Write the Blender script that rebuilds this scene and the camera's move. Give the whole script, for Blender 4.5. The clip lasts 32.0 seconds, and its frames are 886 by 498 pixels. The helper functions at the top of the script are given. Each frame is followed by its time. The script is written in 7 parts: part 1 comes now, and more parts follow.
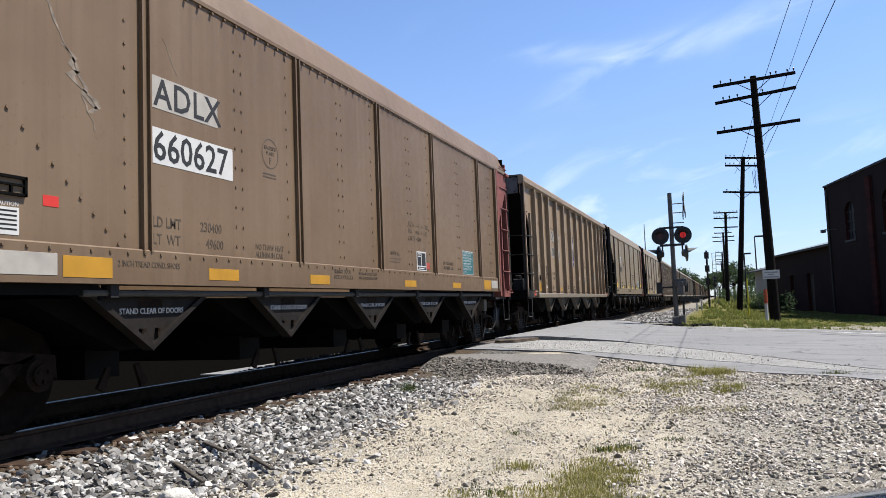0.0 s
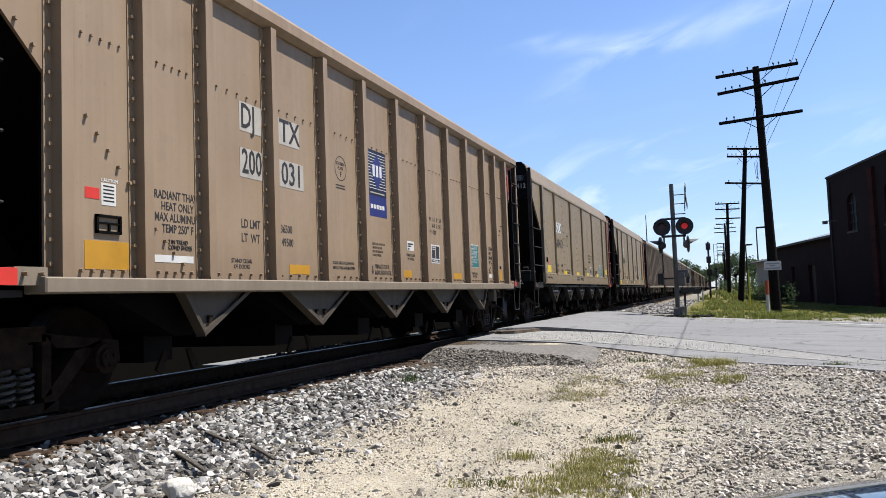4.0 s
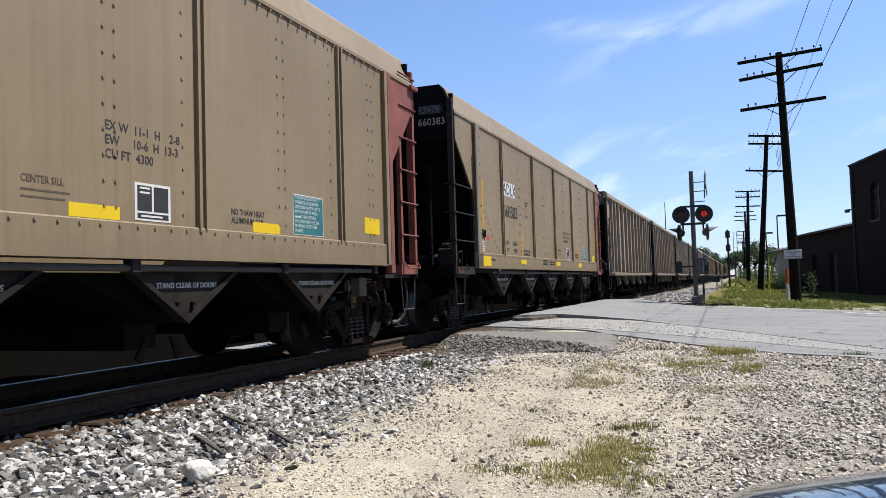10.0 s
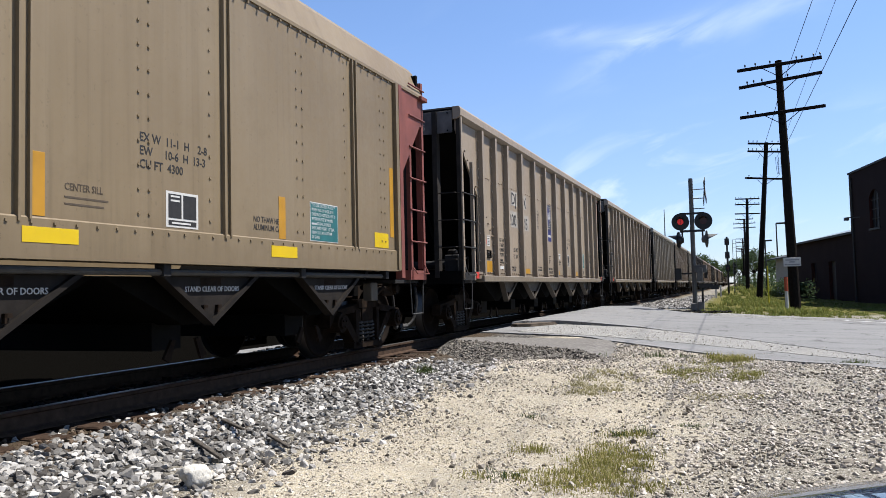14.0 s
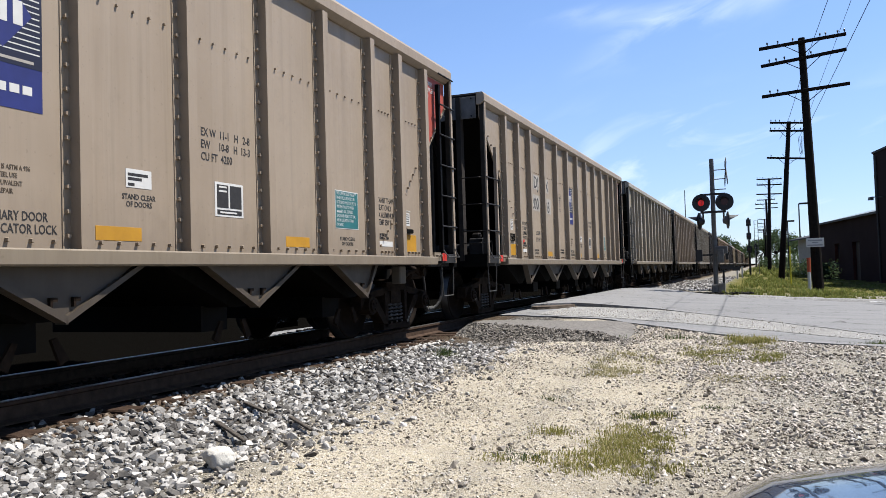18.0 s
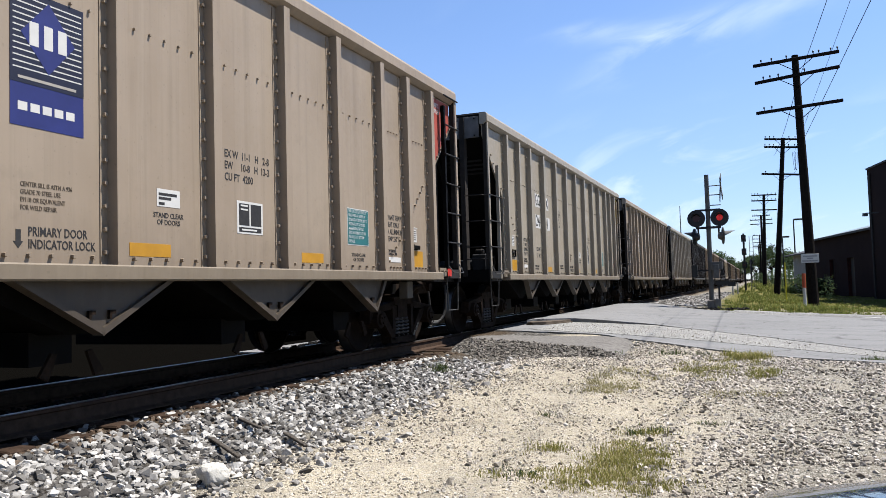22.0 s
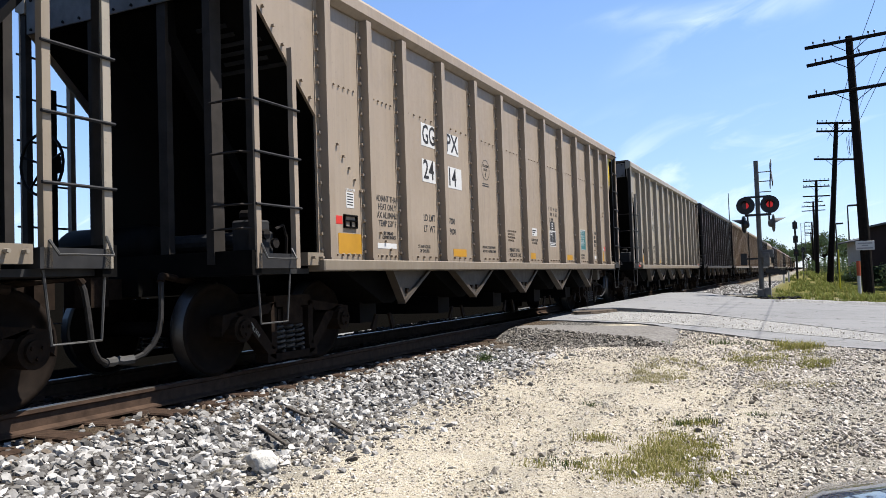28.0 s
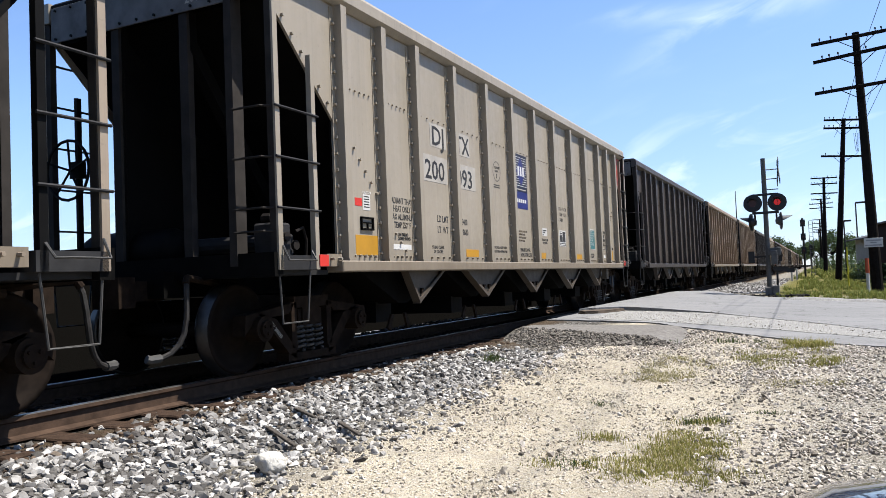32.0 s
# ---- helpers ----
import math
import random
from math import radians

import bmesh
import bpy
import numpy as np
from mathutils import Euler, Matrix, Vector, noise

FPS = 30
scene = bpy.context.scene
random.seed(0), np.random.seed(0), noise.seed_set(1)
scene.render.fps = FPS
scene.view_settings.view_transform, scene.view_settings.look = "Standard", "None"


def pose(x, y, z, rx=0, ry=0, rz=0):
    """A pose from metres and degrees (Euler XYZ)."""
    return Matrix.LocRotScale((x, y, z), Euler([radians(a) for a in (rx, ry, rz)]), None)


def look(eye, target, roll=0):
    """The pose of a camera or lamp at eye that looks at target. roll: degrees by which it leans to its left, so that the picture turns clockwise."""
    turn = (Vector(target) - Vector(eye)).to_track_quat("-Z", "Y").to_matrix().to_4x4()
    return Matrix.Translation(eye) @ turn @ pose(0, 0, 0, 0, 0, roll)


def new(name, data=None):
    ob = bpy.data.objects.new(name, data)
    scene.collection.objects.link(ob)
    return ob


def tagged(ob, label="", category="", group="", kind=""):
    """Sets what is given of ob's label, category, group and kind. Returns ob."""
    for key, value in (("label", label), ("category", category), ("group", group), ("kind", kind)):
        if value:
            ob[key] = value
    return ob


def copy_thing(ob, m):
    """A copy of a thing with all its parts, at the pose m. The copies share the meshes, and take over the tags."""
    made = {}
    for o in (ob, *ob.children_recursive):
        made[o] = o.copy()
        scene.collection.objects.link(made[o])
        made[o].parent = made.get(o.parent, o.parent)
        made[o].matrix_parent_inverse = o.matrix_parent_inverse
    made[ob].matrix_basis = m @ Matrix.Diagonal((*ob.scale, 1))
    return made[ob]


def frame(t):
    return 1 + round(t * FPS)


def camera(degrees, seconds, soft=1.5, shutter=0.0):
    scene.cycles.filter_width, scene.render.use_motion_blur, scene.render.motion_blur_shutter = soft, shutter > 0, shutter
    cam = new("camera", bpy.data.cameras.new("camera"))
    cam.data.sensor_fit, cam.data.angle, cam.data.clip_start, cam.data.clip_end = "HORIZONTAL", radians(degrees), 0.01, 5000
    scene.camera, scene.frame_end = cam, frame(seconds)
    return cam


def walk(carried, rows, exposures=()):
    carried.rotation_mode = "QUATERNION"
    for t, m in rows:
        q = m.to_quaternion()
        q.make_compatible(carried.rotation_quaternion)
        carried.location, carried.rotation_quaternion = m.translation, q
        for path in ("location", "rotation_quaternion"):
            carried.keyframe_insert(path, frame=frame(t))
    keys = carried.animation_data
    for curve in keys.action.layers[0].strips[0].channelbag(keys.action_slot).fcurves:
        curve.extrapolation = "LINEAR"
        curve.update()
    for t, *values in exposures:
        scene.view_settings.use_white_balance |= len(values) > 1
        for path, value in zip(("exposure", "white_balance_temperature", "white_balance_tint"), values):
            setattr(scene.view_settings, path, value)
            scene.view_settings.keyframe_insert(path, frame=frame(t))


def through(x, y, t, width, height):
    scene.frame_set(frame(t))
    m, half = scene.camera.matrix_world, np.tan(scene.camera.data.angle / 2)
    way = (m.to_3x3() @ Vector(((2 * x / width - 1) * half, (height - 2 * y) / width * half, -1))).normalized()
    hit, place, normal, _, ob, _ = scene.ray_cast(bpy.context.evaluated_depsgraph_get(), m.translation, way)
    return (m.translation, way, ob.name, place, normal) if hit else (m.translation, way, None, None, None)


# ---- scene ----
# Metres; the railway runs along y, x = 0 is its middle and z = 0 the top of the rails.
cam = camera(59.62, 32.0, soft=0.5)
EYE = (6.125, 0.0, 0.87)
TURNS = [  # seconds, yaw, pitch, roll
    (0, 19.64, 4.24, 2.20), (0.5, 19.80, 4.17, 2.34), (1, 19.92, 4.04, 2.35), (1.5, 19.89, 4.00, 2.26), (2, 19.75, 3.92, 2.08), (2.5, 19.68, 3.85, 1.81),
    (3, 19.69, 3.72, 2.06), (3.5, 19.71, 3.65, 2.18), (5.5, 19.77, 3.18, 1.75), (6, 19.69, 3.03, 1.70), (6.5, 19.74, 2.81, 1.77), (7, 19.89, 2.62, 1.38),
    (7.5, 19.93, 2.54, 1.45), (8, 19.98, 2.69, 1.29), (8.5, 20.16, 3.07, 1.74), (9, 20.82, 3.00, 1.47), (9.5, 20.98, 2.80, 1.63), (10, 21.00, 2.60, 1.71),
    (10.5, 21.07, 2.57, 1.77), (11, 20.98, 2.62, 2.18), (11.5, 21.05, 3.04, 2.21), (12, 21.06, 3.37, 2.41), (12.5, 21.10, 3.53, 1.97), (13, 21.15, 3.29, 1.55),
    (13.5, 20.82, 3.17, 1.46), (14, 20.93, 3.01, 1.36), (14.5, 21.10, 2.64, 1.50), (16.5, 22.14, 2.01, 1.29), (17, 22.12, 1.94, 1.86), (17.5, 22.31, 1.77, 2.04),
    (18, 22.34, 1.80, 1.72), (18.5, 22.39, 2.00, 1.60), (19, 22.49, 2.24, 1.81), (19.5, 22.45, 2.32, 1.95), (20, 22.39, 2.26, 1.95), (20.5, 22.30, 2.44, 1.85),
    (21, 22.32, 2.56, 1.57), (21.5, 22.27, 2.76, 1.70), (22, 22.03, 2.92, 1.65), (22.5, 21.80, 2.90, 1.81), (23, 21.80, 2.63, 1.38), (23.5, 21.83, 2.54, 1.49),
    (24, 22.03, 2.55, 1.53), (24.5, 22.24, 2.63, 1.53), (25, 23.16, 2.44, 1.78), (25.5, 24.16, 2.61, 1.86), (27.5, 25.45, 2.23, 1.93), (28, 25.28, 2.27, 1.91),
    (28.5, 25.16, 2.50, 2.25), (29, 25.25, 2.77, 2.27), (29.5, 25.32, 2.83, 2.13), (30, 25.54, 2.91, 1.88), (30.5, 25.53, 2.78, 1.77), (31, 25.61, 2.47, 2.24),
    (31.5, 25.69, 2.36, 2.56), (32, 25.78, 2.31, 2.32),
]
walk(cam, [(t, pose(*EYE, 90 + p, r, w)) for t, w, p, r in TURNS],
     exposures=[(0, 1.12), (14, 1.11), (20, 1.16), (25, 1.18), (28, 1.26), (32, 1.31)])

# how far the train has come by each second
RUN = [(0, 0.22), (1, 4.18), (2, 8.17), (3, 12.17), (3.5, 14.17), (5.5, 22.19), (6, 24.20), (7, 28.23), (8, 32.18), (9, 36.13), (10, 40.06), (11, 44.14), (12, 48.15), (13, 52.25), (14, 56.31), (14.5, 58.35), (16.5, 66.50), (17, 68.54), (18, 72.63), (19, 76.72), (19.5, 78.58), (20, 80.56), (21, 84.76), (22, 88.86), (23, 93.00), (24, 97.07), (25, 101.29), (25.5, 103.33), (27.5, 111.42), (28, 113.44), (29, 117.79), (30, 121.89), (31, 126.07), (32, 130.15)]

# ---------------------------------------------------------------- light
SUN_WAY = Vector((1.0, 0.55, 2.05)).normalized()      # towards the sun
world = bpy.data.worlds.new("sky")
scene.world = world
world.use_nodes = True
wn, wl = world.node_tree.nodes, world.node_tree.links
wn.clear()
w_out = wn.new("ShaderNodeOutputWorld")
w_bg = wn.new("ShaderNodeBackground")
w_sky = wn.new("ShaderNodeTexSky")
w_sky.sky_type = "NISHITA"
w_sky.sun_disc = False
w_sky.sun_elevation = math.asin(SUN_WAY.z)
w_sky.sun_rotation = math.atan2(SUN_WAY.x, SUN_WAY.y)
w_sky.air_density, w_sky.dust_density, w_sky.ozone_density = 1.0, 0.1, 3.0
w_bg.inputs["Strength"].default_value = 0.068


def w_math(op, a, b=0.0, c=None):
    m = wn.new("ShaderNodeMath")
    m.operation = op
    for i, v in enumerate((a, b) if c is None else (a, b, c)):
        if isinstance(v, bpy.types.NodeSocket):
            wl.new(v, m.inputs[i])
        else:
            m.inputs[i].default_value = v
    return m.outputs[0]


def w_noise(vec, scale, detail, rough, distort=0.0):
    n = wn.new("ShaderNodeTexNoise")
    wl.new(vec, n.inputs["Vector"])
    n.inputs["Scale"].default_value, n.inputs["Detail"].default_value, n.inputs["Roughness"].default_value = scale, detail, rough
    n.inputs["Distortion"].default_value = distort
    return n.outputs["Fac"]


def w_ramp(v, a, b):
    m = wn.new("ShaderNodeMapRange")
    m.interpolation_type = "SMOOTHSTEP"
    wl.new(v, m.inputs["Value"])
    m.inputs[1].default_value, m.inputs[2].default_value = a, b
    return m.outputs[0]


# thin cirrus: the sky dome seen as a flat sheet, u across and v up
w_co = wn.new("ShaderNodeTexCoord")
w_xyz = wn.new("ShaderNodeSeparateXYZ")
wl.new(w_co.outputs["Generated"], w_xyz.inputs[0])
wx, wy, wz = w_xyz.outputs
wyc = w_math("MAXIMUM", w_math("ABSOLUTE", wy), 0.08)
u, v = w_math("DIVIDE", wx, wyc), w_math("DIVIDE", wz, wyc)
w_uv = wn.new("ShaderNodeCombineXYZ")
wl.new(w_math("ADD", w_math("MULTIPLY", u, 0.96), w_math("MULTIPLY", v, 0.28)), w_uv.inputs[0])
wl.new(w_math("MULTIPLY", w_math("SUBTRACT", w_math("MULTIPLY", v, 0.96), w_math("MULTIPLY", u, 0.28)), 3.2), w_uv.inputs[1])
fibre = w_noise(w_uv.outputs[0], 6.0, 6.0, 0.55, 0.6)
soft_n = w_noise(w_uv.outputs[0], 2.6, 3.0, 0.5)


def streak(u0, v0, slope, width, ua, ub):
    """A cirrus band along v = v0 + slope (u - u0)."""
    off = w_math("SUBTRACT", w_math("SUBTRACT", v, v0), w_math("MULTIPLY", w_math("SUBTRACT", u, u0), slope))
    off = w_math("ADD", off, w_math("MULTIPLY", w_math("SUBTRACT", soft_n, 0.5), 0.10))
    d = w_math("DIVIDE", off, width)
    band = w_math("POWER", 2.718, w_math("MULTIPLY", w_math("MULTIPLY", d, d), -1.0))
    ends = w_math("MULTIPLY", w_ramp(u, ua, ua + 0.10), w_ramp(u, ub, ub - 0.08))
    return w_math("MULTIPLY", band, ends)


cir = w_math("ADD", streak(-0.045, 0.312, 0.24, 0.028, -0.20, 0.20), w_math("MULTIPLY", streak(-0.16, 0.318, -0.10, 0.014, -0.30, 0.0), 0.7))
cir = w_math("ADD", cir, w_math("MULTIPLY", streak(-0.12, 0.288, 0.30, 0.018, -0.25, 0.0), 0.6))
cir = w_math("MULTIPLY", cir, w_ramp(fibre, 0.34, 0.70))
puff = w_math("MULTIPLY", w_ramp(fibre, 0.50, 0.66), w_math("MULTIPLY", w_ramp(v, 0.24, 0.10), w_ramp(v, 0.0, 0.06)))
thin = w_math("MULTIPLY", w_ramp(soft_n, 0.45, 0.75), w_math("MULTIPLY", w_ramp(fibre, 0.45, 0.75), 0.05))
haze = w_math("MULTIPLY", w_ramp(v, 0.40, -0.02), 0.16)
amount = w_math("MINIMUM", w_math("ADD", w_math("ADD", w_math("MULTIPLY", cir, 0.33), w_math("MULTIPLY", puff, 0.45)), w_math("ADD", thin, haze)), 0.9)
w_mix = wn.new("ShaderNodeMix")
w_mix.data_type = "RGBA"
wl.new(amount, w_mix.inputs[0])
w_tint = wn.new("ShaderNodeMix")
w_tint.data_type, w_tint.blend_type = "RGBA", "MULTIPLY"
w_tint.inputs[0].default_value = 1.0
wl.new(w_sky.outputs[0], w_tint.inputs[6])
w_tint.inputs[7].default_value = (1.10, 1.16, 1.32, 1)
w_low = wn.new("ShaderNodeMix")
w_low.data_type, w_low.blend_type = "RGBA", "MULTIPLY"
wl.new(w_ramp(v, 0.42, -0.02), w_low.inputs[0])
wl.new(w_tint.outputs[2], w_low.inputs[6])
w_low.inputs[7].default_value = (0.62, 0.675, 0.82, 1)       # summer haze: a bluer, dimmer horizon
wl.new(w_low.outputs[2], w_mix.inputs[6])
w_mix.inputs[7].default_value = (6.6, 7.6, 8.6, 1)
wl.new(w_mix.outputs[2], w_bg.inputs["Color"])
wl.new(w_bg.outputs[0], w_out.inputs["Surface"])
sun_data = bpy.data.lights.new("sun", "SUN")
sun_data.energy, sun_data.angle, sun_data.color = 5.0, radians(0.53), (1.0, 0.968, 0.925)
sun = new("sun", sun_data)
sun.matrix_world = look((0, 0, 60), Vector((0, 0, 60)) - SUN_WAY)


# ---------------------------------------------------------------- materials
TONE = 0.55                         # overall reflectance of the ground and of small things
SHEET_TONE = 0.64                   # of the car bodies


class Nodes:
    """A small helper to lay out one node material."""

    def __init__(self, name):
        self.m = bpy.data.materials.new(name)
        self.m.use_nodes = True
        self.t = self.m.node_tree
        self.b = self.t.nodes["Principled BSDF"]
        self.co = self.t.nodes.new("ShaderNodeTexCoord").outputs["Object"]

    def n(self, kind, ins=None):
        node = self.t.nodes.new("ShaderNode" + kind)
        for k, v in (ins or {}).items():
            if isinstance(v, bpy.types.NodeSocket):
                self.t.links.new(v, node.inputs[k])
            else:
                node.inputs[k].default_value = v
        return node

    def put(self, socket, v):
        if isinstance(v, bpy.types.NodeSocket):
            self.t.links.new(v, self.b.inputs[socket])
        else:
            self.b.inputs[socket].default_value = v

    def stretch(self, sx, sy, sz):
        return self.n("Mapping", {"Vector": self.co, "Scale": (sx, sy, sz)}).outputs[0]

    def noise(self, scale, detail=4.0, rough=0.55, vec=None):
        return self.n("TexNoise", {"Vector": vec or self.co, "Scale": scale, "Detail": detail, "Roughness": rough}).outputs["Fac"]

    def ramp(self, fac, *stops):
        r = self.n("ValToRGB", {"Fac": fac})
        e = r.color_ramp.elements
        while len(e) < len(stops):
            e.new(0.5)
        for el, (p, c) in zip(e, stops):
            el.position = p
            el.color = (*c, 1) if isinstance(c, tuple) else (c, c, c, 1)
        return r.outputs["Color"]

    def mix(self, fac, a, b, blend="MIX"):
        m = self.n("Mix")
        m.data_type, m.blend_type = "RGBA", blend
        for i, v in ((0, fac), (6, a), (7, b)):
            if isinstance(v, bpy.types.NodeSocket):
                self.t.links.new(v, m.inputs[i])
            else:
                m.inputs[i].default_value = v if i == 0 else (*v, 1)
        return m.outputs[2]

    def math(self, op, a, b=0.0):
        m = self.n("Math")
        m.operation = op
        for i, v in ((0, a), (1, b)):
            if isinstance(v, bpy.types.NodeSocket):
                self.t.links.new(v, m.inputs[i])
            else:
                m.inputs[i].default_value = v
        return m.outputs[0]

    def bump(self, height, strength=0.3, distance=0.01):
        self.put("Normal", self.n("Bump", {"Height": height, "Strength": strength, "Distance": distance}).outputs[0])

    def done(self, color, rough=0.6, metal=0.0, gloss=0.3, tone=TONE):
        self.put("Specular IOR Level", gloss)
        self.put("Base Color", self.mix(1.0, color, (tone, tone, tone), "MULTIPLY"))
        self.put("Roughness", rough)
        self.put("Metallic", metal)
        return self.m


def plain(name, color, rough=0.6, metal=0.0, vary=0.25, scale=6.0, bump=0.0, gloss=0.3):
    s = Nodes(name)
    f = s.noise(scale, 5, 0.6)
    dark = tuple(c * (1 - vary) for c in color)
    light = tuple(min(1.0, c * (1 + vary)) for c in color)
    c = s.ramp(f, (0.3, dark), (0.7, light))
    if bump:
        s.bump(s.noise(scale * 6, 4), bump, 0.01)
    return s.done(c, rough, metal, gloss)


def weathered(name, base, dark, light, streak=0.5, rough=0.5, metal=0.0):
    """Painted or bare car sheet: soft blotches, rain streaks down the side, darker low down, each car a little
    different.
    """
    s = Nodes(name)
    rnd = s.n("ObjectInfo").outputs["Random"]
    blotch = s.ramp(s.noise(0.7, 4), (0.3, 0.0), (0.75, 1.0))
    fine = s.noise(9, 6, 0.65)
    st = s.ramp(s.noise(1.0, 3, 0.5, s.stretch(4.0, 7.0, 0.25)), (0.45, 0.0), (0.75, 1.0))
    c = s.mix(blotch, base, dark)
    c = s.mix(s.math("MULTIPLY", st, streak), c, light)
    c = s.mix(s.math("MULTIPLY", fine, 0.35), c, dark)
    run = s.ramp(s.noise(1.0, 4, 0.6, s.stretch(3.0, 16.0, 0.35)), (0.52, 0.0), (0.72, 1.0))
    c = s.mix(s.math("MULTIPLY", run, 0.35), c, tuple(v * 0.62 for v in dark))
    haze_ = s.ramp(s.noise(0.45, 3, 0.5), (0.45, 0.0), (0.7, 1.0))
    c = s.mix(s.math("MULTIPLY", haze_, 0.3), c, light)
    c = s.mix(s.math("MULTIPLY", rnd, 0.18), c, dark)
    grime = s.ramp(s.noise(2.2, 5, 0.7), (0.58, 0.0), (0.72, 1.0))
    c = s.mix(s.math("MULTIPLY", grime, 0.16), c, tuple(v * 0.45 for v in dark))
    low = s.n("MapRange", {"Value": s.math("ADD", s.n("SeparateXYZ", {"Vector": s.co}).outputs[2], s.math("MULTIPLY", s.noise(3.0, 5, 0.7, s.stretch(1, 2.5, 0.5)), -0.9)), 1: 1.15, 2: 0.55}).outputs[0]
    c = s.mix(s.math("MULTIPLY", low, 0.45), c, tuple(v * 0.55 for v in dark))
    spot = s.ramp(s.noise(26, 3, 0.5), (0.66, 0.0), (0.70, 1.0))
    c = s.mix(s.math("MULTIPLY", spot, 0.22), c, tuple(v * 0.4 for v in dark))
    s.bump(s.noise(1.3, 2), 0.25, 0.02)
    return s.done(c, s.ramp(fine, (0.3, rough - 0.08), (0.7, rough + 0.12)), metal, 0.3, SHEET_TONE)


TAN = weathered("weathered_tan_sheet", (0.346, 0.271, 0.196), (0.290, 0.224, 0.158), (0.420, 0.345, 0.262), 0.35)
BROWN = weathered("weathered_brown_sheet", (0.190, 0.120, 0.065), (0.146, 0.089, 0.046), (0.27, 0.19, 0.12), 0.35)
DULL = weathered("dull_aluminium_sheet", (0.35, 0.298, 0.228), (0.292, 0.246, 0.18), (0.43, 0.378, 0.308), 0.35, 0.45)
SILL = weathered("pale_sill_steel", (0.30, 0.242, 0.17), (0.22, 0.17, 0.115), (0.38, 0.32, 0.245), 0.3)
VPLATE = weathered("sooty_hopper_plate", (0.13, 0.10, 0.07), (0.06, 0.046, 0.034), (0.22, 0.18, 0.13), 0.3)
# near-black: shade under and between the cars is put into these tones
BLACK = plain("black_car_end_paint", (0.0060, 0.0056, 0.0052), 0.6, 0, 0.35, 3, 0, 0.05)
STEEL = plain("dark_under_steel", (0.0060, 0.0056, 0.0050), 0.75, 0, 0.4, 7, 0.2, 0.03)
CAST = plain("brown_cast_steel", (0.022, 0.014, 0.009), 0.8, 0, 0.5, 9, 0.3, 0.06)
# brown end steel, darkened for the shade on faces turned from the sun
ENDPLATE = plain("shaded_brown_end_steel", (0.040, 0.034, 0.029), 0.75, 0, 0.35, 4, 0.1, 0.1)
ENDGREY = plain("weathered_grey_end_plate", (0.15, 0.142, 0.135), 0.6, 0, 0.45, 3, 0.1, 0.2)
HOSE = plain("dusty_rubber_hose", (0.028, 0.025, 0.022), 0.65, 0, 0.4, 12, 0.2, 0.2)
PIPE = plain("grey_operating_pipe", (0.065, 0.061, 0.054), 0.6, 0, 0.3, 8)
PLATE = plain("sooty_brown_plate", (0.022, 0.018, 0.015), 0.7, 0, 0.4, 5, 0.2, 0.1)
SPRING = plain("worn_spring_steel", (0.075, 0.068, 0.06), 0.6, 0.2, 0.3, 9, 0, 0.2)
RUST = plain("rusted_rail_side", (0.075, 0.046, 0.030), 0.85, 0, 0.35, 10, 0.3, 0.1)
RAILTOP = plain("polished_rail_head", (0.36, 0.34, 0.32), 0.33, 0.95, 0.15, 4)
WHEEL = plain("rusty_wheel_steel", (0.016, 0.011, 0.008), 0.8, 0.0, 0.4, 8, 0, 0.05)
TREAD = plain("bright_wheel_rim", (0.075, 0.07, 0.065), 0.36, 0.8, 0.35, 6)
REDPAINT = plain("faded_red_paint", (0.42, 0.075, 0.050), 0.6, 0, 0.15, 3)
MAROON = plain("weathered_maroon_paint", (0.24, 0.070, 0.052), 0.65, 0, 0.25, 3)
YELLOW = plain("yellow_reflective_sheet", (0.80, 0.55, 0.010), 0.4, 0, 0.08, 3)
AMBER = plain("dirty_amber_reflective_sheet", (0.54, 0.27, 0.020), 0.5, 0, 0.15, 3)
PAPER = plain("worn_white_stencil", (0.55, 0.56, 0.54), 0.6, 0, 0.25, 30)
DIRTY = plain("dirty_white_panel", (0.47, 0.43, 0.37), 0.6, 0, 0.15, 5)
WHITE = plain("white_paint", (0.72, 0.70, 0.66), 0.55, 0, 0.06, 8)
INK = plain("black_lettering", (0.028, 0.026, 0.025), 0.6, 0, 0.3, 25)
FADED = plain("faded_lettering", (0.10, 0.072, 0.046), 0.6, 0, 0.3, 25)
TEAL = plain("teal_stencil_panel", (0.030, 0.165, 0.170), 0.5, 0, 0.12, 4)
PALE = plain("pale_grey_lettering", (0.13, 0.13, 0.135), 0.6, 0, 0.2, 9)
NAVY = plain("dark_navy_panel", (0.012, 0.014, 0.035), 0.5, 0, 0.15, 4)
BLUE = plain("blue_logo_panel", (0.022, 0.030, 0.16), 0.5, 0, 0.15, 4)
RED = plain("red_reflector", (0.70, 0.045, 0.030), 0.4, 0, 0.1, 5)
SCRAPE = plain("scraped_pale_paint", (0.25, 0.20, 0.15), 0.7, 0, 0.45, 14)
ALU_PAINT = plain("pale_grey_card", (0.50, 0.50, 0.50), 0.5, 0, 0.15, 30)
GREY = plain("grey_platform_steel", (0.036, 0.035, 0.035), 0.65, 0.0, 0.3, 6, 0, 0.08)
CREAM = plain("cream_brake_box", (0.12, 0.10, 0.075), 0.6, 0, 0.15, 7)


# ---------------------------------------------------------------- mesh helpers
def mesh_of(bm, name):
    me = bpy.data.meshes.new(name)
    bm.to_mesh(me)
    bm.free()
    return me


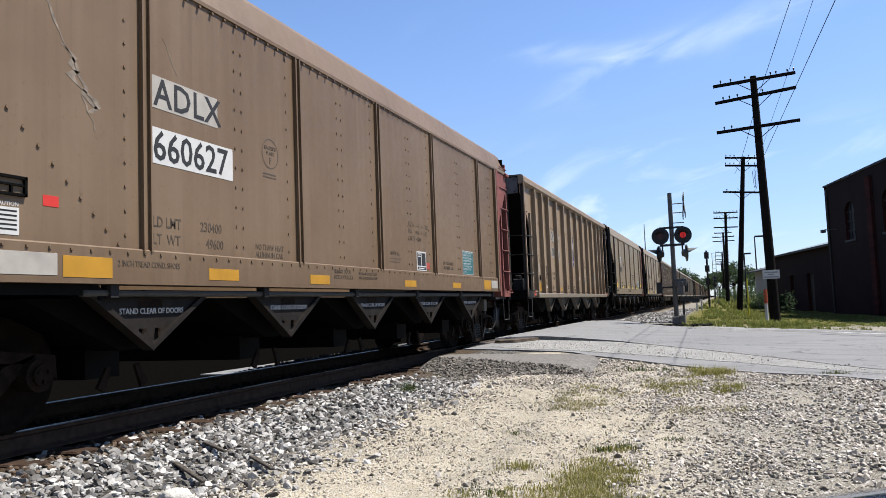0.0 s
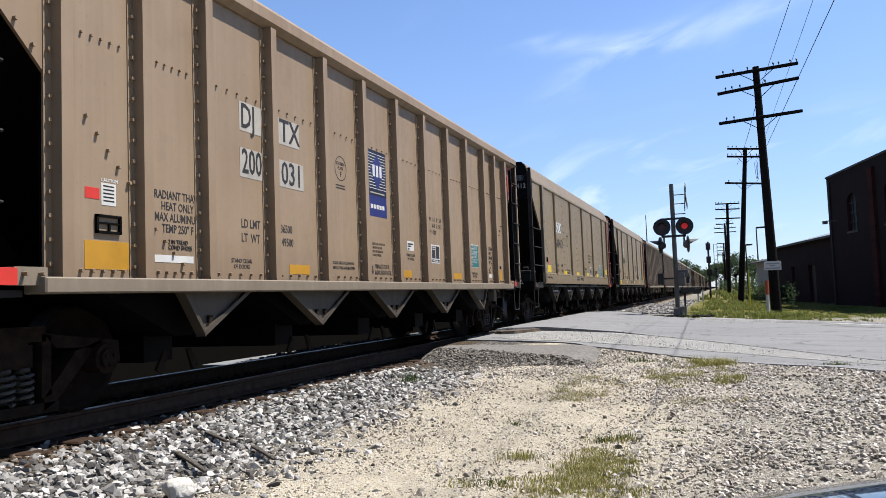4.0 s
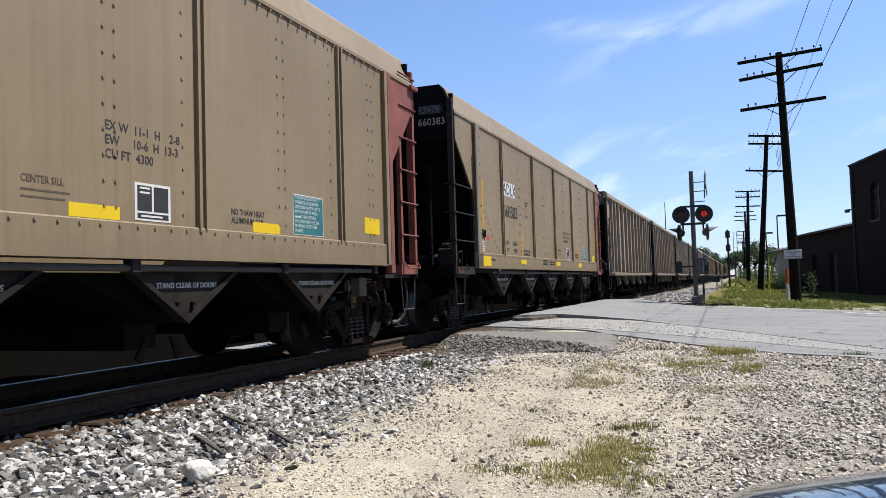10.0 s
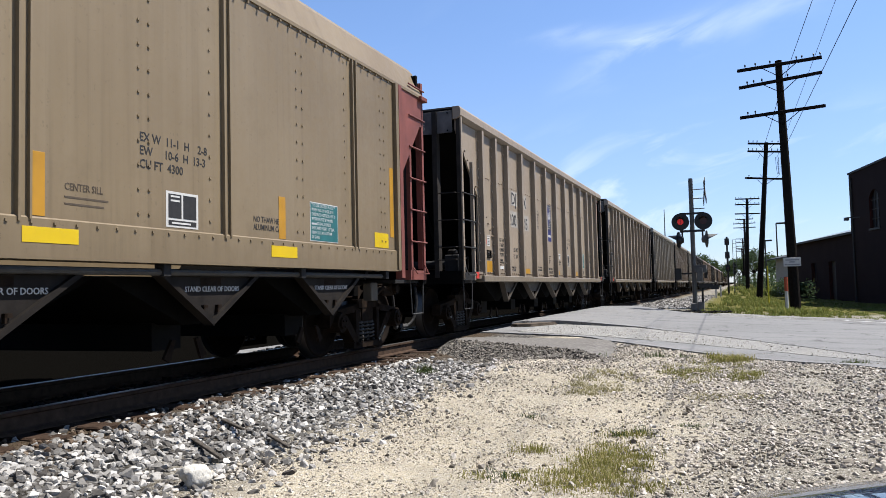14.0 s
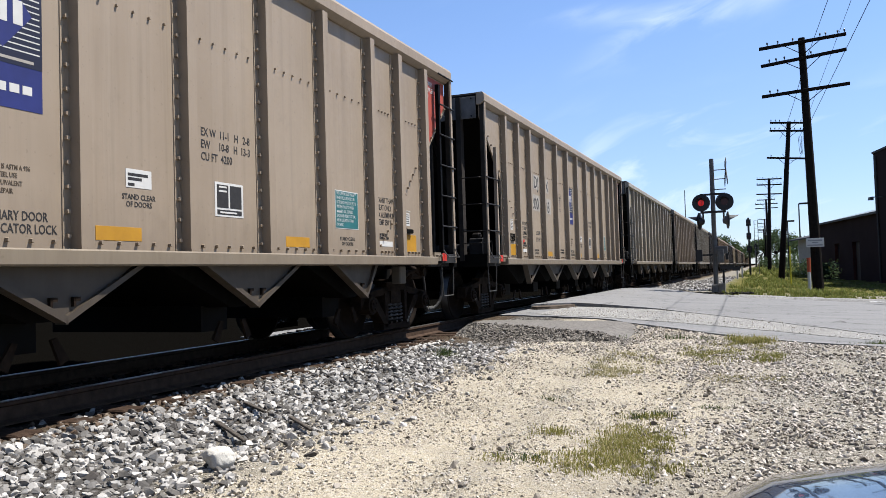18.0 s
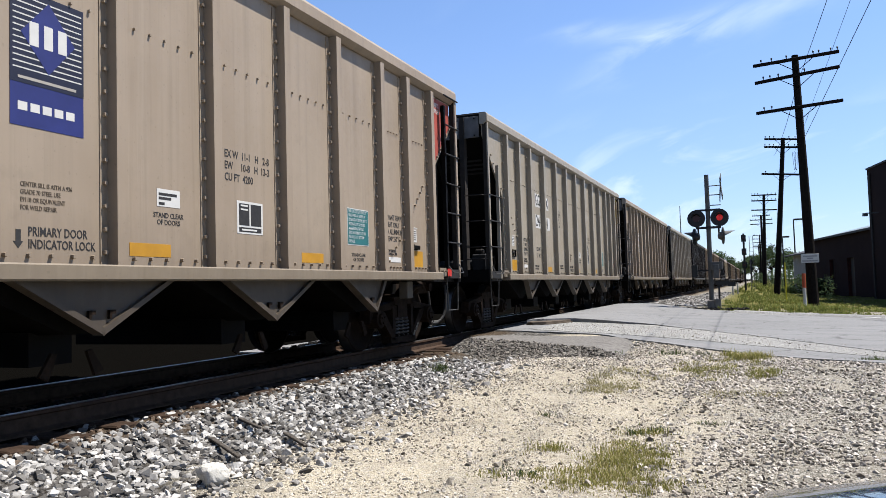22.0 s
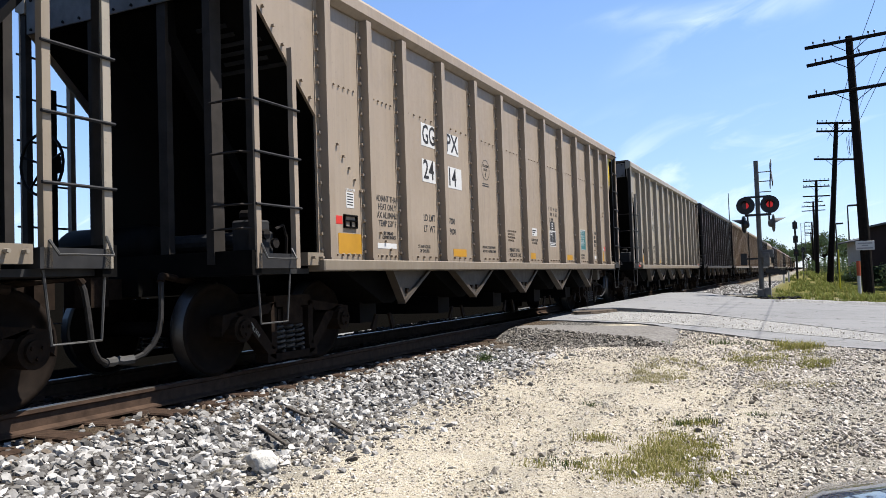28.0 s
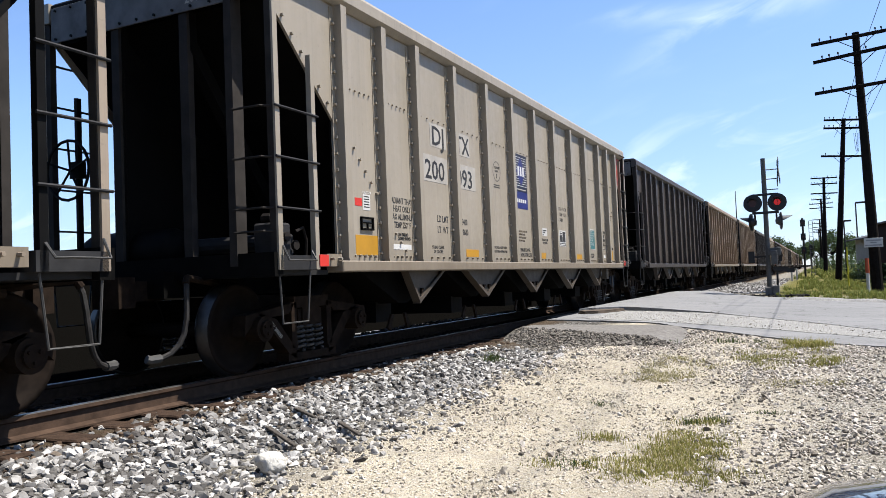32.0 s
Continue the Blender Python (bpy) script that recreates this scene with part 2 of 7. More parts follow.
def part(name, bm, material, parent=None, label="", at=None, smooth=False):
    """Links a bmesh as one mesh object, under its thing where one is given."""
    me = bm if isinstance(bm, bpy.types.Mesh) else mesh_of(bm, name)
    if not me.materials:
        for mat in (material if isinstance(material, (list, tuple)) else [material]):
            me.materials.append(mat)
    if smooth:
        for p in me.polygons:
            p.use_smooth = True
    ob = new(name, me)
    if parent:
        ob.parent = parent
    if at is not None:
        ob.matrix_basis = at
    if label:
        tagged(ob, label)
    return ob


def box(bm, x0, x1, y0, y1, z0, z1, mi=0):
    v = [bm.verts.new(p) for p in ((x0, y0, z0), (x1, y0, z0), (x1, y1, z0), (x0, y1, z0), (x0, y0, z1), (x1, y0, z1), (x1, y1, z1), (x0, y1, z1))]
    for f in ((3, 2, 1, 0), (4, 5, 6, 7), (0, 1, 5, 4), (1, 2, 6, 5), (2, 3, 7, 6), (3, 0, 4, 7)):
        bm.faces.new([v[i] for i in f]).material_index = mi
    return bm


def boxes(*specs):
    bm = bmesh.new()
    for s in specs:
        box(bm, *s)
    return bm


def bevelled(bm, w=0.01, seg=1):
    bmesh.ops.bevel(bm, geom=bm.edges[:], offset=w, segments=seg, affect="EDGES", clamp_overlap=True)
    return bm


def prism(bm, pts, a0, a1, axis="y", mi=0):
    """A closed outline drawn out along an axis. pts are (x, z) for y, (y, z) for x, (x, y) for z."""
    def p3(p, a):
        return {"y": (p[0], a, p[1]), "x": (a, p[0], p[1]), "z": (p[0], p[1], a)}[axis]
    lo = [bm.verts.new(p3(p, a0)) for p in pts]
    hi = [bm.verts.new(p3(p, a1)) for p in pts]
    n = len(pts)
    fs = [bm.faces.new(lo), bm.faces.new(hi[::-1])]
    for i in range(n):
        fs.append(bm.faces.new((lo[i], hi[i], hi[(i + 1) % n], lo[(i + 1) % n])))
    for f in fs:
        f.material_index = mi
    bmesh.ops.recalc_face_normals(bm, faces=fs)
    return bm


def rod(bm, a, b, r, n=8, r2=None, mi=0):
    """A round bar from a to b."""
    a, b = Vector(a), Vector(b)
    m = (b - a).to_track_quat("Z", "Y").to_matrix()
    r2 = r if r2 is None else r2
    lo = [bm.verts.new(a + m @ Vector((r * math.cos(6.2832 * i / n), r * math.sin(6.2832 * i / n), 0))) for i in range(n)]
    hi = [bm.verts.new(b + m @ Vector((r2 * math.cos(6.2832 * i / n), r2 * math.sin(6.2832 * i / n), 0))) for i in range(n)]
    fs = [bm.faces.new(lo[::-1]), bm.faces.new(hi)]
    fs += [bm.faces.new((lo[i], lo[(i + 1) % n], hi[(i + 1) % n], hi[i])) for i in range(n)]
    for f in fs:
        f.material_index = mi
    return bm


def bent(bm, pts, r, n=8):
    """One bent bar through the points, mitred at the bends."""
    pts = [Vector(p) for p in pts]
    rings, up = [], None
    for i, p in enumerate(pts):
        d = (pts[min(i + 1, len(pts) - 1)] - p).normalized() + (p - pts[max(i - 1, 0)]).normalized()
        d.normalize()
        up = d.orthogonal().normalized() if up is None else (up - d * up.dot(d)).normalized()
        side = d.cross(up)
        rings.append([bm.verts.new(p + r * (math.cos(6.2832 * k / n) * up + math.sin(6.2832 * k / n) * side)) for k in range(n)])
    for q, w in zip(rings, rings[1:]):
        for k in range(n):
            bm.faces.new((q[k], q[(k + 1) % n], w[(k + 1) % n], w[k]))
    bm.faces.new(rings[0][::-1])
    bm.faces.new(rings[-1])
    return bm


def lathe(bm, profile, axis="x", n=28, mi=0):
    """profile: (along, radius) pairs, turned round the axis; closed at both ends."""
    rings = []
    for a, r in profile:
        ring = []
        for i in range(n):
            c, s = r * math.cos(6.2832 * i / n), r * math.sin(6.2832 * i / n)
            ring.append(bm.verts.new({"x": (a, c, s), "y": (c, a, s), "z": (c, s, a)}[axis]))
        rings.append(ring)
    fs = [bm.faces.new(rings[0]), bm.faces.new(rings[-1])]
    for q, w in zip(rings, rings[1:]):
        fs += [bm.faces.new((q[i], q[(i + 1) % n], w[(i + 1) % n], w[i])) for i in range(n)]
    for f in fs:
        f.material_index = mi
    bmesh.ops.recalc_face_normals(bm, faces=fs)
    return bm


def text_mesh(words, size, align="LEFT", spacing=1.0, line=1.0):
    cu = bpy.data.curves.new("lettering", "FONT")
    cu.body, cu.size, cu.align_x, cu.space_character, cu.space_line = words, size, align, spacing, line
    cu.resolution_u = 2
    cu.extrude = 0.0015
    cu.offset = 0.010 * size
    ob = bpy.data.objects.new("lettering", cu)
    me = bpy.data.meshes.new_from_object(ob)
    me.name = "lettering"
    bpy.data.objects.remove(ob)
    bpy.data.curves.remove(cu)
    return me


TEXTS = {}


def lettering(words, size, parent, x, y, z, material, align="LEFT", spacing=1.0, name="lettering", end=False, narrow=1.0, line=1.0, tilt=0):
    """Letters on a side that faces +x (end=False), or on an end that faces -y (end=True); y, z is the start of the first line."""
    key = (words, size, align, spacing, material.name, line)
    if key not in TEXTS:
        TEXTS[key] = text_mesh(words, size, align, spacing, line)
        TEXTS[key].materials.clear()
        TEXTS[key].materials.append(material)
    m = pose(x, y, z, 90, 0, 0 if end else 90) @ pose(0, 0, 0, 0, 0, tilt) @ Matrix.Diagonal((narrow, 1, 1, 1))
    return part(name, TEXTS[key], material, parent, "", m)


# ---------------------------------------------------------------- ground
def sm(a, b, v):
    t = min(1.0, max(0.0, (v - a) / (b - a)))
    return t * t * (3 - 2 * t)


def ground_z(x, y):
    """Height of the ground: a ballast bed along the rails, a lower yard beside it, the road coming up to the rails."""
    ax = abs(x)
    if x > 0:
        yard = -0.40 + 0.22 * sm(5.0, 11.5, y) - 0.03 * sm(6, 12, x)
        beyond = -0.06 - 0.30 * sm(5.0, 9.0, x) + 0.12 * sm(45, 90, y)
        k = sm(24, 30, y)
        yard = yard * (1 - k) + beyond * k
        bed = -0.205 - 0.205 * sm(1.35, 2.75, ax)
    else:
        gap = sm(8, 12, y) * (1 - sm(33, 38, y))                # the bank stands further back beside the road
        yard = -0.55 + 2.1 * sm(3.4 + gap, 6.0 + 2 * gap, ax)
        bed = -0.19 - 0.4 * sm(1.25, 3.2, ax)
    k = sm(1.7, 3.0, ax)
    z = bed * (1 - k) + yard * k
    near = 10.6 + (2.3 * (1 - sm(3.8, 4.8, x)) if x > 0 else 0.0)
    r = sm(near, near + 1.2, y) * (1 - sm(30.5, 32.0, y))       # the level crossing
    road = -0.03 - (0.26 * sm(1.2, 11.0, ax) if x > 0 else 0.52 * sm(1.1, 4.2, ax)) - 0.04 * sm(15, 11, y)
    return z * (1 - r) + ((road if x > -6 else yard) if ax > 0.86 else -0.19) * r


def ground_mesh(xs, ys, rough, seed):
    rnd = random.Random(seed)
    verts = [(x, y, ground_z(x, y) + rough * (noise.noise(Vector((x * 1.7, y * 1.7, seed))) + 0.5 * noise.noise(Vector((x * 5, y * 5, seed))))) for y in ys for x in xs]
    nx = len(xs)
    faces = [(j * nx + i, j * nx + i + 1, (j + 1) * nx + i + 1, (j + 1) * nx + i) for j in range(len(ys) - 1) for i in range(nx - 1)]
    me = bpy.data.meshes.new("ground")
    me.from_pydata(verts, [], faces)
    for p in me.polygons:
        p.use_smooth = True
    return me


def ground_material():
    s = Nodes("crushed_stone_and_sand")
    px = s.n("SeparateXYZ", {"Vector": s.co})
    x, y = px.outputs[0], px.outputs[1]
    wob = s.math("MULTIPLY", s.math("SUBTRACT", s.noise(0.9, 4), 0.5), 2.2)
    xw = s.math("ADD", x, wob)
    # bands across the yard: ballast, pale sand, grey gravel
    stones = s.n("TexVoronoi", {"Vector": s.co, "Scale": 24.0, "Randomness": 1.0})
    sc = s.n("SeparateColor", {"Color": stones.outputs["Color"]}).outputs[0]
    ballast = s.ramp(sc, (0.0, (0.16, 0.15, 0.15)), (0.45, (0.34, 0.32, 0.31)), (0.8, (0.60, 0.58, 0.55)), (1.0, (0.75, 0.73, 0.70)))
    ballast = s.mix(s.ramp(stones.outputs["Distance"], (0.0, 0.0), (0.8, 1.0)), ballast, (0.05, 0.045, 0.04))
    fine = s.n("TexVoronoi", {"Vector": s.co, "Scale": 75.0, "Randomness": 1.0})
    fc = s.n("SeparateColor", {"Color": fine.outputs["Color"]}).outputs[0]
    sand = s.ramp(s.noise(30, 8, 0.75), (0.3, (0.56, 0.48, 0.36)), (0.5, (0.80, 0.71, 0.55)), (0.8, (0.93, 0.85, 0.71)))
    sand = s.mix(s.ramp(fc, (0.84, 0.0), (0.92, 0.8)), sand, (0.30, 0.26, 0.21))
    grit = s.n("TexVoronoi", {"Vector": s.co, "Scale": 42.0, "Randomness": 1.0})
    gc = s.n("SeparateColor", {"Color": grit.outputs["Color"]}).outputs[0]
    sand = s.mix(s.math("MULTIPLY", s.ramp(gc, (0.62, 0.0), (0.66, 1.0)), s.ramp(grit.outputs["Distance"], (0.45, 0.8), (0.75, 0.0))), sand, (0.86, 0.80, 0.70))
    sand = s.mix(s.ramp(s.noise(110, 3, 0.6), (0.56, 0.0), (0.70, 0.7)), sand, (0.24, 0.20, 0.15))
    sand = s.mix(s.math("MULTIPLY", s.ramp(s.noise(3.5, 6, 0.7), (0.48, 0.0), (0.62, 1.0)), 0.45), sand, (0.50, 0.45, 0.37))
    grey = s.ramp(fc, (0.0, (0.20, 0.18, 0.15)), (0.4, (0.50, 0.46, 0.395)), (1.0, (0.88, 0.84, 0.76)))
    grey = s.mix(s.ramp(fine.outputs["Distance"], (0.35, 0.0), (0.8, 0.6)), grey, (0.10, 0.09, 0.075))
    grey = s.mix(s.ramp(s.noise(2.2, 4), (0.45, 0.0), (0.7, 0.55)), grey, (0.60, 0.54, 0.45))
    k1 = s.n("MapRange", {"Value": xw, 1: 2.3, 2: 3.0})
    k2 = s.n("MapRange", {"Value": xw, 1: 5.3, 2: 6.4})
    c = s.mix(k1.outputs[0], ballast, sand)
    c = s.mix(k2.outputs[0], c, grey)
    # past the road the ground is pale gravel, further right grass
    far = s.n("MapRange", {"Value": y, 1: 27.0, 2: 30.0}).outputs[0]
    soil = s.ramp(s.noise(5, 6), (0.3, (0.14, 0.15, 0.04)), (0.7, (0.30, 0.26, 0.10)))
    pale = s.ramp(s.noise(14, 6, 0.7), (0.3, (0.26, 0.24, 0.21)), (0.7, (0.52, 0.48, 0.42)))
    gx = s.n("MapRange", {"Value": xw, 1: 4.1, 2: 4.9}).outputs[0]
    c = s.mix(far, c, s.mix(gx, pale, soil))
    c = s.mix(s.math("MULTIPLY", s.ramp(s.noise(0.35, 3), (0.4, 0.0), (0.7, 1.0)), 0.25), c, (0.25, 0.22, 0.18))
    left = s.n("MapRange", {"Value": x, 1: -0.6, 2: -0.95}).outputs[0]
    # dark undergrowth, with the shade behind the train put into its colour
    far_shade = s.ramp(s.noise(9, 6, 0.7), (0.3, (0.006, 0.007, 0.004)), (0.75, (0.016, 0.016, 0.010)))
    c = s.mix(left, c, far_shade)
    # the shade under the train is put into the bed colour
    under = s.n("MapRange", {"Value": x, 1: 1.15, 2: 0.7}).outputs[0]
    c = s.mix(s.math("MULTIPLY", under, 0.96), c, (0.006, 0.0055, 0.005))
    dirt = s.math("MULTIPLY", s.n("MapRange", {"Value": xw, 1: 1.9, 2: 1.4}).outputs[0], s.n("MapRange", {"Value": x, 1: 0.8, 2: 1.0}).outputs[0])
    c = s.mix(s.math("MULTIPLY", dirt, 0.8), c, (0.12, 0.085, 0.055))
    h = s.math("ADD", s.math("MULTIPLY", fine.outputs["Distance"], -0.6), s.noise(40, 6, 0.7))
    s.bump(h, 0.8, 0.025)
    c = s.mix(1.0, c, (0.83, 0.82, 0.785), "MULTIPLY")
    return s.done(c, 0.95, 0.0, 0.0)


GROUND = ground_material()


def steps(*runs):
    out = []
    for a, b, d in runs:
        n = max(1, round((b - a) / d))
        out += [a + (b - a) * i / n for i in range(n)]
    return out + [runs[-1][1]]


gxs = steps((-2600, -300, 400), (-300, -20, 35), (-20, -3.2, 1.2), (-3.2, 14, 0.2), (14, 40, 2.5), (40, 300, 40), (300, 2600, 400))
gys = steps((-2600, -300, 400), (-300, -30, 30), (-30, -2, 2), (-2, 32, 0.2), (32, 80, 2), (80, 300, 20), (300, 3600, 300))
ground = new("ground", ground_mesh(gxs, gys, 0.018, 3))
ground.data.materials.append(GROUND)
tagged(ground, "crushed stone and pale sand yard, grass beyond the road", "ground", "", "structure")


# ---------------------------------------------------------------- road
def asphalt():
    s = Nodes("worn_grey_asphalt")
    f = s.noise(60, 6, 0.75)
    c = s.ramp(f, (0.3, (0.160, 0.157, 0.152)), (0.7, (0.315, 0.309, 0.300)))
    big = s.ramp(s.noise(0.5, 5, 0.65, s.stretch(0.5, 1.6, 1)), (0.35, 0.0), (0.7, 1.0))
    c = s.mix(s.math("MULTIPLY", big, 0.5), c, (0.375, 0.368, 0.357))
    crack = s.n("TexVoronoi", {"Vector": s.n("Mapping", {"Vector": s.n("VectorMath", {0: s.co, 1: s.n("TexNoise", {"Vector": s.co, "Scale": 1.6, "Detail": 5.0}).outputs["Color"]}).outputs[0], "Scale": (0.45, 0.8, 1)}).outputs[0], "Scale": 1.0})
    crack.feature = "DISTANCE_TO_EDGE"
    c = s.mix(s.ramp(crack.outputs["Distance"], (0.004, 0.75), (0.014, 0.0)), c, (0.07, 0.065, 0.06))
    s.bump(f, 0.6, 0.012)
    return s.done(c, 0.9, 0.0, 0.15)


ASPHALT = asphalt()


def granular(name, dark, mid, light, scale, fade=None):
    """Small stones seen from a distance."""
    s = Nodes(name)
    v = s.n("TexVoronoi", {"Vector": s.co, "Scale": scale, "Randomness": 1.0})
    vc = s.n("SeparateColor", {"Color": v.outputs["Color"]}).outputs[0]
    c = s.ramp(vc, (0.0, dark), (0.4, mid), (1.0, light))
    c = s.mix(s.ramp(v.outputs["Distance"], (0.3, 0.0), (0.8, 0.8)), c, tuple(q * 0.4 for q in dark))
    c = s.mix(s.ramp(s.noise(1.4, 5, 0.65), (0.4, 0.0), (0.7, 0.5)), c, mid)
    if fade:
        wob = s.math("MULTIPLY", s.math("SUBTRACT", s.noise(0.8, 5, 0.7), 0.5), 6.0)
        k = s.n("MapRange", {"Value": s.math("ADD", s.n("SeparateXYZ", {"Vector": s.co}).outputs[0], wob), 1: fade[0], 2: fade[1]}).outputs[0]
        c = s.mix(k, c, s.ramp(s.noise(60, 6, 0.75), (0.3, (0.195, 0.19, 0.182)), (0.7, (0.385, 0.375, 0.36))))
    s.bump(v.outputs["Distance"], 0.8, -0.02)
    return s.done(c, 0.95, 0.0, 0.05)


CONCRETE = plain("dirty_broken_concrete", (0.14, 0.108, 0.08), 0.9, 0, 0.35, 5, 0.6, 0.1)


def jag(x, k=0.0):
    return 0.16 * noise.noise(Vector((x * 1.3, 3 + k, 0))) + 0.09 * noise.noise(Vector((x * 5, 8 + k, 0)))


def road_edge_near(x):
    """Edge of the lowest asphalt layer towards the yard."""
    return float(np.interp(x, [1.2, 3.4, 4.4, 5.4, 7.9, 12, 20], [15.0, 14.2, 13.2, 12.2, 10.3, 9, 9])) + jag(x)


def strip_edge(x):
    return float(np.interp(x, [1.2, 2.1, 3.7, 5.4, 6.6, 8.1, 12, 20], [15.9, 15.0, 14.3, 13.4, 12.6, 11.7, 10, 10])) + 0.5 * jag(x, 5)


def slab_edge(x):
    """Broken edge of the top asphalt layer."""
    return float(np.interp(x, [1.2, 2.05, 4.0, 6.0, 8.1, 12, 20], [17.3, 18.1, 17.3, 14.9, 12.3, 10.6, 10.6])) + 0.7 * jag(x, 9)


def road_edge_far(x):
    return 26.3 - 0.55 * min(6.0, max(0.0, x - 5)) + 0.12 * noise.noise(Vector((x * 0.8, 9, 0))) + 5.2 * (1 - sm(1.5, 5.0, x))


def road_sheet(name, x0, x1, edge0, edge1, lift, material, label, ny=20, dx=0.3):
    xs = steps((x0, x1, dx))
    verts = []
    for x in xs:
        a, b = edge0(x), edge1(x)
        for j in range(ny + 1):
            y = a + (b - a) * j / ny
            verts.append((x, y, ground_z(x, y) + (lift(x) if callable(lift) else lift)))
    n = ny + 1
    faces = [(i * n + j, (i + 1) * n + j, (i + 1) * n + j + 1, i * n + j + 1) for i in range(len(xs) - 1) for j in range(ny)]
    top = len(verts)
    verts += [(v[0], v[1], v[2] - 0.25) for v in verts]
    faces += [tuple(top + q for q in f[::-1]) for f in faces]
    rim = [i * n for i in range(len(xs))] + [(len(xs) - 1) * n + j for j in range(1, n)] + [i * n + ny for i in range(len(xs) - 2, -1, -1)] + [j for j in range(ny - 1, 0, -1)]
    faces += [(rim[q], top + rim[q], top + rim[(q + 1) % len(rim)], rim[(q + 1) % len(rim)]) for q in range(len(rim))]
    me = bpy.data.meshes.new(name)
    me.from_pydata(verts, [], faces)
    me.materials.append(material)
    return tagged(new(name, me), label, "road", "", "structure")


STRIP = granular("pale_gravel_on_old_asphalt", (0.29, 0.28, 0.26), (0.49, 0.475, 0.44), (0.65, 0.63, 0.585), 55.0, (6.5, 12.0))
road_sheet("road", 1.2, 60, road_edge_near, lambda x: slab_edge(x) + 1.0, 0.025, ASPHALT, "older lower layer of worn grey asphalt at the crossing", 10)
road_sheet("road", 1.9, 60, strip_edge, lambda x: slab_edge(x) + 0.5, 0.030, STRIP, "pale loose gravel lying in the joint of the road", 8, 0.15)
road_sheet("road", 1.2, 60, slab_edge, road_edge_far, lambda x: 0.036 + 0.09 * (1 - sm(1.5, 5.0, x)), ASPHALT, "worn grey asphalt road with cracks crossing the railway", 20, 0.15)
road_sheet("road", -5.6, -1.25, lambda x: 15.5, lambda x: 30.0, 0.03, ASPHALT, "worn grey asphalt road with cracks crossing the railway", 8, 0.6)


# ---------------------------------------------------------------- track
def rail_mesh(y0, y1):
    bm = bmesh.new()
    prof = [(-0.076, -0.18), (0.076, -0.18), (0.076, -0.165), (0.012, -0.145), (0.009, -0.05), (0.036, -0.035), (0.036, -0.006), (0.026, 0.0), (-0.026, 0.0), (-0.036, -0.006), (-0.036, -0.035), (-0.009, -0.05), (-0.012, -0.145), (-0.076, -0.165)]
    prism(bm, prof, y0, y1, "y")
    for f in bm.faces:
        if f.normal.z > 0.5 and f.calc_center_median().z > -0.004:
            f.material_index = 1
    return bm


for sx in (0.755, -0.755):
    rail = part("rail", rail_mesh(-60, 700), [RUST, RAILTOP], None, at=pose(sx, 0, 0))
    tagged(rail, "rusty steel rail with a polished running surface", "rail", "rails of the track", "structure")
TIE = plain("weathered_tie_timber", (0.062, 0.038, 0.025), 0.9, 0, 0.5, 12, 0.8, 0.1)


# ---------------------------------------------------------------- coal cars
PITCH, FIRST = 16.62, 10.05         # coupled length; middle of the first car at the start
HALF = 6.70                        # half length of the side sill
FRONT = -6.17                      # where the side sheet begins behind the front ladder


def wheelset():
    bm = bmesh.new()
    rod(bm, (-1.0, 0, 0), (1.0, 0, 0), 0.08, 14)
    for s in (1, -1):
        lathe(bm, [(s * 0.69, 0.10), (s * 0.685, 0.455), (s * 0.685, 0.482), (s * 0.71, 0.485), (s * 0.725, 0.462), (s * 0.82, 0.455), (s * 0.825, 0.40), (s * 0.79, 0.385), (s * 0.765, 0.20), (s * 0.83, 0.15), (s * 0.83, 0.08)], "x", 32)
    for f in bm.faces:
        c = f.calc_center_median()
        if 0.44 < math.hypot(c.y, c.z) and abs(c.x) > 0.68:
            f.material_index = 1
        f.smooth = True
    return mesh_of(bm, "wheelset")


def side_frame(s):
    """Cast truck side frame: bowed top bar, spring pocket, two journal ends."""
    bm = bmesh.new()
    x0, x1 = s * 0.93, s * 1.09
    for e in (1, -1):
        prism(bm, [(e * 0.30, 0.70), (e * 0.62, 0.66), (e * 1.10, 0.60), (e * 1.12, 0.40), (e * 0.98, 0.52), (e * 0.75, 0.56), (e * 0.42, 0.58)], x0, x1, "x")
        prism(bm, [(e * 0.92, 0.62), (e * 0.78, 0.50), (e * 0.42, 0.16), (e * 0.30, 0.10), (e * 0.30, 0.20), (e * 0.36, 0.26), (e * 0.62, 0.54)], x0, x1, "x")
        prism(bm, [(e * 0.28, 0.70), (e * 0.37, 0.68), (e * 0.37, 0.22), (e * 0.28, 0.20)], x0, x1, "x")
        rod(bm, (s * 0.97, e * 0.89, 0.457), (s * 1.16, e * 0.89, 0.457), 0.13, 16)
        rod(bm, (s * 1.16, e * 0.89, 0.457), (s * 1.19, e * 0.89, 0.457), 0.085, 12)
        for a in (0.5, 2.6, 4.7):
            rod(bm, (s * 1.19, e * 0.89 + 0.05 * math.cos(a), 0.457 + 0.05 * math.sin(a)), (s * 1.21, e * 0.89 + 0.05 * math.cos(a), 0.457 + 0.05 * math.sin(a)), 0.016, 6)
    box(bm, min(x0, x1), max(x0, x1), -0.32, 0.32, 0.64, 0.76)
    box(bm, min(x0, x1), max(x0, x1), -0.44, 0.44, 0.08, 0.16)
    box(bm, min(s * 0.85, s * 1.06), max(s * 0.85, s * 1.06), -0.22, 0.22, 0.44, 0.62)
    return bm


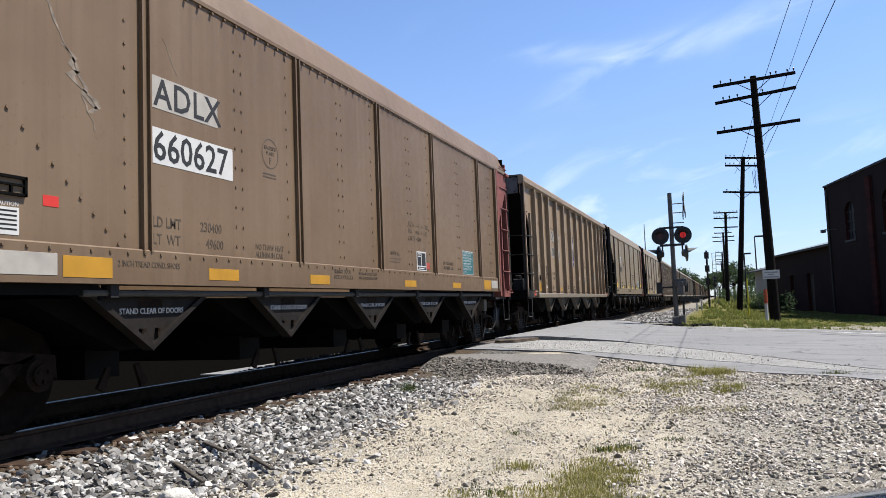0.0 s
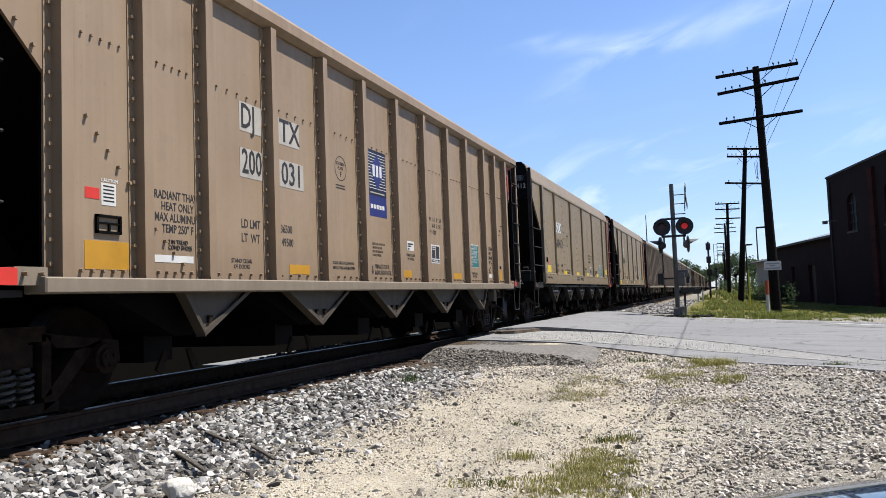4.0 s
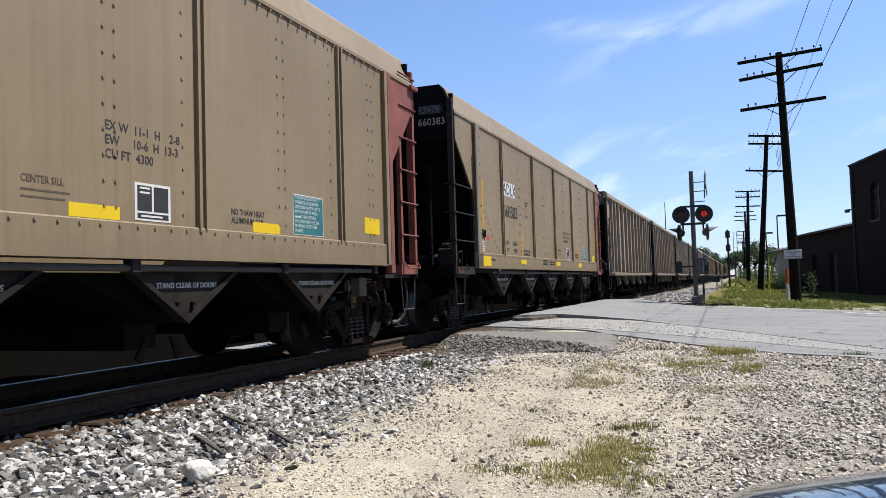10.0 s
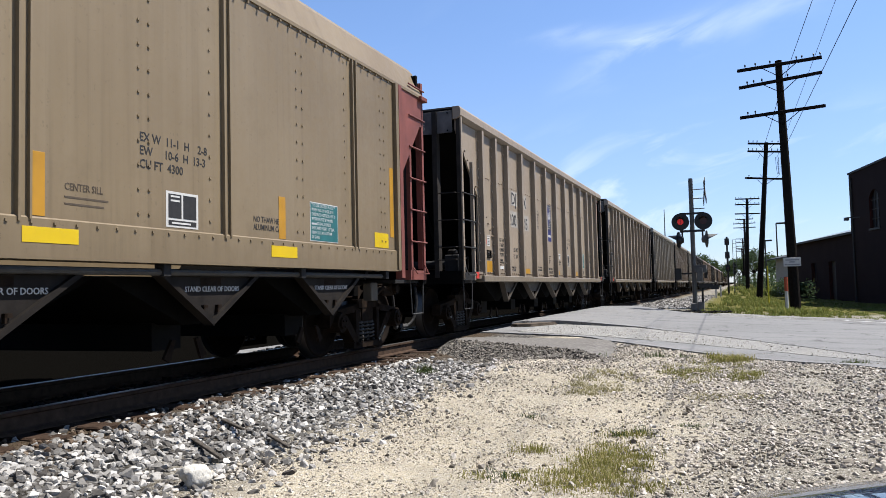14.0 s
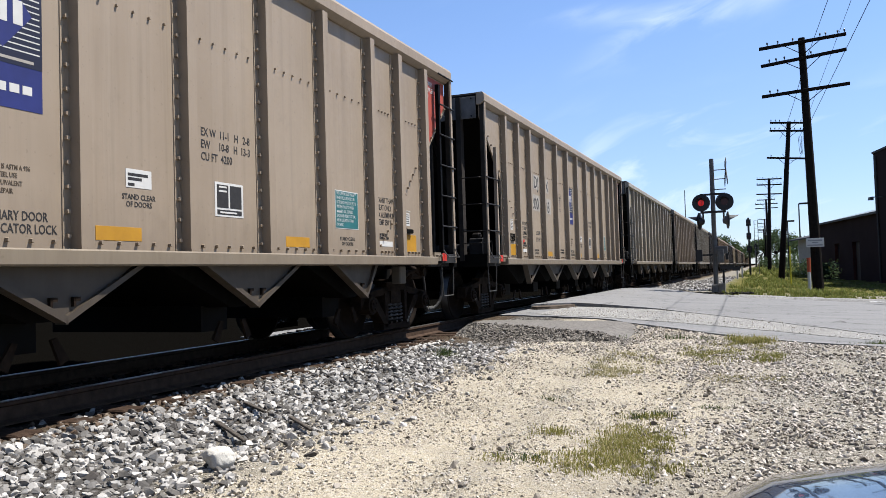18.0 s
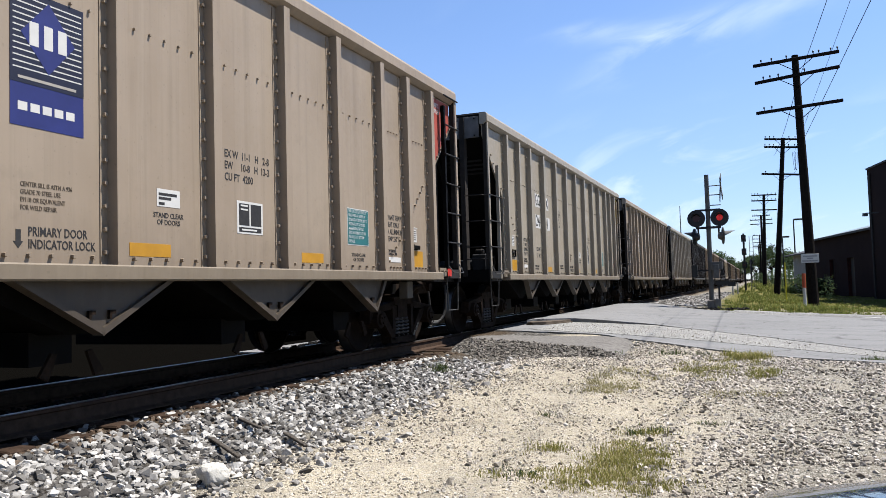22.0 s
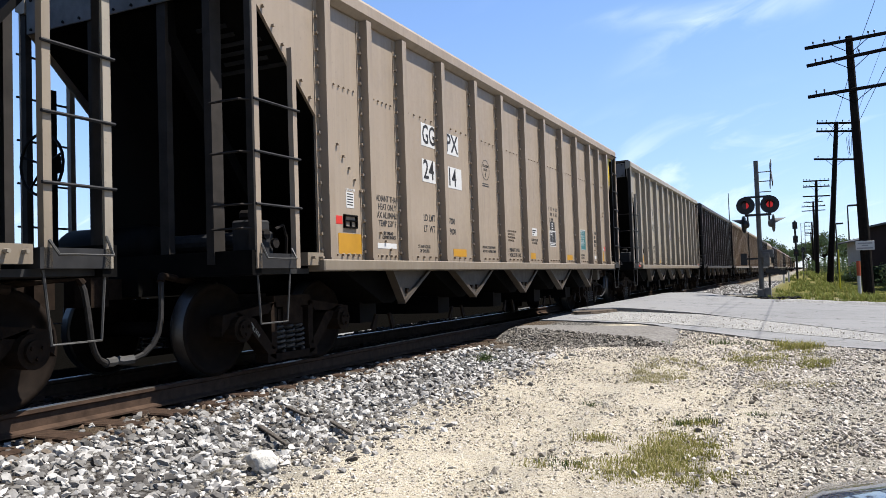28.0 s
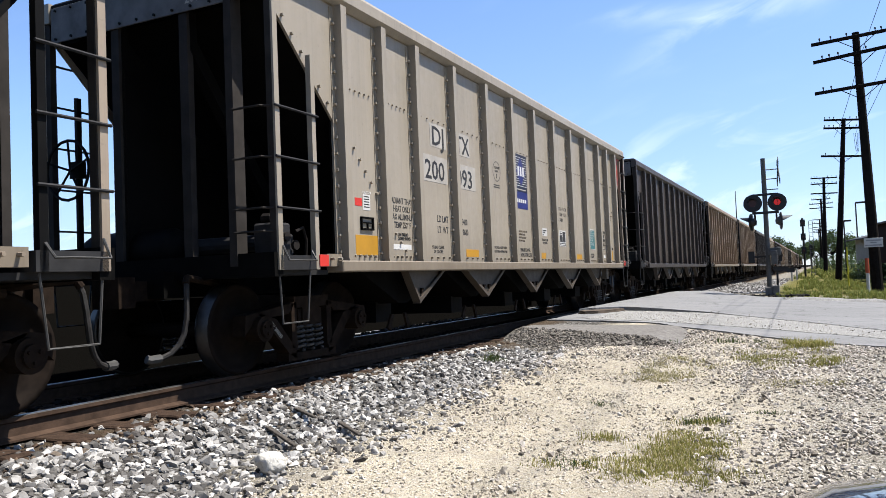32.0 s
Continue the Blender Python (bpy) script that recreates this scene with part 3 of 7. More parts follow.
def coil_spring():
    turns, n = 5, 60
    pts = [(0.062 * math.cos(6.2832 * turns * i / n), 0.062 * math.sin(6.2832 * turns * i / n), 0.175 + 0.26 * i / n) for i in range(n + 1)]
    return mesh_of(bent(bmesh.new(), pts, 0.017, 5), "coil_spring")


SIDE_FRAMES = {s: mesh_of(side_frame(s), "side_frame") for s in (1, -1)}
COIL = coil_spring()
WHEELSET = wheelset()
BOLSTER = mesh_of(boxes((-1.08, 1.08, -0.16, 0.16, 0.46, 0.64), (-0.5, 0.5, -0.3, 0.3, 0.64, 0.78)), "bolster")
BEAMS = {e: mesh_of(prism(bmesh.new(), [(-0.80, e * 0.33), (0.80, e * 0.33), (0.80, e * 0.44), (0.70, e * 0.44), (0.66, e * 0.37), (-0.66, e * 0.37), (-0.70, e * 0.44), (-0.80, e * 0.44)], 0.36, 0.54, "z"), "brake_beam") for e in (1, -1)}


def add_truck(car, y):
    truck = part("truck", BOLSTER, CAST, car, "brown cast steel truck with coil springs", pose(0, y, 0))
    for s in (1, -1):
        part("side_frame", SIDE_FRAMES[s], CAST, truck)
        for k in (-0.17, 0.0, 0.17):
            part("coil_spring", COIL, SPRING, truck, "", pose(s * 1.02, k, 0))
    for e in (1, -1):
        part("brake_beam", BEAMS[e], STEEL, truck)
    for e in (0.89, -0.89):
        part("wheelset", WHEELSET, [WHEEL, TREAD], truck, "rusty wheels with bright worn treads", pose(0, e, 0.457))
    return truck


def bolt_row(bm, pts, r=0.014, out=0.03, n=6):
    """Rivet heads and bolt tails on a side that faces +x or -x: pts are (x, y, z, way)."""
    for x, y, z, s in pts:
        rod(bm, (x - s * 0.004, y, z), (x + s * out, y, z), r, n)


def car_frame(car, end_mat, front_mat, rear_mat, top, half=1.46, rear=0.36, corner_mat=None, plate_mat=None):
    """What all the cars share: sills, ends with sloped sheets, ladders, couplers, trucks, pipes. rear: how much longer the rear end is."""
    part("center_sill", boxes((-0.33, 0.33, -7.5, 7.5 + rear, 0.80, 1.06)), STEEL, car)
    posted = half < 1.5
    for e in (1, -1):
        d = rear if e > 0 else (-0.035 if posted else 0.06)

        def at(a):
            return e * (a + d)

        def span(a, b):
            return min(at(a), at(b)), max(at(a), at(b))
        ladder_mat = rear_mat if e > 0 else front_mat
        add_truck(car, 6.5 if e > 0 else -6.1)
        part("end_platform", boxes((-1.5, 1.5, *span(6.4, 7.36), 0.98, 1.03)), GREY, car)
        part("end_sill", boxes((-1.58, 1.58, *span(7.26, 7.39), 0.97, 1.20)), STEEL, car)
        bm = boxes((-0.11, 0.11, *span(7.3, 7.9), 0.78, 0.98))
        prism(bm, [(-0.19, at(7.70)), (0.19, at(7.76)), (0.19, at(7.96)), (0.05, at(8.02)), (-0.06, at(7.9)), (-0.19, at(7.94))], 0.72, 1.02, "z")
        part("coupler", bm, CAST, car)
        bm = bmesh.new()
        zs, yf = (3.42, 5.25) if e > 0 else ((3.70, 4.20) if posted else (3.40, 4.90))
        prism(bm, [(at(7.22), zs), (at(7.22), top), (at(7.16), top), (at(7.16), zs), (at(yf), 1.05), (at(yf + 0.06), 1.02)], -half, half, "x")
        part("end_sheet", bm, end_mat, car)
        if posted:
            low, out = (3.44, at(7.245)) if e > 0 else (3.68, -7.33)
            plate = part("end_plate", bevelled(boxes((-1.44, 1.44, min(out, out - e * 0.018), max(out, out - e * 0.018), low, 3.93 if e > 0 else 4.08)), 0.004), plate_mat or end_mat, car, "weathered grey upper end plate")
            if e < 0:
                bm = bmesh.new()
                for i in range(12):
                    for z in (3.72, 4.04):
                        rod(bm, (-1.36 + i * 0.247, -7.33, z), (-1.36 + i * 0.247, -7.345, z), 0.016, 5)
                part("bolt_rows", bm, BLACK, plate)
        if e < 0:
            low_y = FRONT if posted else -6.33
            # added black sheets lining the inner side sheets below the slope
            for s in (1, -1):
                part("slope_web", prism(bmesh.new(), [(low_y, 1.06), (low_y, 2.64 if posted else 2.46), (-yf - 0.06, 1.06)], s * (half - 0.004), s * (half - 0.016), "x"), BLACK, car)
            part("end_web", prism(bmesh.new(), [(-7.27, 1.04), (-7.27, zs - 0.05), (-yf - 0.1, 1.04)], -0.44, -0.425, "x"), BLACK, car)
        for x in (-0.48, 0.48):
            bm = bmesh.new()
            prism(bm, [(at(7.30), 3.95), (at(7.22), 3.95), (at(7.20), 3.40), (at(5.6), 1.35), (at(5.68), 1.25), (at(7.30), 3.30)], x - 0.06, x + 0.06, "x")
            part("end_stiffener", bm, end_mat, car)
            part("end_post", boxes((x - 0.055, x + 0.055, *span(7.26, 7.34), 1.2, 3.95)), ENDPLATE if posted else end_mat, car)
        for s in (1, -1):
            def across(a, b):
                return min(s * a, s * b), max(s * a, s * b)
            tall = s * e > 0
            post_mat = (corner_mat or ladder_mat) if not (e < 0 and not posted) else ENDPLATE
            part("corner_post", boxes((*across(1.576, 1.60), *span(7.27, 7.34), 1.03, top - 0.1)), post_mat, car)
            # this leg carries the shaded face of the corner post in its colour
            part("corner_leg", boxes((*across(1.50, 1.574), *span(7.26, 7.335), 1.03, top - 0.1)), ENDPLATE if ladder_mat != MAROON else MAROON, car)
            yl = 6.78 if e > 0 else (6.68 if posted else 6.30)
            lad = part("ladder", boxes((*across(1.54, 1.60), *span(yl, yl + 0.065), 1.03, top - 0.25 if tall else 3.22)), ladder_mat if tall or not posted else post_mat, car)
            for i in range(6 if tall else 3):
                z = 1.60 + i * 0.475 if tall else 1.62 + i * 0.485
                part("rung", rod(bmesh.new(), (s * 1.615, at(yl - 0.02), z), (s * 1.615, at(7.36), z), 0.013, 6), GREY if ladder_mat != MAROON else MAROON, lad)
            if not tall:
                part("ladder_stile", boxes((*across(1.06, 1.15), *span(7.25, 7.40 if posted else 7.33), 1.08, 4.08 if posted else 3.0)), ENDPLATE if posted else STEEL, lad)
                for z in (1.40, 1.62, 2.105, 2.59):
                    part("rung", bent(bmesh.new(), [(s * 1.10, at(7.34), z), (s * 1.14, at(7.41), z), (s * 1.48, at(7.41), z), (s * 1.54, at(7.33), z)], 0.012, 6), ENDPLATE if posted else STEEL, lad)
            part("stirrup_step", bent(bmesh.new(), [(s * 1.56, at(7.30), 1.05), (s * 1.56, at(7.26), 0.52), (s * 1.56, at(6.86), 0.52), (s * 1.56, at(6.80), 1.02)], 0.011, 6), PIPE, car)
            part("grab_iron", bent(bmesh.new(), [(s * 1.60, at(7.28), 1.26), (s * 1.67, at(7.28), 1.12), (s * 1.67, at(6.84), 1.12), (s * 1.60, at(6.82), 1.22)], 0.011, 6), PIPE if posted else ladder_mat, car)
            step = part("sill_step", boxes((*across(1.35, 1.60), *span(6.75 if posted or e > 0 else 6.34, 7.32), 1.03, 1.17)), GREY if ladder_mat != MAROON else MAROON, car)
            if e < 0 and not posted:
                part("rusty_cover", boxes((*across(1.60, 1.606), *span(6.95, 7.25), 1.045, 1.155)), RUST, step, "rusty orange cover plate")
        pts = [(0.80, at(7.71), 0.96), (0.82, at(7.735), 0.88), (0.835, at(7.75), 0.74), (0.84, at(7.765), 0.60), (0.83, at(7.79), 0.47), (0.81, at(7.84), 0.37), (0.78, at(7.91), 0.30), (0.75, at(8.0), 0.265), (0.72, at(8.10), 0.26)]
        hose = part("air_hose", bent(bmesh.new(), pts, 0.026, 8), HOSE, car)
        part("hose_fitting", bent(bmesh.new(), [pts[-2], pts[-1], (0.71, at(8.13), 0.27)], 0.040, 8), PIPE, hose)
        part("angle_cock", bent(bmesh.new(), [(0.60, at(7.1), 0.93), (0.68, at(7.45), 0.97), (0.79, at(7.69), 0.99), (0.81, at(7.73), 0.93)], 0.036, 8), CAST, car)
    stand = part("hand_brake", boxes((-1.02, -0.98, -7.39, -7.33, 1.03, 3.0), (-1.05, -0.91, -7.44, -7.34, 2.12, 2.30)), BLACK, car, "hand brake stand with a spoked wheel")
    bm = bent(bmesh.new(), [(-1.0 + 0.32 * math.cos(a * math.pi / 10), -7.50, 2.2 + 0.32 * math.sin(a * math.pi / 10)) for a in range(21)], 0.016, 6)
    part("brake_wheel", bm, BLACK, stand)
    for a in range(5):
        c, q = math.cos(a * 1.2566 + 0.3), math.sin(a * 1.2566 + 0.3)
        part("spoke", rod(bmesh.new(), (-1.0, -7.47, 2.2), (-1.0 + 0.32 * c, -7.50, 2.2 + 0.32 * q), 0.013, 5), BLACK, stand)
    part("air_reservoir", lathe(bmesh.new(), [(-1.25, 0.05), (-1.22, 0.20), (-1.12, 0.24), (0.0, 0.24), (0.10, 0.20), (0.13, 0.05)], "x", 18), BLACK, car, "black air reservoir on the end platform", pose(0, -7.0, 1.30), True)
    brake = part("brake_cylinder", rod(bmesh.new(), (0.2, -6.95, 1.32), (1.30, -6.95, 1.32), 0.085, 12), GREY, car)
    part("valve_body", bevelled(boxes((1.16, 1.44, -7.14, -6.90, 1.05, 1.50), (1.22, 1.40, -6.92, -6.80, 1.16, 1.40)), 0.02), GREY, brake)
    part("valve_cap", bevelled(boxes((1.20, 1.36, -7.10, -6.94, 1.50, 1.60)), 0.03), PLATE, brake)
    for y, z in ((-7.06, 1.20), (-7.0, 1.36), (-6.86, 1.28)):
        part("flange", rod(bmesh.new(), (1.44, y, z), (1.475, y, z), 0.05, 10), PLATE, brake)
    part("brake_pipe", bent(bmesh.new(), [(1.44, -6.82, 1.42), (1.47, -6.74, 1.46), (1.45, -6.66, 1.34), (1.40, -6.62, 1.06)], 0.016, 6), PLATE, brake)
    part("brake_valve_box", bevelled(boxes((1.28, 1.42, 5.96, 6.16, 0.74, 0.99)), 0.012), CREAM, car)
    bm = bmesh.new()
    bent(bm, [(1.25, 6.10, 0.92), (1.28, 6.4, 0.88), (1.25, 6.75, 0.95), (1.3, 7.1, 0.9)], 0.035, 8)
    bent(bm, [(1.30, 6.28, 0.80), (1.34, 6.44, 0.90), (1.34, 6.66, 0.93), (1.30, 6.84, 0.86)], 0.028, 8)
    rig = part("brake_rigging", bm, CAST, car)
    part("slack_adjuster", bevelled(boxes((1.12, 1.32, 6.55, 6.98, 0.80, 0.99)), 0.03), CAST, rig)
    part("rod_end", rod(bmesh.new(), (1.10, 6.92, 0.90), (1.38, 6.92, 0.90), 0.07, 10), CAST, rig)


def chutes(car, mat, lettered, pitch=2.28, first=0.18):
    """The row of cross hoppers under the sill, each with its V shaped side plate and door edges."""
    for i in range(5):
        y = (i - 2) * pitch + first
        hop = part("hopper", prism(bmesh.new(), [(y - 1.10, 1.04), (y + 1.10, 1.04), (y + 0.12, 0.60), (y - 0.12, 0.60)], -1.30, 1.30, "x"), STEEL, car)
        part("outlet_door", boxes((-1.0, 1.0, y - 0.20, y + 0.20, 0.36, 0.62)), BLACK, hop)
        wide = {-1: 0.64, 1: 0.68} if lettered else {-1: 0.26 if i == 0 else 0.80, 1: 0.26 if i == 4 else 0.80}
        for s in (1, -1):
            pm = prism(bmesh.new(), [(y - wide[-1], 1.06), (y + wide[1], 1.06), (y + 0.02, 0.62), (y - 0.02, 0.62)], s * 1.49, s * 1.51, "x")
            part("side_plate", pm, mat, hop)
            for q in (1, -1):
                w = wide[q]
                bm = prism(bmesh.new(), [(y + q * (w + 0.08), 1.06), (y + q * w, 1.06), (y, 0.645), (y - q * 0.01, 0.585)], s * 1.44, s * 1.55, "x")
                part("door_edge", bm, mat, hop)
                if w > 0.5:
                    part("bracket", boxes((min(s * 1.51, s * 1.54), max(s * 1.51, s * 1.54), y + q * 0.10 - 0.03, y + q * 0.10 + 0.03, 0.75, 0.78), (min(s * 1.51, s * 1.54), max(s * 1.51, s * 1.54), y + q * 0.10 - 0.03, y + q * 0.10 - 0.01, 0.71, 0.78)), CAST, hop)
        for q in (1, -1):
            bm = prism(bmesh.new(), [(y + q * 0.14, 0.46), (y + q * 0.19, 0.47), (y + q * 0.30, 0.30), (y + q * 0.22, 0.26), (y + q * 0.20, 0.31)], 1.20, 1.23, "x")
            part("door_lever", bm, CAST, hop)
        if lettered:
            lettering("STAND CLEAR OF DOORS", 0.068, hop, 1.513, y - 0.36, 0.905, WHITE)
            part("stencil_patch", boxes((1.51, 1.512, y - 0.14, y + 0.16, 0.96, 1.03)), CAST, hop)


POSTS = (-6.06, -5.19, -4.32, -3.165, -1.975, -0.845, 0.315, 1.475, 2.645, 3.755, 4.925, 5.755, 6.645)


def posted_car(side, chord, sill, rear=None):
    """Coal car with thirteen outside posts a side."""
    car = new("coal_hopper_car")
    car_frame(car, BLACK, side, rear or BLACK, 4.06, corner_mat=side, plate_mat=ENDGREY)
    chutes(car, VPLATE if sill == SILL else sill, False)
    for s in (1, -1):
        def across(a, b):
            return min(s * a, s * b), max(s * a, s * b)
        bm = bmesh.new()
        prism(bm, [(FRONT, 1.12), (HALF, 1.12), (HALF, 2.56), (7.60, 3.47), (7.60, 3.96), (-7.28, 3.96), (-7.28, 3.72), (FRONT, 2.64)], s * 1.47, s * 1.50, "x")
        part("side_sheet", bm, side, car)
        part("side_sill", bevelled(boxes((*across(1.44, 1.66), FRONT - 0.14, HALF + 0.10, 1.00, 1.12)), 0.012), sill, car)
        bm = prism(bmesh.new(), [(s * 1.46, 3.92), (s * 1.53, 3.92), (s * 1.61, 3.98), (s * 1.61, 4.10), (s * 1.58, 4.145), (s * 1.46, 4.145)], -7.34, 7.68, "y")
        part("top_chord", bm, chord, car)
        pm = boxes((*across(1.508, 1.61), -0.055, 0.055, 1.12, 3.92), (*across(1.50, 1.508), -0.125, 0.085, 1.125, 3.90), (*across(1.50, 1.62), -0.062, 0.062, 1.12, 1.145))
        pm = mesh_of(pm, "side_post")
        bm = bmesh.new()
        for i, y in enumerate(POSTS):
            part("side_post", pm, side, car, "", pose(0, y, 0))
            for k in range(15):
                bolt_row(bm, [(s * 1.508, y - 0.09, 1.22 + k * 0.178, s)], 0.019, 0.030, 5)
            if i < 12:
                w = POSTS[i + 1] - y
                for k in range(5):
                    bolt_row(bm, [(s * 1.50, y + 0.22 + k * (w - 0.42) / 4, 1.18, s)], 0.017, 0.032, 5)
                    bolt_row(bm, [(s * 1.50, y + 0.24 + k * (w - 0.46) / 4, 3.06, s)], 0.012, 0.022, 5)
        for e in (1, -1):
            for k in range(7):
                bolt_row(bm, [(s * 1.50, 7.56 - 0.135 * k, 3.50 - 0.135 * k, s) if e > 0 else (s * 1.50, -7.18 + 0.15 * k, 3.70 - 0.147 * k, s)], 0.017, 0.032, 5)
            for k in range(6):
                bolt_row(bm, [(s * 1.50, 6.40 - 0.098 * k, 2.42 - 0.105 * k, s) if e > 0 else (s * 1.50, -5.78 + 0.115 * k, 2.40 - 0.12 * k, s)], 0.017, 0.032, 5)
            for k in range(4):
                bolt_row(bm, [(s * 1.50, 5.55 - 0.12 * k if e > 0 else -5.0 + 0.12 * k, 1.56 - 0.10 * k, s)], 0.017, 0.032, 5)
            part("jacking_pad", boxes((*across(1.50, 1.60), *((6.80, 7.06) if e > 0 else (-6.52, -6.24)), 1.06, 1.19)), sill, car)
            bolt_row(bm, [(s * 1.60, q, 1.14, s) for q in ((6.86, 6.99) if e > 0 else (-6.45, -6.31))], 0.016, 0.05, 5)
        tagged(part("bolts", bm, side, car), "rows of bolts", "", "", "stuff")
    for e, q in ((1, 7.56), (-1, 7.22)):
        bm = prism(bmesh.new(), [(e * (q - 0.08), 3.92), (e * (q + 0.09), 3.92), (e * (q + 0.09), 4.12), (e * (q + 0.04), 4.16), (e * (q - 0.08), 4.16)], -1.46, 1.46, "x")
        part("end_chord", bm, BLACK, car)
        bm = lathe(bmesh.new(), [(-1.50, 0.14), (1.50, 0.14)], "x", 12)
        for v in bm.verts:
            v.co.y += e * (q - 0.12)
            v.co.z += 4.06
        part("end_roll", bm, BLACK, car)
    return car


RIBS = (-4.56, -2.01, 0.25, 2.49, 5.13)


def smooth_car(side, sill):
    """Coal car with flat riveted sheets, few thin ribs and a top that leans inwards."""
    car = new("coal_hopper_car")
    car_frame(car, BLACK, BLACK, MAROON, 4.2, 1.57, 0.18)
    chutes(car, PLATE, True, 2.26, 0.12)
    for s in (1, -1):
        def across(a, b):
            return min(s * a, s * b), max(s * a, s * b)
        bm = bmesh.new()
        prism(bm, [(-6.34, 1.42), (6.50, 1.42), (6.50, 2.38), (7.42, 3.45), (7.42, 3.85), (-7.28, 3.85), (-7.28, 3.42), (-6.34, 2.50)], s * 1.575, s * 1.60, "x")
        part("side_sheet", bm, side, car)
        bm = prism(bmesh.new(), [(s * 1.60, 3.84), (s * 1.62, 3.84), (s * 1.62, 3.88), (s * 1.46, 4.26), (s * 1.40, 4.33), (s * 1.32, 4.34), (s * 1.30, 4.30)], -7.32, 7.46, "y")
        part("top_chord", bm, side, car)
        part("side_sill", bevelled(boxes((*across(1.52, 1.63), -6.36, 6.58, 1.15, 1.44)), 0.012), sill, car)
        part("sill_flange", boxes((*across(1.40, 1.645), -6.36, 6.58, 1.145, 1.165)), sill, car)
        pipe = part("operating_pipe", rod(bmesh.new(), (s * 1.55, -5.2, 1.075), (s * 1.55, 6.0, 1.075), 0.030, 8), PIPE, car)
        for k in range(6):
            y = -4.9 + k * 2.2
            part("pipe_bracket", boxes((*across(1.50, 1.60), y - 0.045, y + 0.045, 1.04, 1.15)), GREY, pipe)
        bm = bmesh.new()
        for y in RIBS:
            rib = part("side_rib", boxes((*across(1.60, 1.64), y - 0.045, y - 0.025, 1.40, 3.84), (*across(1.60, 1.612), y - 0.03, y + 0.05, 1.40, 3.84)), side, car)
            part("rib_cap", boxes((*across(1.60, 1.64), y + 0.045, y + 0.065, 1.42, 3.84)), side, rib)
            for k in range(12):
                bolt_row(bm, [(s * 1.60, y - 0.22, 1.55 + k * 0.2, s)], 0.014, 0.009, 6)
        for k in range(66):
            y = -6.35 + k * 0.196
            bolt_row(bm, [(s * 1.615, y, 3.81, s)], 0.016, 0.018, 5)
            bolt_row(bm, [(s * 1.63, y, 1.40, s)], 0.014, 0.010, 5)
        for y in [r + q for r in (-3.17, -0.92, 1.42, 3.85, 6.0) for q in (-0.06, 0.06)]:
            for k in range(11):
                bolt_row(bm, [(s * 1.60, y, 1.55 + k * 0.2, s)], 0.014, 0.010, 6)
        for k in range(9):
            bolt_row(bm, [(s * 1.60, -5.90 + 0.13 * k, 2.35 - 0.11 * k, s)], 0.016, 0.012, 6)
            bolt_row(bm, [(s * 1.63, -6.05, 1.55 + k * 0.26, s)], 0.015, 0.012, 6)
        tagged(part("bolts", bm, side, car), "rows of rivets", "", "", "stuff")
        for e in (1, -1):
            if e > 0:
                part("end_stake", boxes((*across(1.56, 1.655), 6.38, 6.47, 1.16, 3.84)), side, car)
                part("stake_edge", boxes((*across(1.56, 1.66), 6.472, 6.58, 1.05, 3.84)), MAROON, car, "weathered maroon corner stake")
                bm = prism(bmesh.new(), [(6.50, 2.38), (7.42, 3.45), (7.42, 3.84), (6.50, 3.84)], s * 1.600, s * 1.604, "x")
                part("end_panel", bm, MAROON, car, "maroon painted corner")
            else:
                part("end_stake", bevelled(boxes((*across(1.56, 1.63), -6.27, -5.99, 1.16, 3.84)), 0.01), side, car)
                part("stake_edge", boxes((*across(1.56, 1.66), -6.34, -6.27, 1.16, 3.84)), VPLATE, car)
    for e in (1, -1):
        bm = prism(bmesh.new(), [(-1.60, 3.4), (1.60, 3.4), (1.60, 3.86), (1.44, 4.26), (1.36, 4.36), (-1.36, 4.36), (-1.44, 4.26), (-1.60, 3.86)], e * (7.40 if e > 0 else 7.26), e * (7.50 if e > 0 else 7.36), "y")
        part("end_chord", bm, MAROON if e > 0 else BLACK, car)
        for s in (1, -1) if e > 0 else ():
            part("chord_lip", bevelled(boxes((min(s * 1.56, s * 1.67), max(s * 1.56, s * 1.67), 7.32, 7.56, 3.80, 3.87)), 0.01), MAROON, car)
    return car


TANSIDE = weathered("olive_tan_sheet", (0.248, 0.184, 0.106), (0.203, 0.147, 0.082), (0.320, 0.252, 0.165), 0.3)
RUSTY = weathered("rust_stained_tan_sheet", (0.325, 0.232, 0.148), (0.262, 0.178, 0.106), (0.39, 0.295, 0.20), 0.4)
DARKSIDE = weathered("dark_brown_sheet", (0.060, 0.044, 0.034), (0.040, 0.030, 0.024), (0.12, 0.095, 0.075), 0.3)
MAKE = {"brown": lambda: smooth_car(BROWN, BROWN), "olive": lambda: smooth_car(TANSIDE, TANSIDE), "tan": lambda: posted_car(TAN, TAN, SILL),
        "grey": lambda: posted_car(DULL, DULL, SILL, SILL), "dark": lambda: posted_car(DARKSIDE, DARKSIDE, DARKSIDE), "rust": lambda: posted_car(RUSTY, RUSTY, SILL)}
LABELS = {"brown": "weathered brown flat-sided coal hopper car with riveted sheets", "olive": "weathered olive tan flat-sided coal hopper car with riveted sheets",
          "tan": "weathered tan coal hopper car with outside posts", "grey": "dull grey aluminium coal hopper car with outside posts", "dark": "dark brown coal hopper car with outside posts", "rust": "rusty brown-tan coal hopper car with outside posts"}
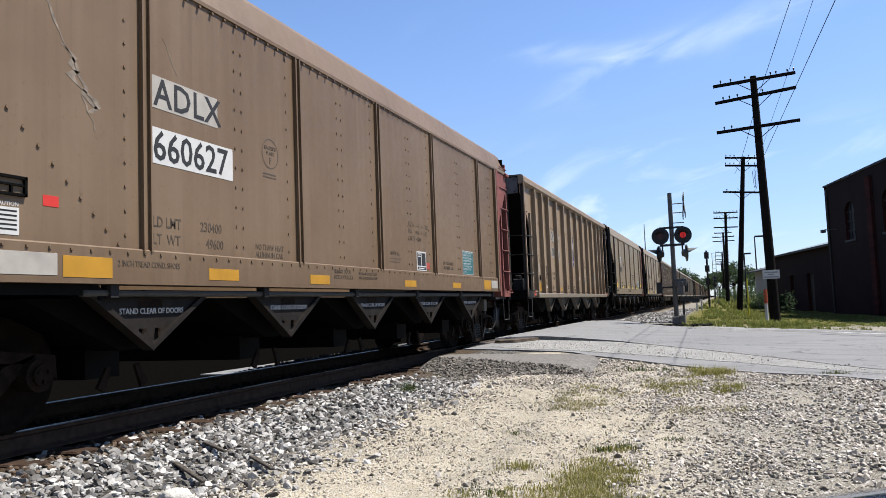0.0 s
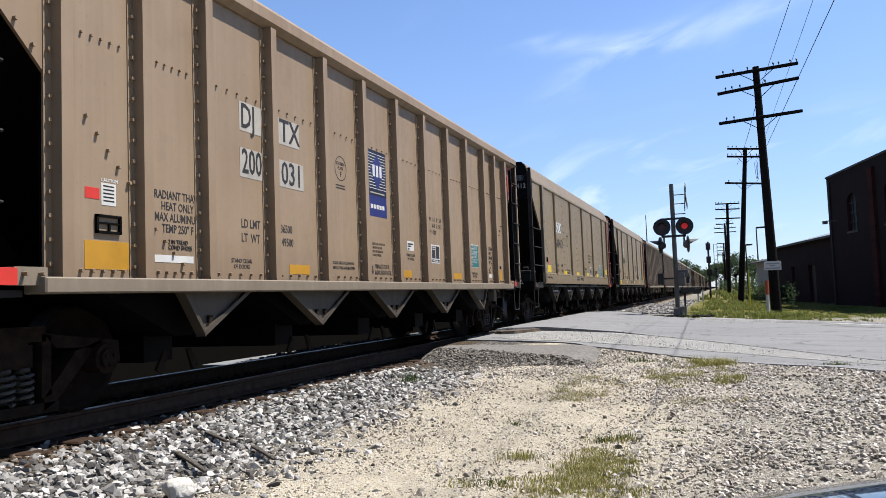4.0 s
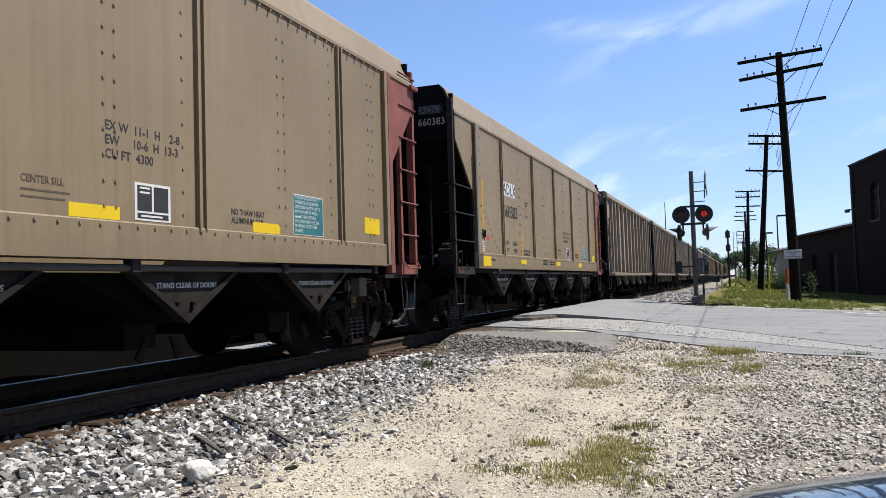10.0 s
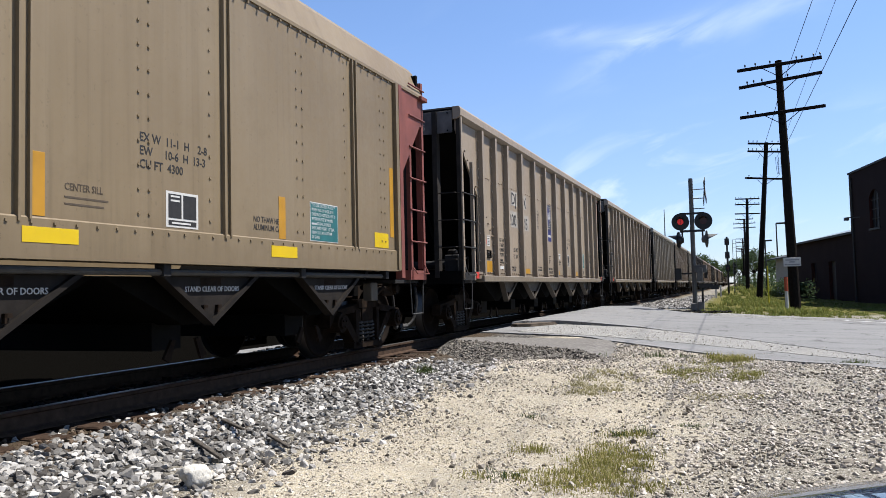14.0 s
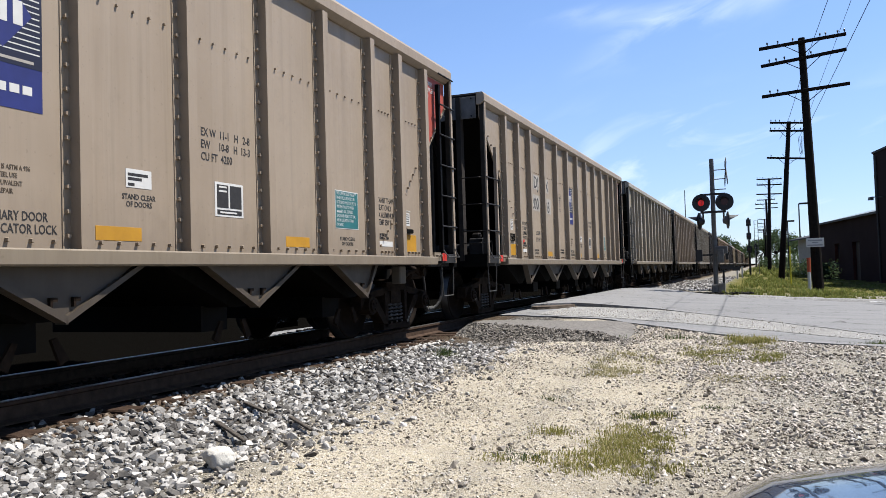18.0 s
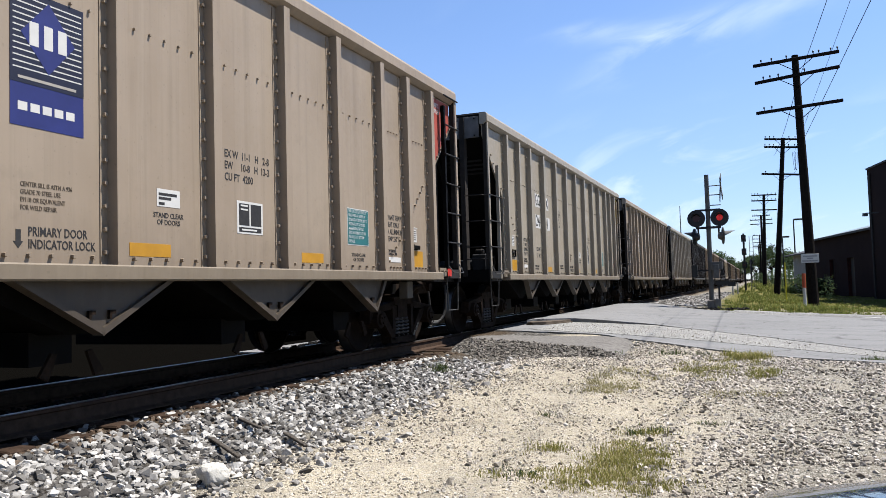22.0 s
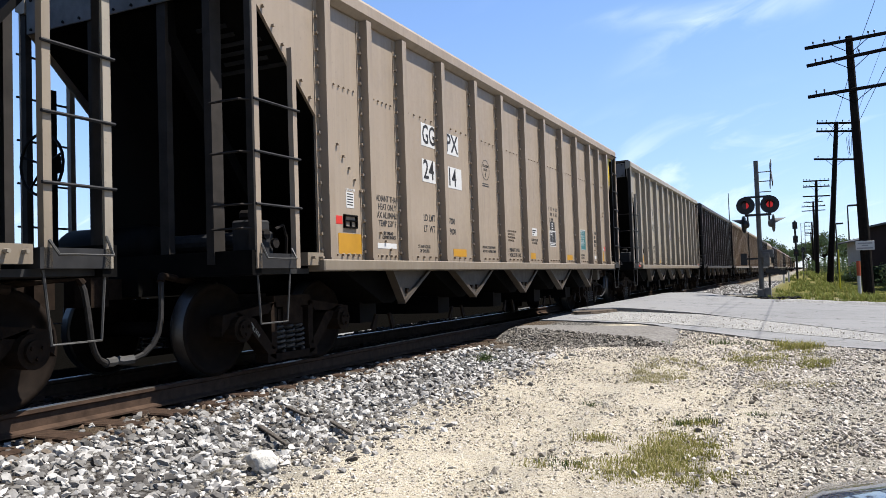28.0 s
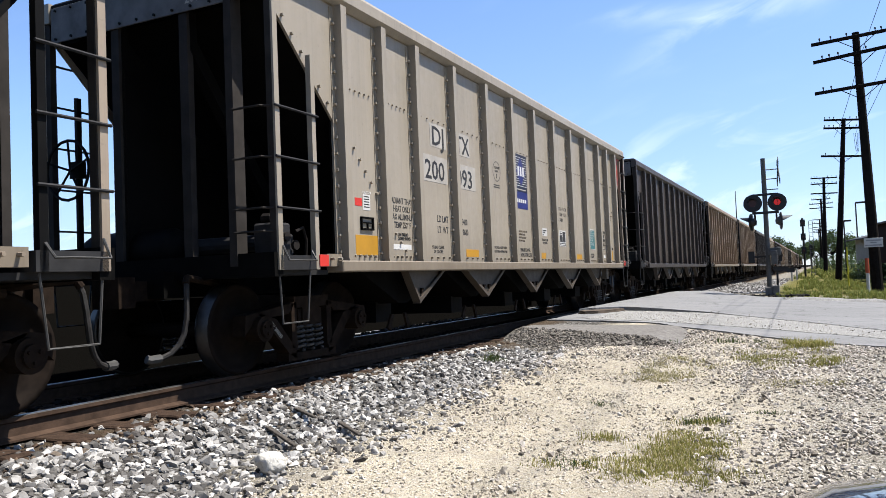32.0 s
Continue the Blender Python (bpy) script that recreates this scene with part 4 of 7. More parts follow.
ORDER = ["brown", "rust", "olive", "olive", "tan", "tan", "grey", "tan", "grey", "dark", "rust", "rust", "dark", "olive", "dark", "rust", "tan", "dark", "olive", "rust", "brown", "dark", "tan", "dark", "rust", "olive", "dark"]
cars, made_of = [], {}


def place(k):
    """Where the middle of car k stands at the start; the cars from the ninth on have a longer coupling before them."""
    return FIRST + PITCH * k + (0.31 if k > 7 else 0.0)


for k, kind in enumerate(ORDER):
    m = pose(0, place(k), 0)
    if kind not in made_of:
        car = made_of[kind] = MAKE[kind]()
        car.matrix_basis = m
    else:
        car = copy_thing(made_of[kind], m)
    tagged(car, LABELS[kind], "train car", "coal cars of the train")
    cars.append(car)


# ---- markings of the cars that come near
def sheet(name, car, y0, y1, z0, z1, mat, x=1.50, label=""):
    return part(name, bevelled(boxes((x, x + 0.003, min(y0, y1), max(y0, y1), min(z0, z1), max(z0, z1))), 0.0008), mat, car, label)


def bars(car, x, y, z, w, n, step, mat, h=0.014):
    """Small writing that cannot be read: a bar for each line."""
    rnd = random.Random(n * 7 + int(w * 100))
    for i in range(n):
        part("unread_line", boxes((x, x + 0.002, y, y + w * rnd.uniform(0.75, 1.0), z - i * step, z - i * step + h)), mat, car)


def plate_mark(car, x, y0, y1, z0, z1):
    pl = sheet("test_panel", car, y0, y1, z0, z1, WHITE, x, "black and white stencilled test panel")
    w, h = y1 - y0, z1 - z0
    part("black_square", boxes((x + 0.003, x + 0.005, y0 + w * 0.07, y0 + w * 0.46, z0 + h * 0.26, z1 - h * 0.07)), INK, pl)
    part("black_square", boxes((x + 0.003, x + 0.005, y0 + w * 0.52, y1 - w * 0.07, z0 + h * 0.26, z1 - h * 0.07)), INK, pl)
    part("black_strip", boxes((x + 0.003, x + 0.005, y0 + w * 0.07, y1 - w * 0.07, z0 + h * 0.06, z0 + h * 0.20)), INK, pl)
    for i in range(2):
        part("unread_line", boxes((x + 0.005, x + 0.007, y0 + w * 0.13, y0 + w * 0.40, z1 - h * (0.16 + 0.12 * i), z1 - h * (0.11 + 0.12 * i))), WHITE, pl)
    part("unread_line", boxes((x + 0.005, x + 0.007, y0 + w * 0.16, y0 + w * 0.75, z0 + h * 0.10, z0 + h * 0.15)), WHITE, pl)


def teal_panel(car, x, y0, y1, z0, z1):
    pl = sheet("notice_panel", car, y0, y1, z0, z1, WHITE, x, "teal notice panel with a white border")
    part("panel_face", boxes((x + 0.003, x + 0.005, y0 + 0.01, y1 - 0.01, z0 + 0.01, z1 - 0.01)), TEAL, pl)
    lines = ('THIS CAR EXCEEDS PLATE "F"', "WHEN PICK-UP SHOE IS IN", "EXTENDED POSITION, BUT IS", 'WITHIN PLATE "B" WHEN', "          TO BAR, DEPRESS", 'SHOE AND INSERT 1/2" DIA.', "PIN IN LUG AT BOTTOM", "OF SHOE.")
    h = (z1 - z0 - 0.03) / 8
    lettering("\n".join(lines), h * 0.98, pl, x + 0.0045, y0 + 0.03, z1 - h * 0.98, PAPER, line=1.02, narrow=(y1 - y0) / (h * 15.2))
    part("unread_word", boxes((x + 0.005, x + 0.0065, y0 + 0.03, y0 + 0.15, z1 - h * 4.98, z1 - h * 4.55)), PAPER, pl)


def ring(car, x, y, z, r, ink=None):
    ink = ink or INK
    bm = bmesh.new()
    n = 36
    inner = [bm.verts.new((x + 0.002, y + (r - 0.012) * math.cos(6.2832 * i / n), z + (r - 0.012) * math.sin(6.2832 * i / n))) for i in range(n)]
    outer = [bm.verts.new((x + 0.002, y + r * math.cos(6.2832 * i / n), z + r * math.sin(6.2832 * i / n))) for i in range(n)]
    for i in range(n):
        bm.faces.new((inner[i], outer[i], outer[(i + 1) % n], inner[(i + 1) % n]))
    rg = part("plate_ring", bm, ink, car)
    lettering("EXCEEDS", 0.055, rg, x + 0.001, y, z + 0.045, ink, "CENTER")
    lettering("PLATE", 0.055, rg, x + 0.001, y, z - 0.015, ink, "CENTER")
    lettering("F", 0.10, rg, x + 0.001, y, z - 0.11, ink, "CENTER")
    bars(car, x, y - 0.15, z - r - 0.07, 0.3, 2, 0.035, ink, 0.016)


def card_frame(car, x, y0, y1, z0, z1):
    bm = boxes((x, x + 0.025, y0, y1, z0, z0 + 0.02), (x, x + 0.025, y0, y1, z1 - 0.02, z1), (x, x + 0.025, y0, y0 + 0.02, z0, z1), (x, x + 0.025, y1 - 0.02, y1, z0, z1),
               (x, x + 0.02, y0, y1, (z0 + z1) / 2, (z0 + z1) / 2 + 0.015), (x, x + 0.02, (y0 + y1) / 2, (y0 + y1) / 2 + 0.015, z0, (z0 + z1) / 2))
    part("card_holder", bm, STEEL, car)


def caution_label(car, x, y0, y1, z0, z1):
    pl = sheet("caution_label", car, y0, y1, z0, z1, WHITE, x, "white caution label")
    lettering("CAUTION", 0.042, pl, x + 0.001, y0 - 0.005, z1 + 0.01, WHITE)
    for i in range(5):
        h = (z1 - z0) / 6
        part("unread_line", boxes((x + 0.003, x + 0.004, y0 + 0.02, y1 - 0.02, z1 - h * (i + 1), z1 - h * (i + 1) + h * 0.4)), GREY, pl)


def truck_mark(car, words):
    """Small stencilled letters along the sloping struts of the side frames."""
    for y, z, turn in ((6.87, 0.14, 42), (-6.86, 0.52, -44)):
        lettering(words, 0.062, car, 1.092, y, z, DIRTY, tilt=turn, narrow=0.8)


def posted_marks(car, top_a, top_b, low_a, low_b, weight, logo, rear, yellow, wide=True, red=(-5.79, 1.75)):
    x = 1.50
    wide = wide and logo
    truck_mark(car, top_a + top_b + " " + low_a + low_b)
    for y0, y1, z0, z1 in ((-3.83, -3.32, 2.70, 3.02), (-3.03, -2.50, 2.69, 3.02), (-4.06, -3.32, 2.21, 2.57), (-3.03, -2.32, 2.20, 2.56)) if wide else ((-3.70, -3.25, 2.69, 3.00), (-2.96, -2.48, 2.68, 2.98), (-3.70, -3.25, 2.20, 2.51), (-2.96, -2.40, 2.19, 2.50)):
        sheet("number_panel", car, y0, y1, z0, z1, DIRTY if logo else WHITE, x, "faded white panel behind painted letters")
    k = x + 0.004
    lettering(top_a, 0.37, car, k, -3.79 if wide else -3.68, 2.73, INK, narrow=1.12 if wide else 0.74)
    lettering(top_b, 0.37, car, k, -3.00 if wide else -2.92, 2.72, INK, narrow=0.98 if wide else 0.92)
    lettering(low_a, 0.37, car, k, -4.02 if wide else -3.67, 2.25, INK, narrow=1.10 if wide else (0.68 if logo else 0.90))
    lettering(low_b, 0.37, car, k, -3.02 if wide else -2.90, 2.23, INK, narrow=1.06 if wide else 0.85)
    lettering("LD LMT", 0.13, car, x + 0.001, -3.70, 1.67, INK, narrow=0.80)
    lettering("LT  WT", 0.13, car, x + 0.001, -3.70, 1.52, INK, narrow=0.80)
    lettering(weight[0], 0.13, car, x + 0.001, -2.99, 1.665, INK, narrow=0.78)
    lettering(weight[1], 0.13, car, x + 0.001, -2.92, 1.515, INK, narrow=0.78)
    lettering("RADIANT THAW\nHEAT ONLY\nMAX ALUMINUM\nTEMP 250\u00b0 F", 0.108, car, x + 0.001, -4.69, 1.84, INK, "CENTER", line=0.93, narrow=0.76)
    lettering("STAND CLEAR\nOF DOORS", 0.062, car, x + 0.001, -3.70, 1.30, INK, "CENTER", line=0.95, narrow=0.9)
    lettering("2 IN TREAD\nCOND SHOES", 0.055, car, x + 0.004, -4.83, 1.44, INK, line=0.9, narrow=0.95)
    sheet("tread_label", car, -5.02, -4.48, 1.27, 1.335, WHITE, x, "torn white label")
    ring(car, x, -1.42, 2.61, 0.165)
    if logo:
        pl = sheet("logo_panel", car, -0.58, 0.04, 2.07, 3.03, BLUE, x, "dark blue panel with plain white marks")
        part("panel_band", boxes((x + 0.003, x + 0.0045, -0.58, 0.04, 2.37, 3.03)), NAVY, pl, "dark navy upper field")
        for i in range(13):
            zz = 2.47 + i * 0.042
            part("stripe", boxes((x + 0.0045, x + 0.0055, -0.56, 0.02, zz, zz + 0.009)), WHITE, pl)
        part("diamond", prism(bmesh.new(), [(-0.50, 2.73), (-0.27, 2.47), (-0.04, 2.73), (-0.27, 2.99)], x + 0.0055, x + 0.0065, "x"), BLUE, pl, "plain blue diamond")
        for q in (-0.43, -0.31, -0.19):
            part("white_mark", bevelled(boxes((x + 0.0065, x + 0.008, q, q + 0.075, 2.65, 2.82)), 0.0005), WHITE, pl)
        part("white_mark", boxes((x + 0.0045, x + 0.006, -0.52, -0.03, 2.40, 2.42)), DIRTY, pl)
        for i in range(5):
            part("white_mark", boxes((x + 0.003, x + 0.0045, -0.52 + i * 0.10, -0.445 + i * 0.10, 2.18, 2.24)), WHITE, pl)
    lettering("CENTER SILL IS ASTM A 936\nGRADE 70 STEEL USE\nE9118 OR EQUIVALENT\nFOR WELD REPAIR", 0.047, car, x + 0.001, -0.50, 1.655, FADED, line=1.15, narrow=0.76)
    part("arrow", prism(bmesh.new(), [(-0.535, 1.355), (-0.495, 1.355), (-0.495, 1.275), (-0.475, 1.275), (-0.515, 1.225), (-0.555, 1.275), (-0.535, 1.275)], x, x + 0.002, "x"), INK, car)
    lettering("PRIMARY DOOR\nINDICATOR LOCK", 0.092, car, x + 0.001, -0.44, 1.315, INK, narrow=0.76, line=0.95)
    lettering("DOORS ARE LOCKED WHEN\nINDICATOR IS WITHIN STRIPE", 0.056, car, x + 0.001, -1.72, 1.345, INK, narrow=0.84, line=1.15)
    lab = sheet("paper_label", car, 0.80, 1.08, 1.63, 1.78, WHITE, x, "white paper label with two dark lines")
    for q, w in ((1.735, 0.22), (1.70, 0.15), (1.655, 0.07)):
        part("unread_line", boxes((x + 0.003, x + 0.004, 0.82, 0.82 + w, q - 0.012, q + 0.012)), INK, lab)
    lettering("STAND CLEAR\nOF DOORS", 0.062, car, x + 0.001, 0.94, 1.535, INK, "CENTER", line=0.95, narrow=0.9)
    plate_mark(car, x, 1.88, 2.30, 1.46, 1.78)
    if not logo:
        pan = sheet("black_panel", car, 1.93, 2.24, 1.785, 1.96, INK, x)
        for q in (1.92, 1.875, 1.825):
            part("unread_line", boxes((x + 0.003, x + 0.004, 2.03, 2.13, q - 0.010, q + 0.012)), WHITE, pan)
    for i, words in enumerate(("EX W  11-1   H   2-8", "EW     10-8   H  13-3", "CU FT  4200")):
        lettering(words, 0.105, car, x + 0.001, 1.70, 2.185 - 0.112 * i, INK, narrow=0.80)
    teal_panel(car, x, 4.06, 4.62, 1.44, 1.90)
    lettering("STAND CLEAR\nOF DOORS", 0.062, car, x + 0.001, 4.34, 1.30, INK, "CENTER", line=0.95, narrow=0.9)
    lettering("RADIANT THAW\nHEAT ONLY\nMAX ALUMINUM\nTEMP 250\u00b0 F", 0.105, car, x + 0.001, 5.36, 1.83, INK, "CENTER", line=0.93, narrow=0.72)
    sheet("tread_label", car, 5.14, 5.58, 1.25, 1.32, WHITE, x)
    lettering("2 IN TREAD\nCOND SHOES", 0.050, car, x + 0.004, 5.16, 1.39, INK, line=0.85, narrow=0.95)
    caution_label(car, x, 6.00, 6.15, 1.56, 1.74)
    part("placard_clip", bevelled(boxes((x, x + 0.05, 5.92, 6.18, 1.45, 1.51), (x, x + 0.06, 5.92, 5.95, 1.43, 1.53)), 0.008), STEEL, car, "dark steel placard clip")
    if not logo:
        sheet("clip_card", car, 5.96, 6.17, 1.455, 1.505, ALU_PAINT, x + 0.06, "pale card in the clip")
        sheet("red_label", car, 6.38, 6.53, 1.45, 1.56, RED, x)
    for y0, y1, z0, z1 in ((-5.80, -5.32, 1.19, 1.42), (-2.77, -2.30, 1.20, 1.31), (0.49, 0.96, 1.20, 1.31), (3.02, 3.48, 1.20, 1.31), (5.90, 6.36, 1.19, 1.43)):
        sheet("reflector_sheet", car, y0, y1, z0, z1, yellow, x, "amber reflective rectangle")
    sheet("red_label", car, red[0], red[0] + 0.15, red[1], red[1] + 0.09, RED, x)
    caution_label(car, x, -5.62, -5.46, 1.71, 1.89)
    card_frame(car, x, -5.69, -5.42, 1.48, 1.63)
    for y in (-6.66, 7.10) if logo else ():
        part("end_reflector", bevelled(boxes((1.60, 1.61, y, y + 0.16, 1.06, 1.18)), 0.002), RED, car)
    bm = prism(bmesh.new(), [(6.71, 2.64), (7.58, 3.52), (7.58, 3.90), (6.71, 3.90)], x, x + 0.003, "x")
    pan = part("end_panel", bm, rear, car, "painted corner that marks the turning coupler")
    if rear in (REDPAINT, YELLOW):
        lettering("ROTARY\nCOUPLER\nEND", 0.105, pan, x + 0.004, 6.78, 3.76, WHITE if rear == REDPAINT else INK, line=0.95, narrow=0.85)
    ink = DIRTY if logo else INK
    lettering(top_a + top_b, 0.15, car, 0.58, -7.332, 3.90, ink, end=True, narrow=0.85)
    lettering(low_a + low_b, 0.15, car, 0.54 if logo else 0.60, -7.332, 3.76, ink, end=True, narrow=0.85)
    if not logo:
        for z in (3.89, 3.755):
            part("end_label", boxes((0.93, 1.03, -7.336, -7.3305, z, z + 0.115)), DIRTY, car, "pale card on the end plate")
        # stencilled lines on the sloping end sheet, too small to read
        for i, (x0, x1) in enumerate(((0.62, 1.0), (0.66, 1.04), (0.55, 1.30), (0.58, 1.38), (0.70, 1.26), (0.60, 1.42))):
            a = 0.30 + i * 0.105
            y, z = -7.19 + a * 0.742, 3.69 - a * 0.671
            part("unread_line", prism(bmesh.new(), [(y, z), (y - 0.006, z - 0.006), (y + 0.021, z - 0.037), (y + 0.027, z - 0.031)], x0, x1, "x"), GREY, car)


def smooth_marks(car, number, weight, yellow, white_top, white_low, orange, low_first):
    x = 1.60
    faint = FADED if yellow == AMBER else INK
    truck_mark(car, "ADLX " + number)
    if white_top:
        sheet("number_panel", car, -4.45, -3.52, 2.69, 2.98, DIRTY if yellow == AMBER else WHITE, x, "peeling white panel behind painted letters")
    if white_low:
        sheet("number_panel", car, -4.46, -3.28, 2.20, 2.52, WHITE, x, "white panel behind painted numbers")
    lettering("ADLX", 0.35, car, x + 0.004, -4.43, 2.72, INK, spacing=1.08, narrow=1.0)
    lettering(number, 0.37, car, x + 0.004, -4.45, 2.24, INK, narrow=0.98)
    lettering("LD LMT", 0.13, car, x + 0.001, -4.46, 1.65, faint, narrow=0.85)
    lettering("LT  WT", 0.13, car, x + 0.001, -4.46, 1.50, faint, narrow=0.85)
    lettering(weight[0], 0.13, car, x + 0.001, -3.81, 1.655, faint, narrow=0.85)
    lettering(weight[1], 0.13, car, x + 0.001, -3.73, 1.50, faint, narrow=0.85)
    ring(car, x, -2.58, 2.60, 0.165, FADED if yellow == AMBER else None)
    lettering("NO THAW HEAT\nALUMINUM CAR", 0.085, car, x + 0.001, -2.90, 1.54, faint, line=0.95, narrow=0.85)
    lettering("2 INCH TREAD COND. SHOES", 0.07, car, 1.631, -4.9 if yellow == AMBER else -5.96, 1.29, FADED if yellow == AMBER else INK, narrow=0.8)
    lettering("PRIMARY DOOR\nINDICATOR LOCK", 0.075, car, 1.631, -1.22, 1.335, FADED if yellow == AMBER else INK, line=0.95, narrow=0.85)
    lettering("DOORS ARE LOCKED WHEN\nINDICATOR IS WITHIN STRIPE", 0.052, car, 1.631, -0.52, 1.33, FADED if yellow == AMBER else INK, line=1.1, narrow=0.85)
    for i, words in enumerate(("EX W  11-1  H    2-8", "EW     10-6  H  13-3", "CU FT  4300")):
        lettering(words, 0.105, car, x + 0.001, 1.37, 2.15 - 0.112 * i, FADED if number == "660627" else INK, narrow=0.95)
    plate_mark(car, x, 1.68, 2.10, 1.46, 1.77)
    teal_panel(car, x, 4.05, 4.70, 1.46, 1.91)
    lettering("NO THAW HEAT\nALUMINUM CAR", 0.085, car, x + 0.001, 2.95, 1.60, faint, line=0.95, narrow=0.85)
    lettering("CENTER SILL", 0.075, car, x + 0.001, 0.62, 1.66, FADED, narrow=0.85)
    bars(car, x, 0.62, 1.60, 0.42, 2, 0.05, FADED)
    caution_label(car, x, -5.99, -5.80, 1.47, 1.66)
    sheet("red_label", car, -5.60, -5.46, 1.70, 1.78, RED, x)
    card_frame(car, x, -6.01, -5.75, 1.74, 1.88)
    if yellow == AMBER:
        rects = [(-5.45, -4.96, 1.19, 1.35), (-3.73, -3.25, 1.20, 1.31), (-1.82, -1.34, 1.19, 1.30), (1.08, 1.55, 1.19, 1.29), (3.34, 3.80, 1.19, 1.29), (5.31, 5.81, 1.18, 1.37)]
        rnd = random.Random(31)
        for y, z, ln, w in ((-5.60, 3.30, 0.55, 0.035), (-5.42, 2.95, 0.42, 0.06), (-5.34, 2.78, 0.30, 0.09), (-5.25, 2.60, 0.25, 0.02), (1.98, 1.93, 0.16, 0.05), (-4.30, 3.35, 0.30, 0.012)):
            pts = [(y + q * 0.10 * ln + rnd.uniform(-w, w), z - ln * q / 6 + rnd.uniform(-0.01, 0.01)) for q in range(7)]
            pts += [(a + w * rnd.uniform(0.3, 1.0), b) for a, b in pts[::-1]]
            part("paint_scrape", prism(bmesh.new(), pts, x + 0.0005, x + 0.002, "x"), SCRAPE, car, "pale scraped mark on the brown paint")
        sheet("red_label", car, 2.11, 2.27, 1.49, 1.60, REDPAINT, x, "faded red label")
        sheet("white_label", car, -6.02, -5.50, 1.20, 1.36, DIRTY, 1.63, "torn dirty white label")
        sheet("red_label", car, -6.20, -6.04, 1.22, 1.35, REDPAINT, 1.63)
        sheet("white_label", car, 5.85, 6.32, 1.21, 1.37, DIRTY, 1.63)
    elif not low_first:
        rects = [(-3.32, -2.82, 1.445, 1.55), (-1.05, -0.55, 1.20, 1.30), (-1.10, -0.60, 1.445, 1.55), (1.02, 1.52, 1.445, 1.55), (3.30, 3.79, 1.445, 1.55)]
        rects.append((-5.72, -5.24, 1.46, 1.66))
        rects.append((5.78, 6.22, 1.56, 1.77))
    else:
        rects = [(-3.27, -2.80, 1.26, 1.36), (-1.05, -0.55, 1.20, 1.30), (0.24, 0.72, 1.26, 1.37), (3.22, 3.72, 1.25, 1.37)]
        rects.append((-5.96, -5.48, 1.19, 1.38))
        rects.append((5.72, 6.15, 1.46, 1.66))
    for i, (y0, y1, z0, z1) in enumerate(rects):
        if i == 1 and not yellow == AMBER:
            continue
        sheet("reflector_sheet", car, y0, y1, z0, z1, yellow, 1.63 if z1 < 1.42 else x, "yellow reflective rectangle")
    if orange:
        for y0, y1, z0, z1 in ((-5.90, -5.80, 1.90, 2.83), (-3.12, -3.0, 1.45, 1.90), (0.34, 0.45, 1.45, 1.90), (3.41, 3.54, 1.45, 1.90), (6.22, 6.34, 1.62, 2.6)):
            sheet("paint_bar", car, y0, y1, z0, z1, AMBER, x, "orange painted upright bar")
    part("end_label", boxes((0.97, 1.38, -7.364, -7.36, 3.86, 4.00)), PALE, car)
    lettering("ADLX", 0.17, car, 0.99, -7.367, 3.87, INK, end=True, spacing=1.05)
    lettering(number, 0.18, car, 0.95, -7.365, 3.655, DIRTY, end=True, narrow=0.95)


smooth_marks(cars[0], "660627", ("230400", "49600"), AMBER, True, True, False, True)
posted_marks(cars[1], "DJ", "TX", "200", "031", ("236500", "49500"), True, REDPAINT, AMBER, False)
smooth_marks(cars[2], "660412", ("236400", "49600"), YELLOW, True, False, False, False)
smooth_marks(cars[3], "660383", ("236500", "49500"), YELLOW, True, False, True, True)
posted_marks(cars[4], "DJ", "TX", "200", "005", ("236400", "49600"), True, REDPAINT, AMBER)
posted_marks(cars[5], "DJ", "TX", "200", "103", ("236500", "49500"), True, REDPAINT, AMBER, red=(-4.80, 1.44))
posted_marks(cars[6], "GG", "PX", "24", "04", ("237000", "49000"), False, YELLOW, AMBER, red=(-5.86, 1.52))
posted_marks(cars[7], "GG", "PX", "24", "14", ("237000", "49000"), False, YELLOW, AMBER, red=(-5.86, 1.52))
posted_marks(cars[8], "DJ", "TX", "200", "093", ("236400", "49600"), True, REDPAINT, AMBER)


# ---------------------------------------------------------------- the crossing
def flat_patch(name, pts, lift, material, label, category="road"):
    """A thin uneven-edged layer lying on the ground; pts is its outline."""
    bm = bmesh.new()
    rnd = random.Random(len(pts))
    ring_ = []
    for (x0, y0), (x1, y1) in zip(pts, pts[1:] + pts[:1]):
        n = max(2, int(math.hypot(x1 - x0, y1 - y0) / 0.25))
        for i in range(n):
            x, y = x0 + (x1 - x0) * i / n, y0 + (y1 - y0) * i / n
            ring_.append((x + rnd.uniform(-0.07, 0.07), y + rnd.uniform(-0.09, 0.09)))
    f = bm.faces.new([bm.verts.new((x, y, 0)) for x, y in ring_])
    bmesh.ops.triangulate(bm, faces=[f])
    for _ in range(3):
        long_ = [e for e in bm.edges if e.calc_length() > 0.6]
        if long_:
            bmesh.ops.subdivide_edges(bm, edges=long_, cuts=1)
            bmesh.ops.triangulate(bm, faces=bm.faces[:])
    for v in bm.verts:
        edge = any(e.is_boundary for e in v.link_edges)
        v.co.z = ground_z(v.co.x, v.co.y) + (lift if not edge else -0.03)
    return tagged(part(name, bm, material), label, category, "", "structure")


